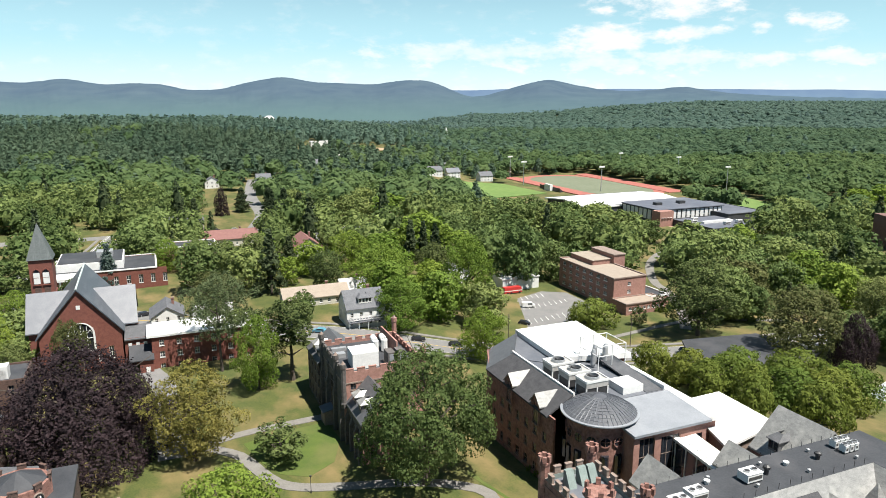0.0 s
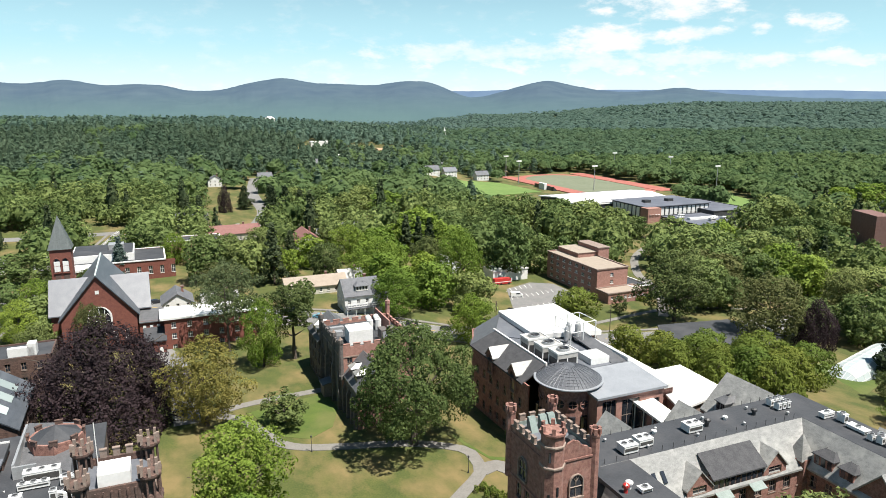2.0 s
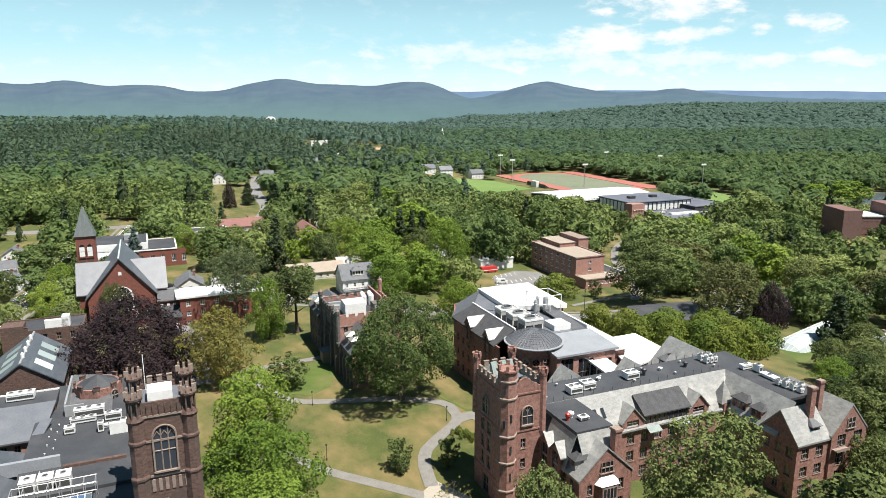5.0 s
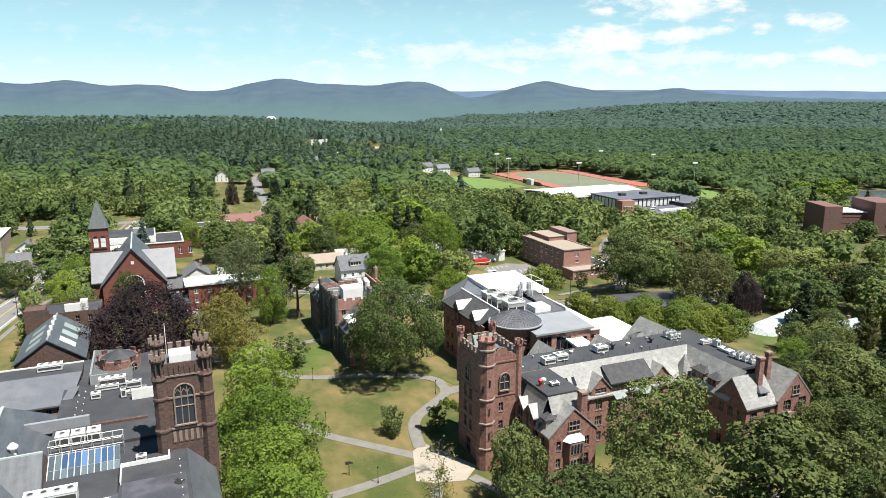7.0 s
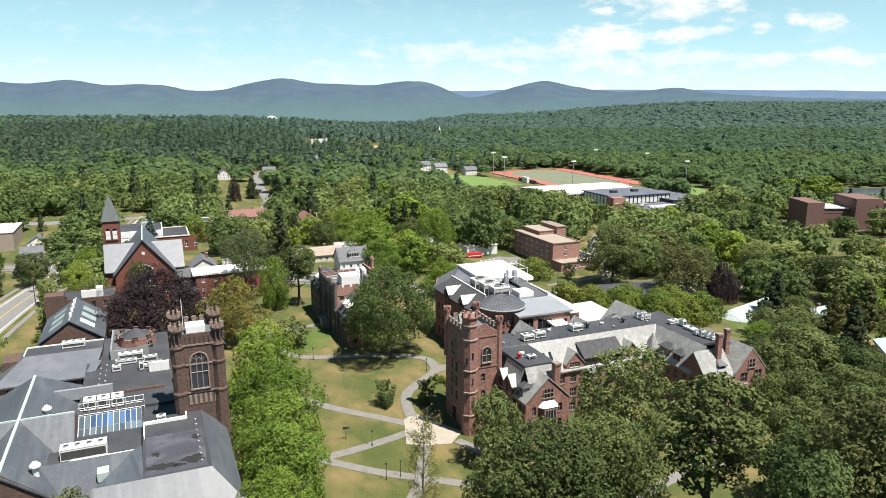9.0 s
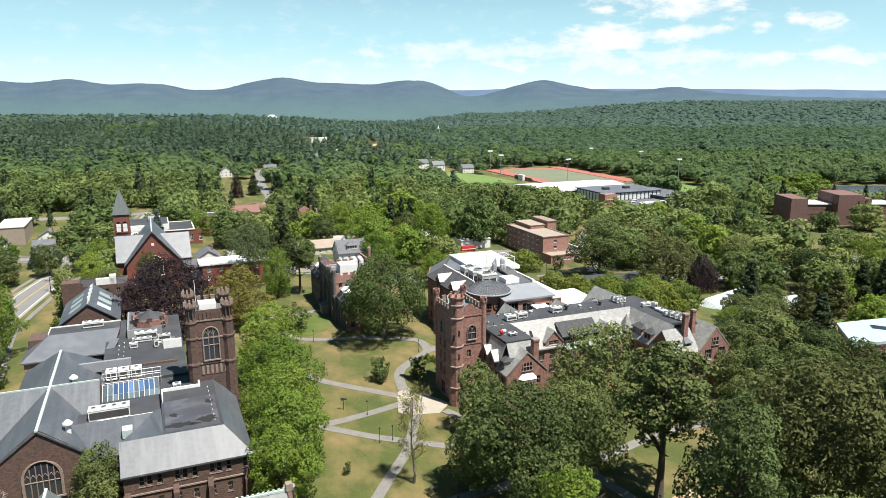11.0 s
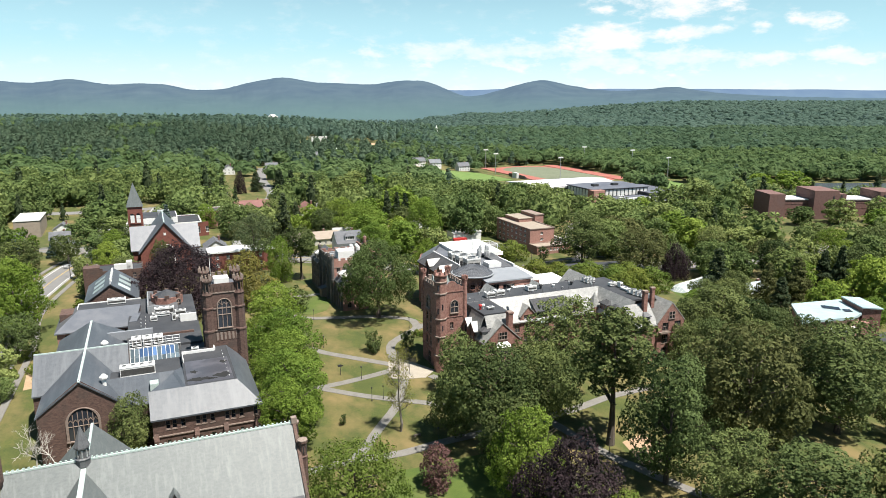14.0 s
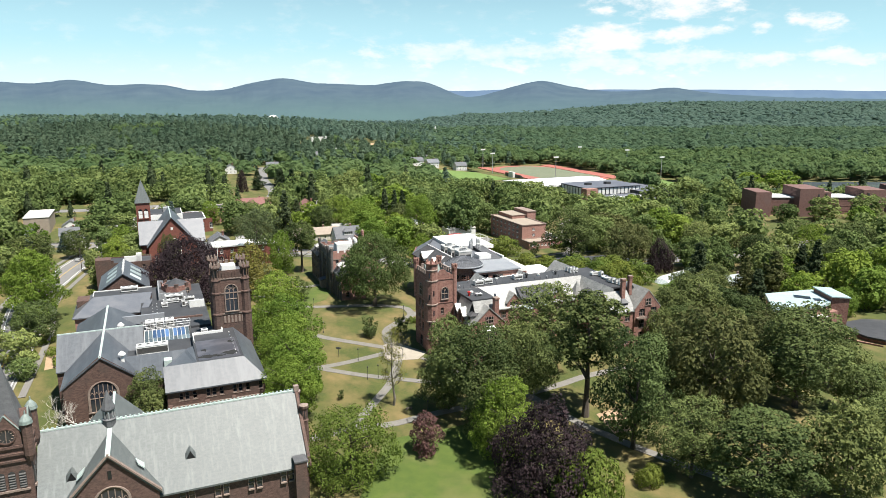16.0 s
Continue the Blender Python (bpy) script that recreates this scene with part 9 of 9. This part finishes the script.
# single trees of the town and the eastern gardens: x, y, radius, height, kind
TOWN_TREES = ((10, 256, 10.5, 28, "l"), (12.5, 202, 8.5, 16, "l"), (40, 415, 14, 21, "d"), (62, 425, 11, 18, "d"), (34, 300, 12, 25, "o"), (50, 310, 9, 17, "d"),
              (90, 402, 15, 20, "d"), (107, 398, 12, 17, "d"), (119, 395, 9, 12, "d"), (90, 234, 13, 27, "d"), (121, 298, 13, 24, "o"), (176, 372, 14, 22, "o"), (215, 415, 15, 21, "d"), (152, 302, 14, 20, "o"),
              (150, 345, 12, 18, "l"), (114, 209, 13, 22.5, "y"), (188, 335, 11, 17, "d"), (288, 480, 16, 20, "l"), (336, 520, 18, 19, "l"), (208, 352, 12, 18, "d"),
              (-91, 279, 11.4, 15, "d"), (-80, 292, 10, 16, "d"), (-136, 310, 11, 16, "o"), (-121, 297, 7.6, 14, "l"), (-133, 367, 5.5, 22, "c"), (-147, 385, 5, 18, "c"), (-80, 236, 10, 13.5, "y"),
              (-40, 297, 9.5, 17, "l"), (-25, 261, 13, 19, "l"), (-14, 223, 10.7, 17, "l"), (-10, 345, 15, 20, "l"), (-45, 260, 7.9, 16, "d"), (-69, 303, 4.5, 14, "c"), (-101, 404, 6, 22, "c"), (-92, 398, 6.5, 23, "c"), (-106, 418, 6, 21, "c"), (-84, 402, 6, 20, "c"),
              (-95, 438, 10, 16, "d"), (-78, 424, 12, 16, "o"), (-55, 412, 12, 16, "o"), (-34, 425, 13, 16, "l"), (-51, 438, 11, 17, "d"), (-132, 452, 7, 16, "c"), (-124, 197, 9.7, 13, "o"), (-129, 190, 8, 13, "l"), (-101, 204, 6.5, 9, "l"),
              (-4, 291, 8.7, 15, "d"), (136, 176, 7, 20, "c"), (154, 168, 6, 17, "C"), (169, 174, 8, 18, "C"), (214, 228, 10, 19, "l"), (234, 226, 11, 20, "d"), (284, 348, 12, 16, "d"), (316, 352, 12, 17, "d"), (258, 345, 9, 12, "o"), (338, 340, 11, 15, "o"), (300, 330, 10, 13, "l"),
              (244, 300, 10, 9, "o"), (209, 290, 10, 10, "l"), (179, 137, 7.5, 11, "l"), (182, 258, 11, 14, "o"), (190, 192, 6, 17, "c"), (-118, 104, 11.5, 25, "l"), (-128, 120, 9, 18, "l"), (-106, 84, 7, 13, "d"), (-101, 66, 6, 10, "o"), (-110, 52, 7, 11, "o"), (-94, 56, 4, 6, "o"), (-180, 274, 12, 13, "o"), (-162, 271, 11, 13, "o"),
              (-134, 176, 4.2, 10, "o"), (-156, 206, 8, 13, "d"), (-143, 209, 7, 13, "o"), (-136, 212, 8, 14, "l"), (-117, 194, 6, 11, "o"), (-164, 160, 9, 15, "o"), (-112, 168, 6, 11, "d"), (-118, 150, 5, 9, "o"), (121, 152, 6, 9, "d"), (131, 150, 7, 11, "d"), (113, 136, 6, 8, "l"), (140, 166, 7, 12, "d"), (123, 140, 7, 9, "d"), (-116, 200, 6.5, 12, "o"), (-116, 184, 5, 10, "o"), (-70, 205, 6, 12, "d"), (-60, 197, 6, 13, "o"), (-47, 222, 5, 11, "o"), (160, 246, 9, 17, "d"), (176, 208, 9, 17, "d"), (204, 190, 10, 18, "d"), (152, 152, 6, 15, "c"))
KINDS = {"l": ("linden{}", 3, "bright green full-crowned town tree"), "d": ("oak{}", 4, "tall dark green oak among the houses"), "o": ("mid{}", 4, "broad green oak in the town gardens"),
         "y": ("olive{}", 2, "large olive-toned tree beside the street"), "c": ("conifer", 1, "dark tall conifer among the gardens"), "C": ("larch", 1, "olive-toned conifer on the garden slope")}
for i, (x, y, r, h, k) in enumerate(TOWN_TREES):
    kind, n, lb = KINDS[k]
    if y > 300 and k in "odl":
        kind, n = ("midbright{}", 2) if k == "l" else ("mid{}", 4)
    plant(kind.format(i % n), x, y, r, h, label=lb)
plant("beechsmall", 127, 203, 7, 16, label="dark purple tree beside the greenhouse")
plant("beechsmall", -141, 438, 4.6, 17, label="narrow dark purple tree on the mown slope")
plant("spruce", -133, 268, 5.0, 19, label="tall blue-green spruce beside the church")
plant("spruce", -176, 200, 4.5, 13, label="blue-green spruce beside the street")
plant("spruce", -171, 221, 3.4, 10, label="blue-green spruce beside the street")
LEFT_TREES = ((-160, 138, 11, 15), (-166, 186, 10, 14), (-134, 222, 8, 14), (-126, 232, 8, 13), (-112, 60, 8, 13), (-118, 74, 8, 13))
for i, (x, y, r, h) in enumerate(LEFT_TREES):
    plant(f"oak{i % 4}", x, y, r, h, label="green tree beside the side street")


def bare_tree(x, y, h, seed, label, leaves=0, spread=0.42, girth=0.018, bark="palebark"):
    """A thin tree of forking pale branches."""
    rg = np.random.default_rng(seed)
    t = new("tree")
    t.matrix_world = pose(x, y, ground_z(x, y))
    ORIGIN[t.name] = (0, 0, 0)
    tagged(t, label, "tree", "trees")
    s = Shape()
    tips = []

    def grow(p, d, r, length, depth):
        q = p + d * length
        s.tube(p, q, r, r * 0.68, 5 if depth > 2 else 4)
        if depth == 0:
            tips.append(q)
            return
        for k in range(3 if depth > 1 else 2):
            nd = (d + Vector(rg.normal(0, spread, 3)) + Vector((0, 0, 0.12))).normalized()
            grow(q, nd, r * 0.62, length * rg.uniform(0.62, 0.85), depth - 1)
        tips.append(q)

    grow(Vector((0, 0, -0.3)), Vector((0.03, 0, 1)), h * girth, h * 0.3, 5)
    part("bough", s, bark, t)
    if leaves:
        c = np.array([tuple(rg.choice(len(tips)) * 0 + v for v in tips[rg.integers(len(tips))]) for _ in range(leaves)]) + rg.normal(0, 0.35, (leaves, 3))
        ob = new("foliage", mesh_of_sprays("foliage", cards(c, rg.normal(0, 1, (leaves, 3)), 0.24 * rg.uniform(0.6, 1.3, leaves), rg), "leafyellow"))
        ob.parent = t
    return t




def leader_tree(x, y, h, seed, label, leaves):
    """A thinning tree with one upright stem, short side boughs and a haze of pale leaves."""
    rg = np.random.default_rng(seed)
    t = new("tree")
    t.matrix_world = pose(x, y, ground_z(x, y))
    ORIGIN[t.name] = (0, 0, 0)
    tagged(t, label, "tree", "trees")
    s, tips = Shape(), []
    p, r = Vector((0, 0, -0.3)), h * 0.017
    for i in range(9):
        q = Vector((-0.05 * i + rg.normal(0, 0.16), rg.normal(0, 0.16), h * 0.92 * (i + 1) / 9))
        s.tube(p, q, r, r * 0.84, 7)
        if i >= 2:
            for k in range(5):
                ang = rg.uniform(0, 2 * math.pi)
                n = (0.9 - 0.055 * i) * rg.uniform(0.6, 1.1) * h * 0.2
                a = p.lerp(q, rg.uniform(0, 1))
                m = a + Vector((math.cos(ang) * n * 0.5, math.sin(ang) * n * 0.5, n * 0.42))
                s.tube(a, m, r * 0.42, r * 0.25, 5)
                for _ in range(4):
                    e = m + Vector((math.cos(ang) * n * 0.4, math.sin(ang) * n * 0.4, n * 0.35)) + Vector(rg.normal(0, n * 0.22, 3))
                    s.tube(m, e, r * 0.22, 0.02, 4)
                    tips += [e, m.lerp(e, 0.6)]
        p, r = q, r * 0.84
    part("bough", s, "greybark", t)
    c = np.array([tuple(tips[rg.integers(len(tips))]) for _ in range(leaves)]) + rg.normal(0, 0.45, (leaves, 3))
    ob = new("foliage", mesh_of_sprays("foliage", cards(c, rg.normal(0, 1, (leaves, 3)), 0.15 * rg.uniform(0.6, 1.3, leaves), rg), "leafyellow"))
    ob.parent = t


leader_tree(9.6, 39.3, 21.5, 3, "half-dead tree with thin pale foliage on the lawn", 3000)
bare_tree(10, 73, 8, 9, "sparse grey ornamental tree before the tower", 120, 0.5, 0.014, "greybark")
bare_tree(-65, 21.5, 11, 5, "bare white birch beside the reading hall", spread=0.6)
bare_tree(-60, 19.5, 11, 6, "bare white birch beside the reading hall", spread=0.6)

# ---- woods ----
# kept clear: (x0, x1, y0, y1) in plan a, b for buildings and fields, with room towards the viewer
CLEAR_PLAN = ((112, 195, 188, 262), (-45, 32, 192, 240), (-46, 10, 250, 326), (-112, -64, 285, 404), (18, 52, 318, 376), (58, 78, 296, 342), (40, 74, 222, 262), (292, 360, 262, 402), (270, 390, 345, 458), (340, 462, 440, 668), (232, 344, 440, 618),
              (96, 112, 325, 360), (145, 160, 325, 362), (76, 92, 480, 530), (44, 56, 470, 512), (30, 66, 385, 560), (10, 24, 282, 310), (112, 126, 240, 275), (-76, -44, 250, 350), (193, 224, 850, 915), (258, 322, 850, 940), (80, 98, 555, 606), (38, 56, 555, 600), (4, 30, 395, 428), (-84, -66, 330, 368), (255, 325, 600, 650), (185, 200, 250, 380))
CLEAR_WORLD = ((128, 165, 140, 205), (140, 215, 78, 142), (122, 222, 372, 500), (215, 385, 292, 405), (300, 640, 430, 610), (222, 300, 330, 404), (218, 268, 490, 640), (-182, -138, 800, 960), (-122, -62, 820, 1010), (-338, -298, 1170, 1312))


def near_line(x, y, line, w):
    p = Vector((x, y))
    for q, r in zip(line, line[1:]):
        q, r = Vector(q), Vector(r)
        d = r - q
        t = max(0.0, min(1.0, (p - q).dot(d) / d.length_squared))
        if (p - q - d * t).length < w:
            return True
    return False


def is_clear(x, y):
    a, b = to_plan(x, y)
    if any(a0 < a < a1 and b0 < b < b1 for a0, a1, b0, b1 in CLEAR_PLAN):
        return True
    if any(x0 < x < x1 and y0 < y < y1 for x0, x1, y0, y1 in CLEAR_WORLD):
        return True
    return any(near_line(x, y, l, w) for l, w in ((MAIN_STREET, 13), (SIDE_STREET, 13), (BACK_LANE, 9), (FAR_LANE, 7.5), (PATHS[10][0], 9)))


placed = [(x, y, r) for x, y, r, h in (*LINDENS, *COURT_OAKS, *SLOPE_OAKS, *LEFT_TREES)] + [q[:3] for q in TOWN_TREES] + [(x, y, r) for x, y, r in CANOPY]


def in_town(x, y):
    """The belt of gardens and streets beyond the campus where each tree stands alone."""
    if y < 150:
        return abs(x) > 150 + max(0, 100 - y) * 0.6 and y > -60
    return True


town_rng = np.random.default_rng(11)
belt = []
for y0 in np.arange(-40, 470, 12.5):
    half = 90 + (y0 + 125) * 0.72
    for x0 in np.arange(-half, half, 12.5):
        x, y = x0 + town_rng.uniform(-4.5, 4.5), y0 + town_rng.uniform(-4.5, 4.5)
        pick, size = town_rng.uniform(), town_rng.uniform(0.6, 1.38)
        if not in_town(x, y) or is_clear(x, y) or (-160 < x < 130 and y < 235) or pick < 0.05:
            continue
        if any((x - px) ** 2 + (y - py) ** 2 < (r + 4) ** 2 for px, py, r in placed):
            continue
        tone = noise.noise(Vector((x * 0.012, y * 0.012, 2.2))) + 0.5 * (pick - 0.5)
        kind = "midpine" if pick > 0.92 else (f"midbright{int(pick * 100) % 2}" if tone > 0.08 else ("midolive" if tone < -0.32 else f"mid{int(pick * 100) % 4}"))
        belt.append((math.hypot(x - 10, y - 60), x, y, kind, pick, size))
belt.sort()
for i, (_, x, y, kind, pick, size) in enumerate(belt[:170]):
    plant(kind, x, y, (4.5 if kind == "midpine" else 8.2) * size, (19 if kind == "midpine" else 14.5) * size, spin=pick * 3600, label="dark conifer in the belt of town trees" if kind == "midpine" else "leafy tree in the belt of town gardens")


def crown_cores(n_kinds, rg):
    """A few uneven inner crowns of unit size, as triangles: the dense foliage behind the outer sprays."""
    kinds = []
    for _ in range(n_kinds):
        rings = []
        for u, w in ((0.0, 0.86), (0.42, 0.95), (0.78, 0.64)):
            ang = np.linspace(0, 2 * np.pi, 8)[:-1] + rg.uniform(-0.25, 0.25, 7)
            rr = w * rg.uniform(0.78, 1.12, 7)
            rings.append(np.stack([rr * np.cos(ang), rr * np.sin(ang), u + rg.uniform(-0.07, 0.07, 7)], 1))
        top = np.array([rg.uniform(-0.15, 0.15), rg.uniform(-0.15, 0.15), 1.0])
        tri = []
        for lo, hi in zip(rings, rings[1:]):
            for i in range(7):
                j = (i + 1) % 7
                tri += [lo[i], lo[j], hi[j], lo[i], hi[j], hi[i]]
        for i in range(7):
            tri += [rings[2][i], rings[2][(i + 1) % 7], top]
        kinds.append(np.array(tri))
    return kinds


def join_belt(name, rows_, mat, pick_kinds, n_cards, swell, label):
    """The farther trees of the belt, joined: each a thinned crown of larger sprays."""
    out = []
    src = {}
    for k in pick_kinds:
        me = PROTO[k][1]
        co = np.empty(len(me.vertices) * 3, np.float32)
        me.vertices.foreach_get("co", co)
        src[k] = co.reshape(-1, 3, 3)
    rg = np.random.default_rng(5)
    cores = crown_cores(8, rg)
    for _, x, y, kind, pick, size in rows_:
        if kind not in src:
            continue
        q = src[kind][rg.choice(len(src[kind]), n_cards, replace=False)]
        mid = q.mean(1, keepdims=True)
        q = mid + (q - mid) * swell
        c, s_ = math.cos(pick * 50), math.sin(pick * 50)
        q = q.reshape(-1, 3) * size * np.array([1.04, 1.04, 0.98])
        out.append(np.stack([q[:, 0] * c - q[:, 1] * s_ + x, q[:, 0] * s_ + q[:, 1] * c + y, q[:, 2] + ground_z(x, y)], 1))
        reach, low, tall = (2.6, 3.0, 13.0) if kind == "midpine" else (5.6, 5.0, 7.6)
        out.append(cores[int(pick * 997) % 8] * size * np.array([reach, reach, tall]) + np.array([x, y, ground_z(x, y) + low * size]))
    tagged(new(name, mesh_of_sprays(name, np.concatenate(out), mat)), label, "trees", kind="stuff")


join_belt("tree_belt", belt[170:], "leafmid", ("mid0", "mid1", "mid2", "mid3"), 520, 1.6, "joined green crowns of the town gardens")
join_belt("tree_belt", belt[170:], "leafmid", ("midbright0", "midbright1"), 520, 1.6, "joined bright green crowns of the town gardens")
join_belt("tree_belt", belt[170:], "leafmid", ("midolive",), 520, 1.6, "joined green rounded crowns of the town gardens")
join_belt("tree_belt", belt[170:], "leafconifer", ("midpine",), 560, 1.35, "joined dark conifers of the town gardens")


def woods(name, mat, seed, y_from, y_to, step, per, leaf, share_pine, want_pine, label):
    """Woodland as one mesh: crowns of leaf sprays on an uneven canopy, each tree with its own height."""
    rg = np.random.default_rng(seed)
    cores = crown_cores(8, rg)
    out = []
    y = y_from
    while y < y_to:
        half = 130 + (y + 130) * 0.70
        xs = np.arange(-half, half, step)
        xs = xs + rg.uniform(-0.42, 0.42, len(xs)) * step
        ys = y + rg.uniform(-0.42, 0.42, len(xs)) * step
        picks = rg.uniform(0, 1, len(xs))
        sizes = rg.uniform(0.62, 1.45, len(xs))
        for x, yy, pk, sz in zip(xs, ys, picks, sizes):
            left = smooth((yy - 490) / 190) * smooth((230 - x) / 400) * 0.96 * smooth(1.35 + 1.5 * noise.noise(Vector((x * 0.007, yy * 0.004, 8.0)))) + share_pine
            yy += 70 * noise.noise(Vector((x * 0.006, seed % 10, 4.0)))
            if (pk < left) != want_pine or (yy < 1320 and is_clear(x, yy)):
                continue
            if noise.noise(Vector((x * 0.006, yy * 0.006, 5.0))) > 0.55:
                continue
            h = (15 if want_pine else 13.5) * sz
            r = step * (0.47 if want_pine else 0.64) * (0.8 + 0.3 * sz)
            u = rg.uniform(0, 1, per)
            ang = rg.uniform(0, 2 * np.pi, per)
            if want_pine:
                w = (1.03 - u) ** 0.8 * r
                zz = h * (0.15 + 0.88 * u)
            else:
                w = np.sqrt(np.maximum(0.02, 1 - u ** 2)) * r * rg.uniform(0.88, 1.06, per)
                zz = h * (0.45 + 0.55 * u)
            c = np.stack([x + w * np.cos(ang), yy + w * np.sin(ang), ground_z(x, yy) + zz], 1)
            nrm = np.stack([np.cos(ang) * (0.9 - 0.5 * u), np.sin(ang) * (0.9 - 0.5 * u), 0.25 + 0.8 * u], 1)
            out.append(cards(c, nrm, leaf * rg.uniform(0.7, 1.3, per), rg, 0.22))
            wide, low, tall = (0.62, 0.2, 0.74) if want_pine else (0.86, 0.4, 0.54)
            out.append(cores[int(pk * 997) % 8] * np.array([r * wide, r * wide, h * tall]) + np.array([x, yy, ground_z(x, yy) + h * low]))
        y += step
    me = mesh_of_sprays(name, np.concatenate(out), mat)
    tagged(new(name, me), label, "woods", kind="stuff")


for pine in (False, True):
    mt_, lb = ("leafpine", "dark pine woods rolling to the hills") if pine else ("leafwoods", "dense green summer woodland canopy")
    woods("woods", mt_, 31 + pine, 470, 900, 12, 66, 1.8, 0.03, pine, lb)
    # tiers beyond 900 m take the leaf colours with haze painted in
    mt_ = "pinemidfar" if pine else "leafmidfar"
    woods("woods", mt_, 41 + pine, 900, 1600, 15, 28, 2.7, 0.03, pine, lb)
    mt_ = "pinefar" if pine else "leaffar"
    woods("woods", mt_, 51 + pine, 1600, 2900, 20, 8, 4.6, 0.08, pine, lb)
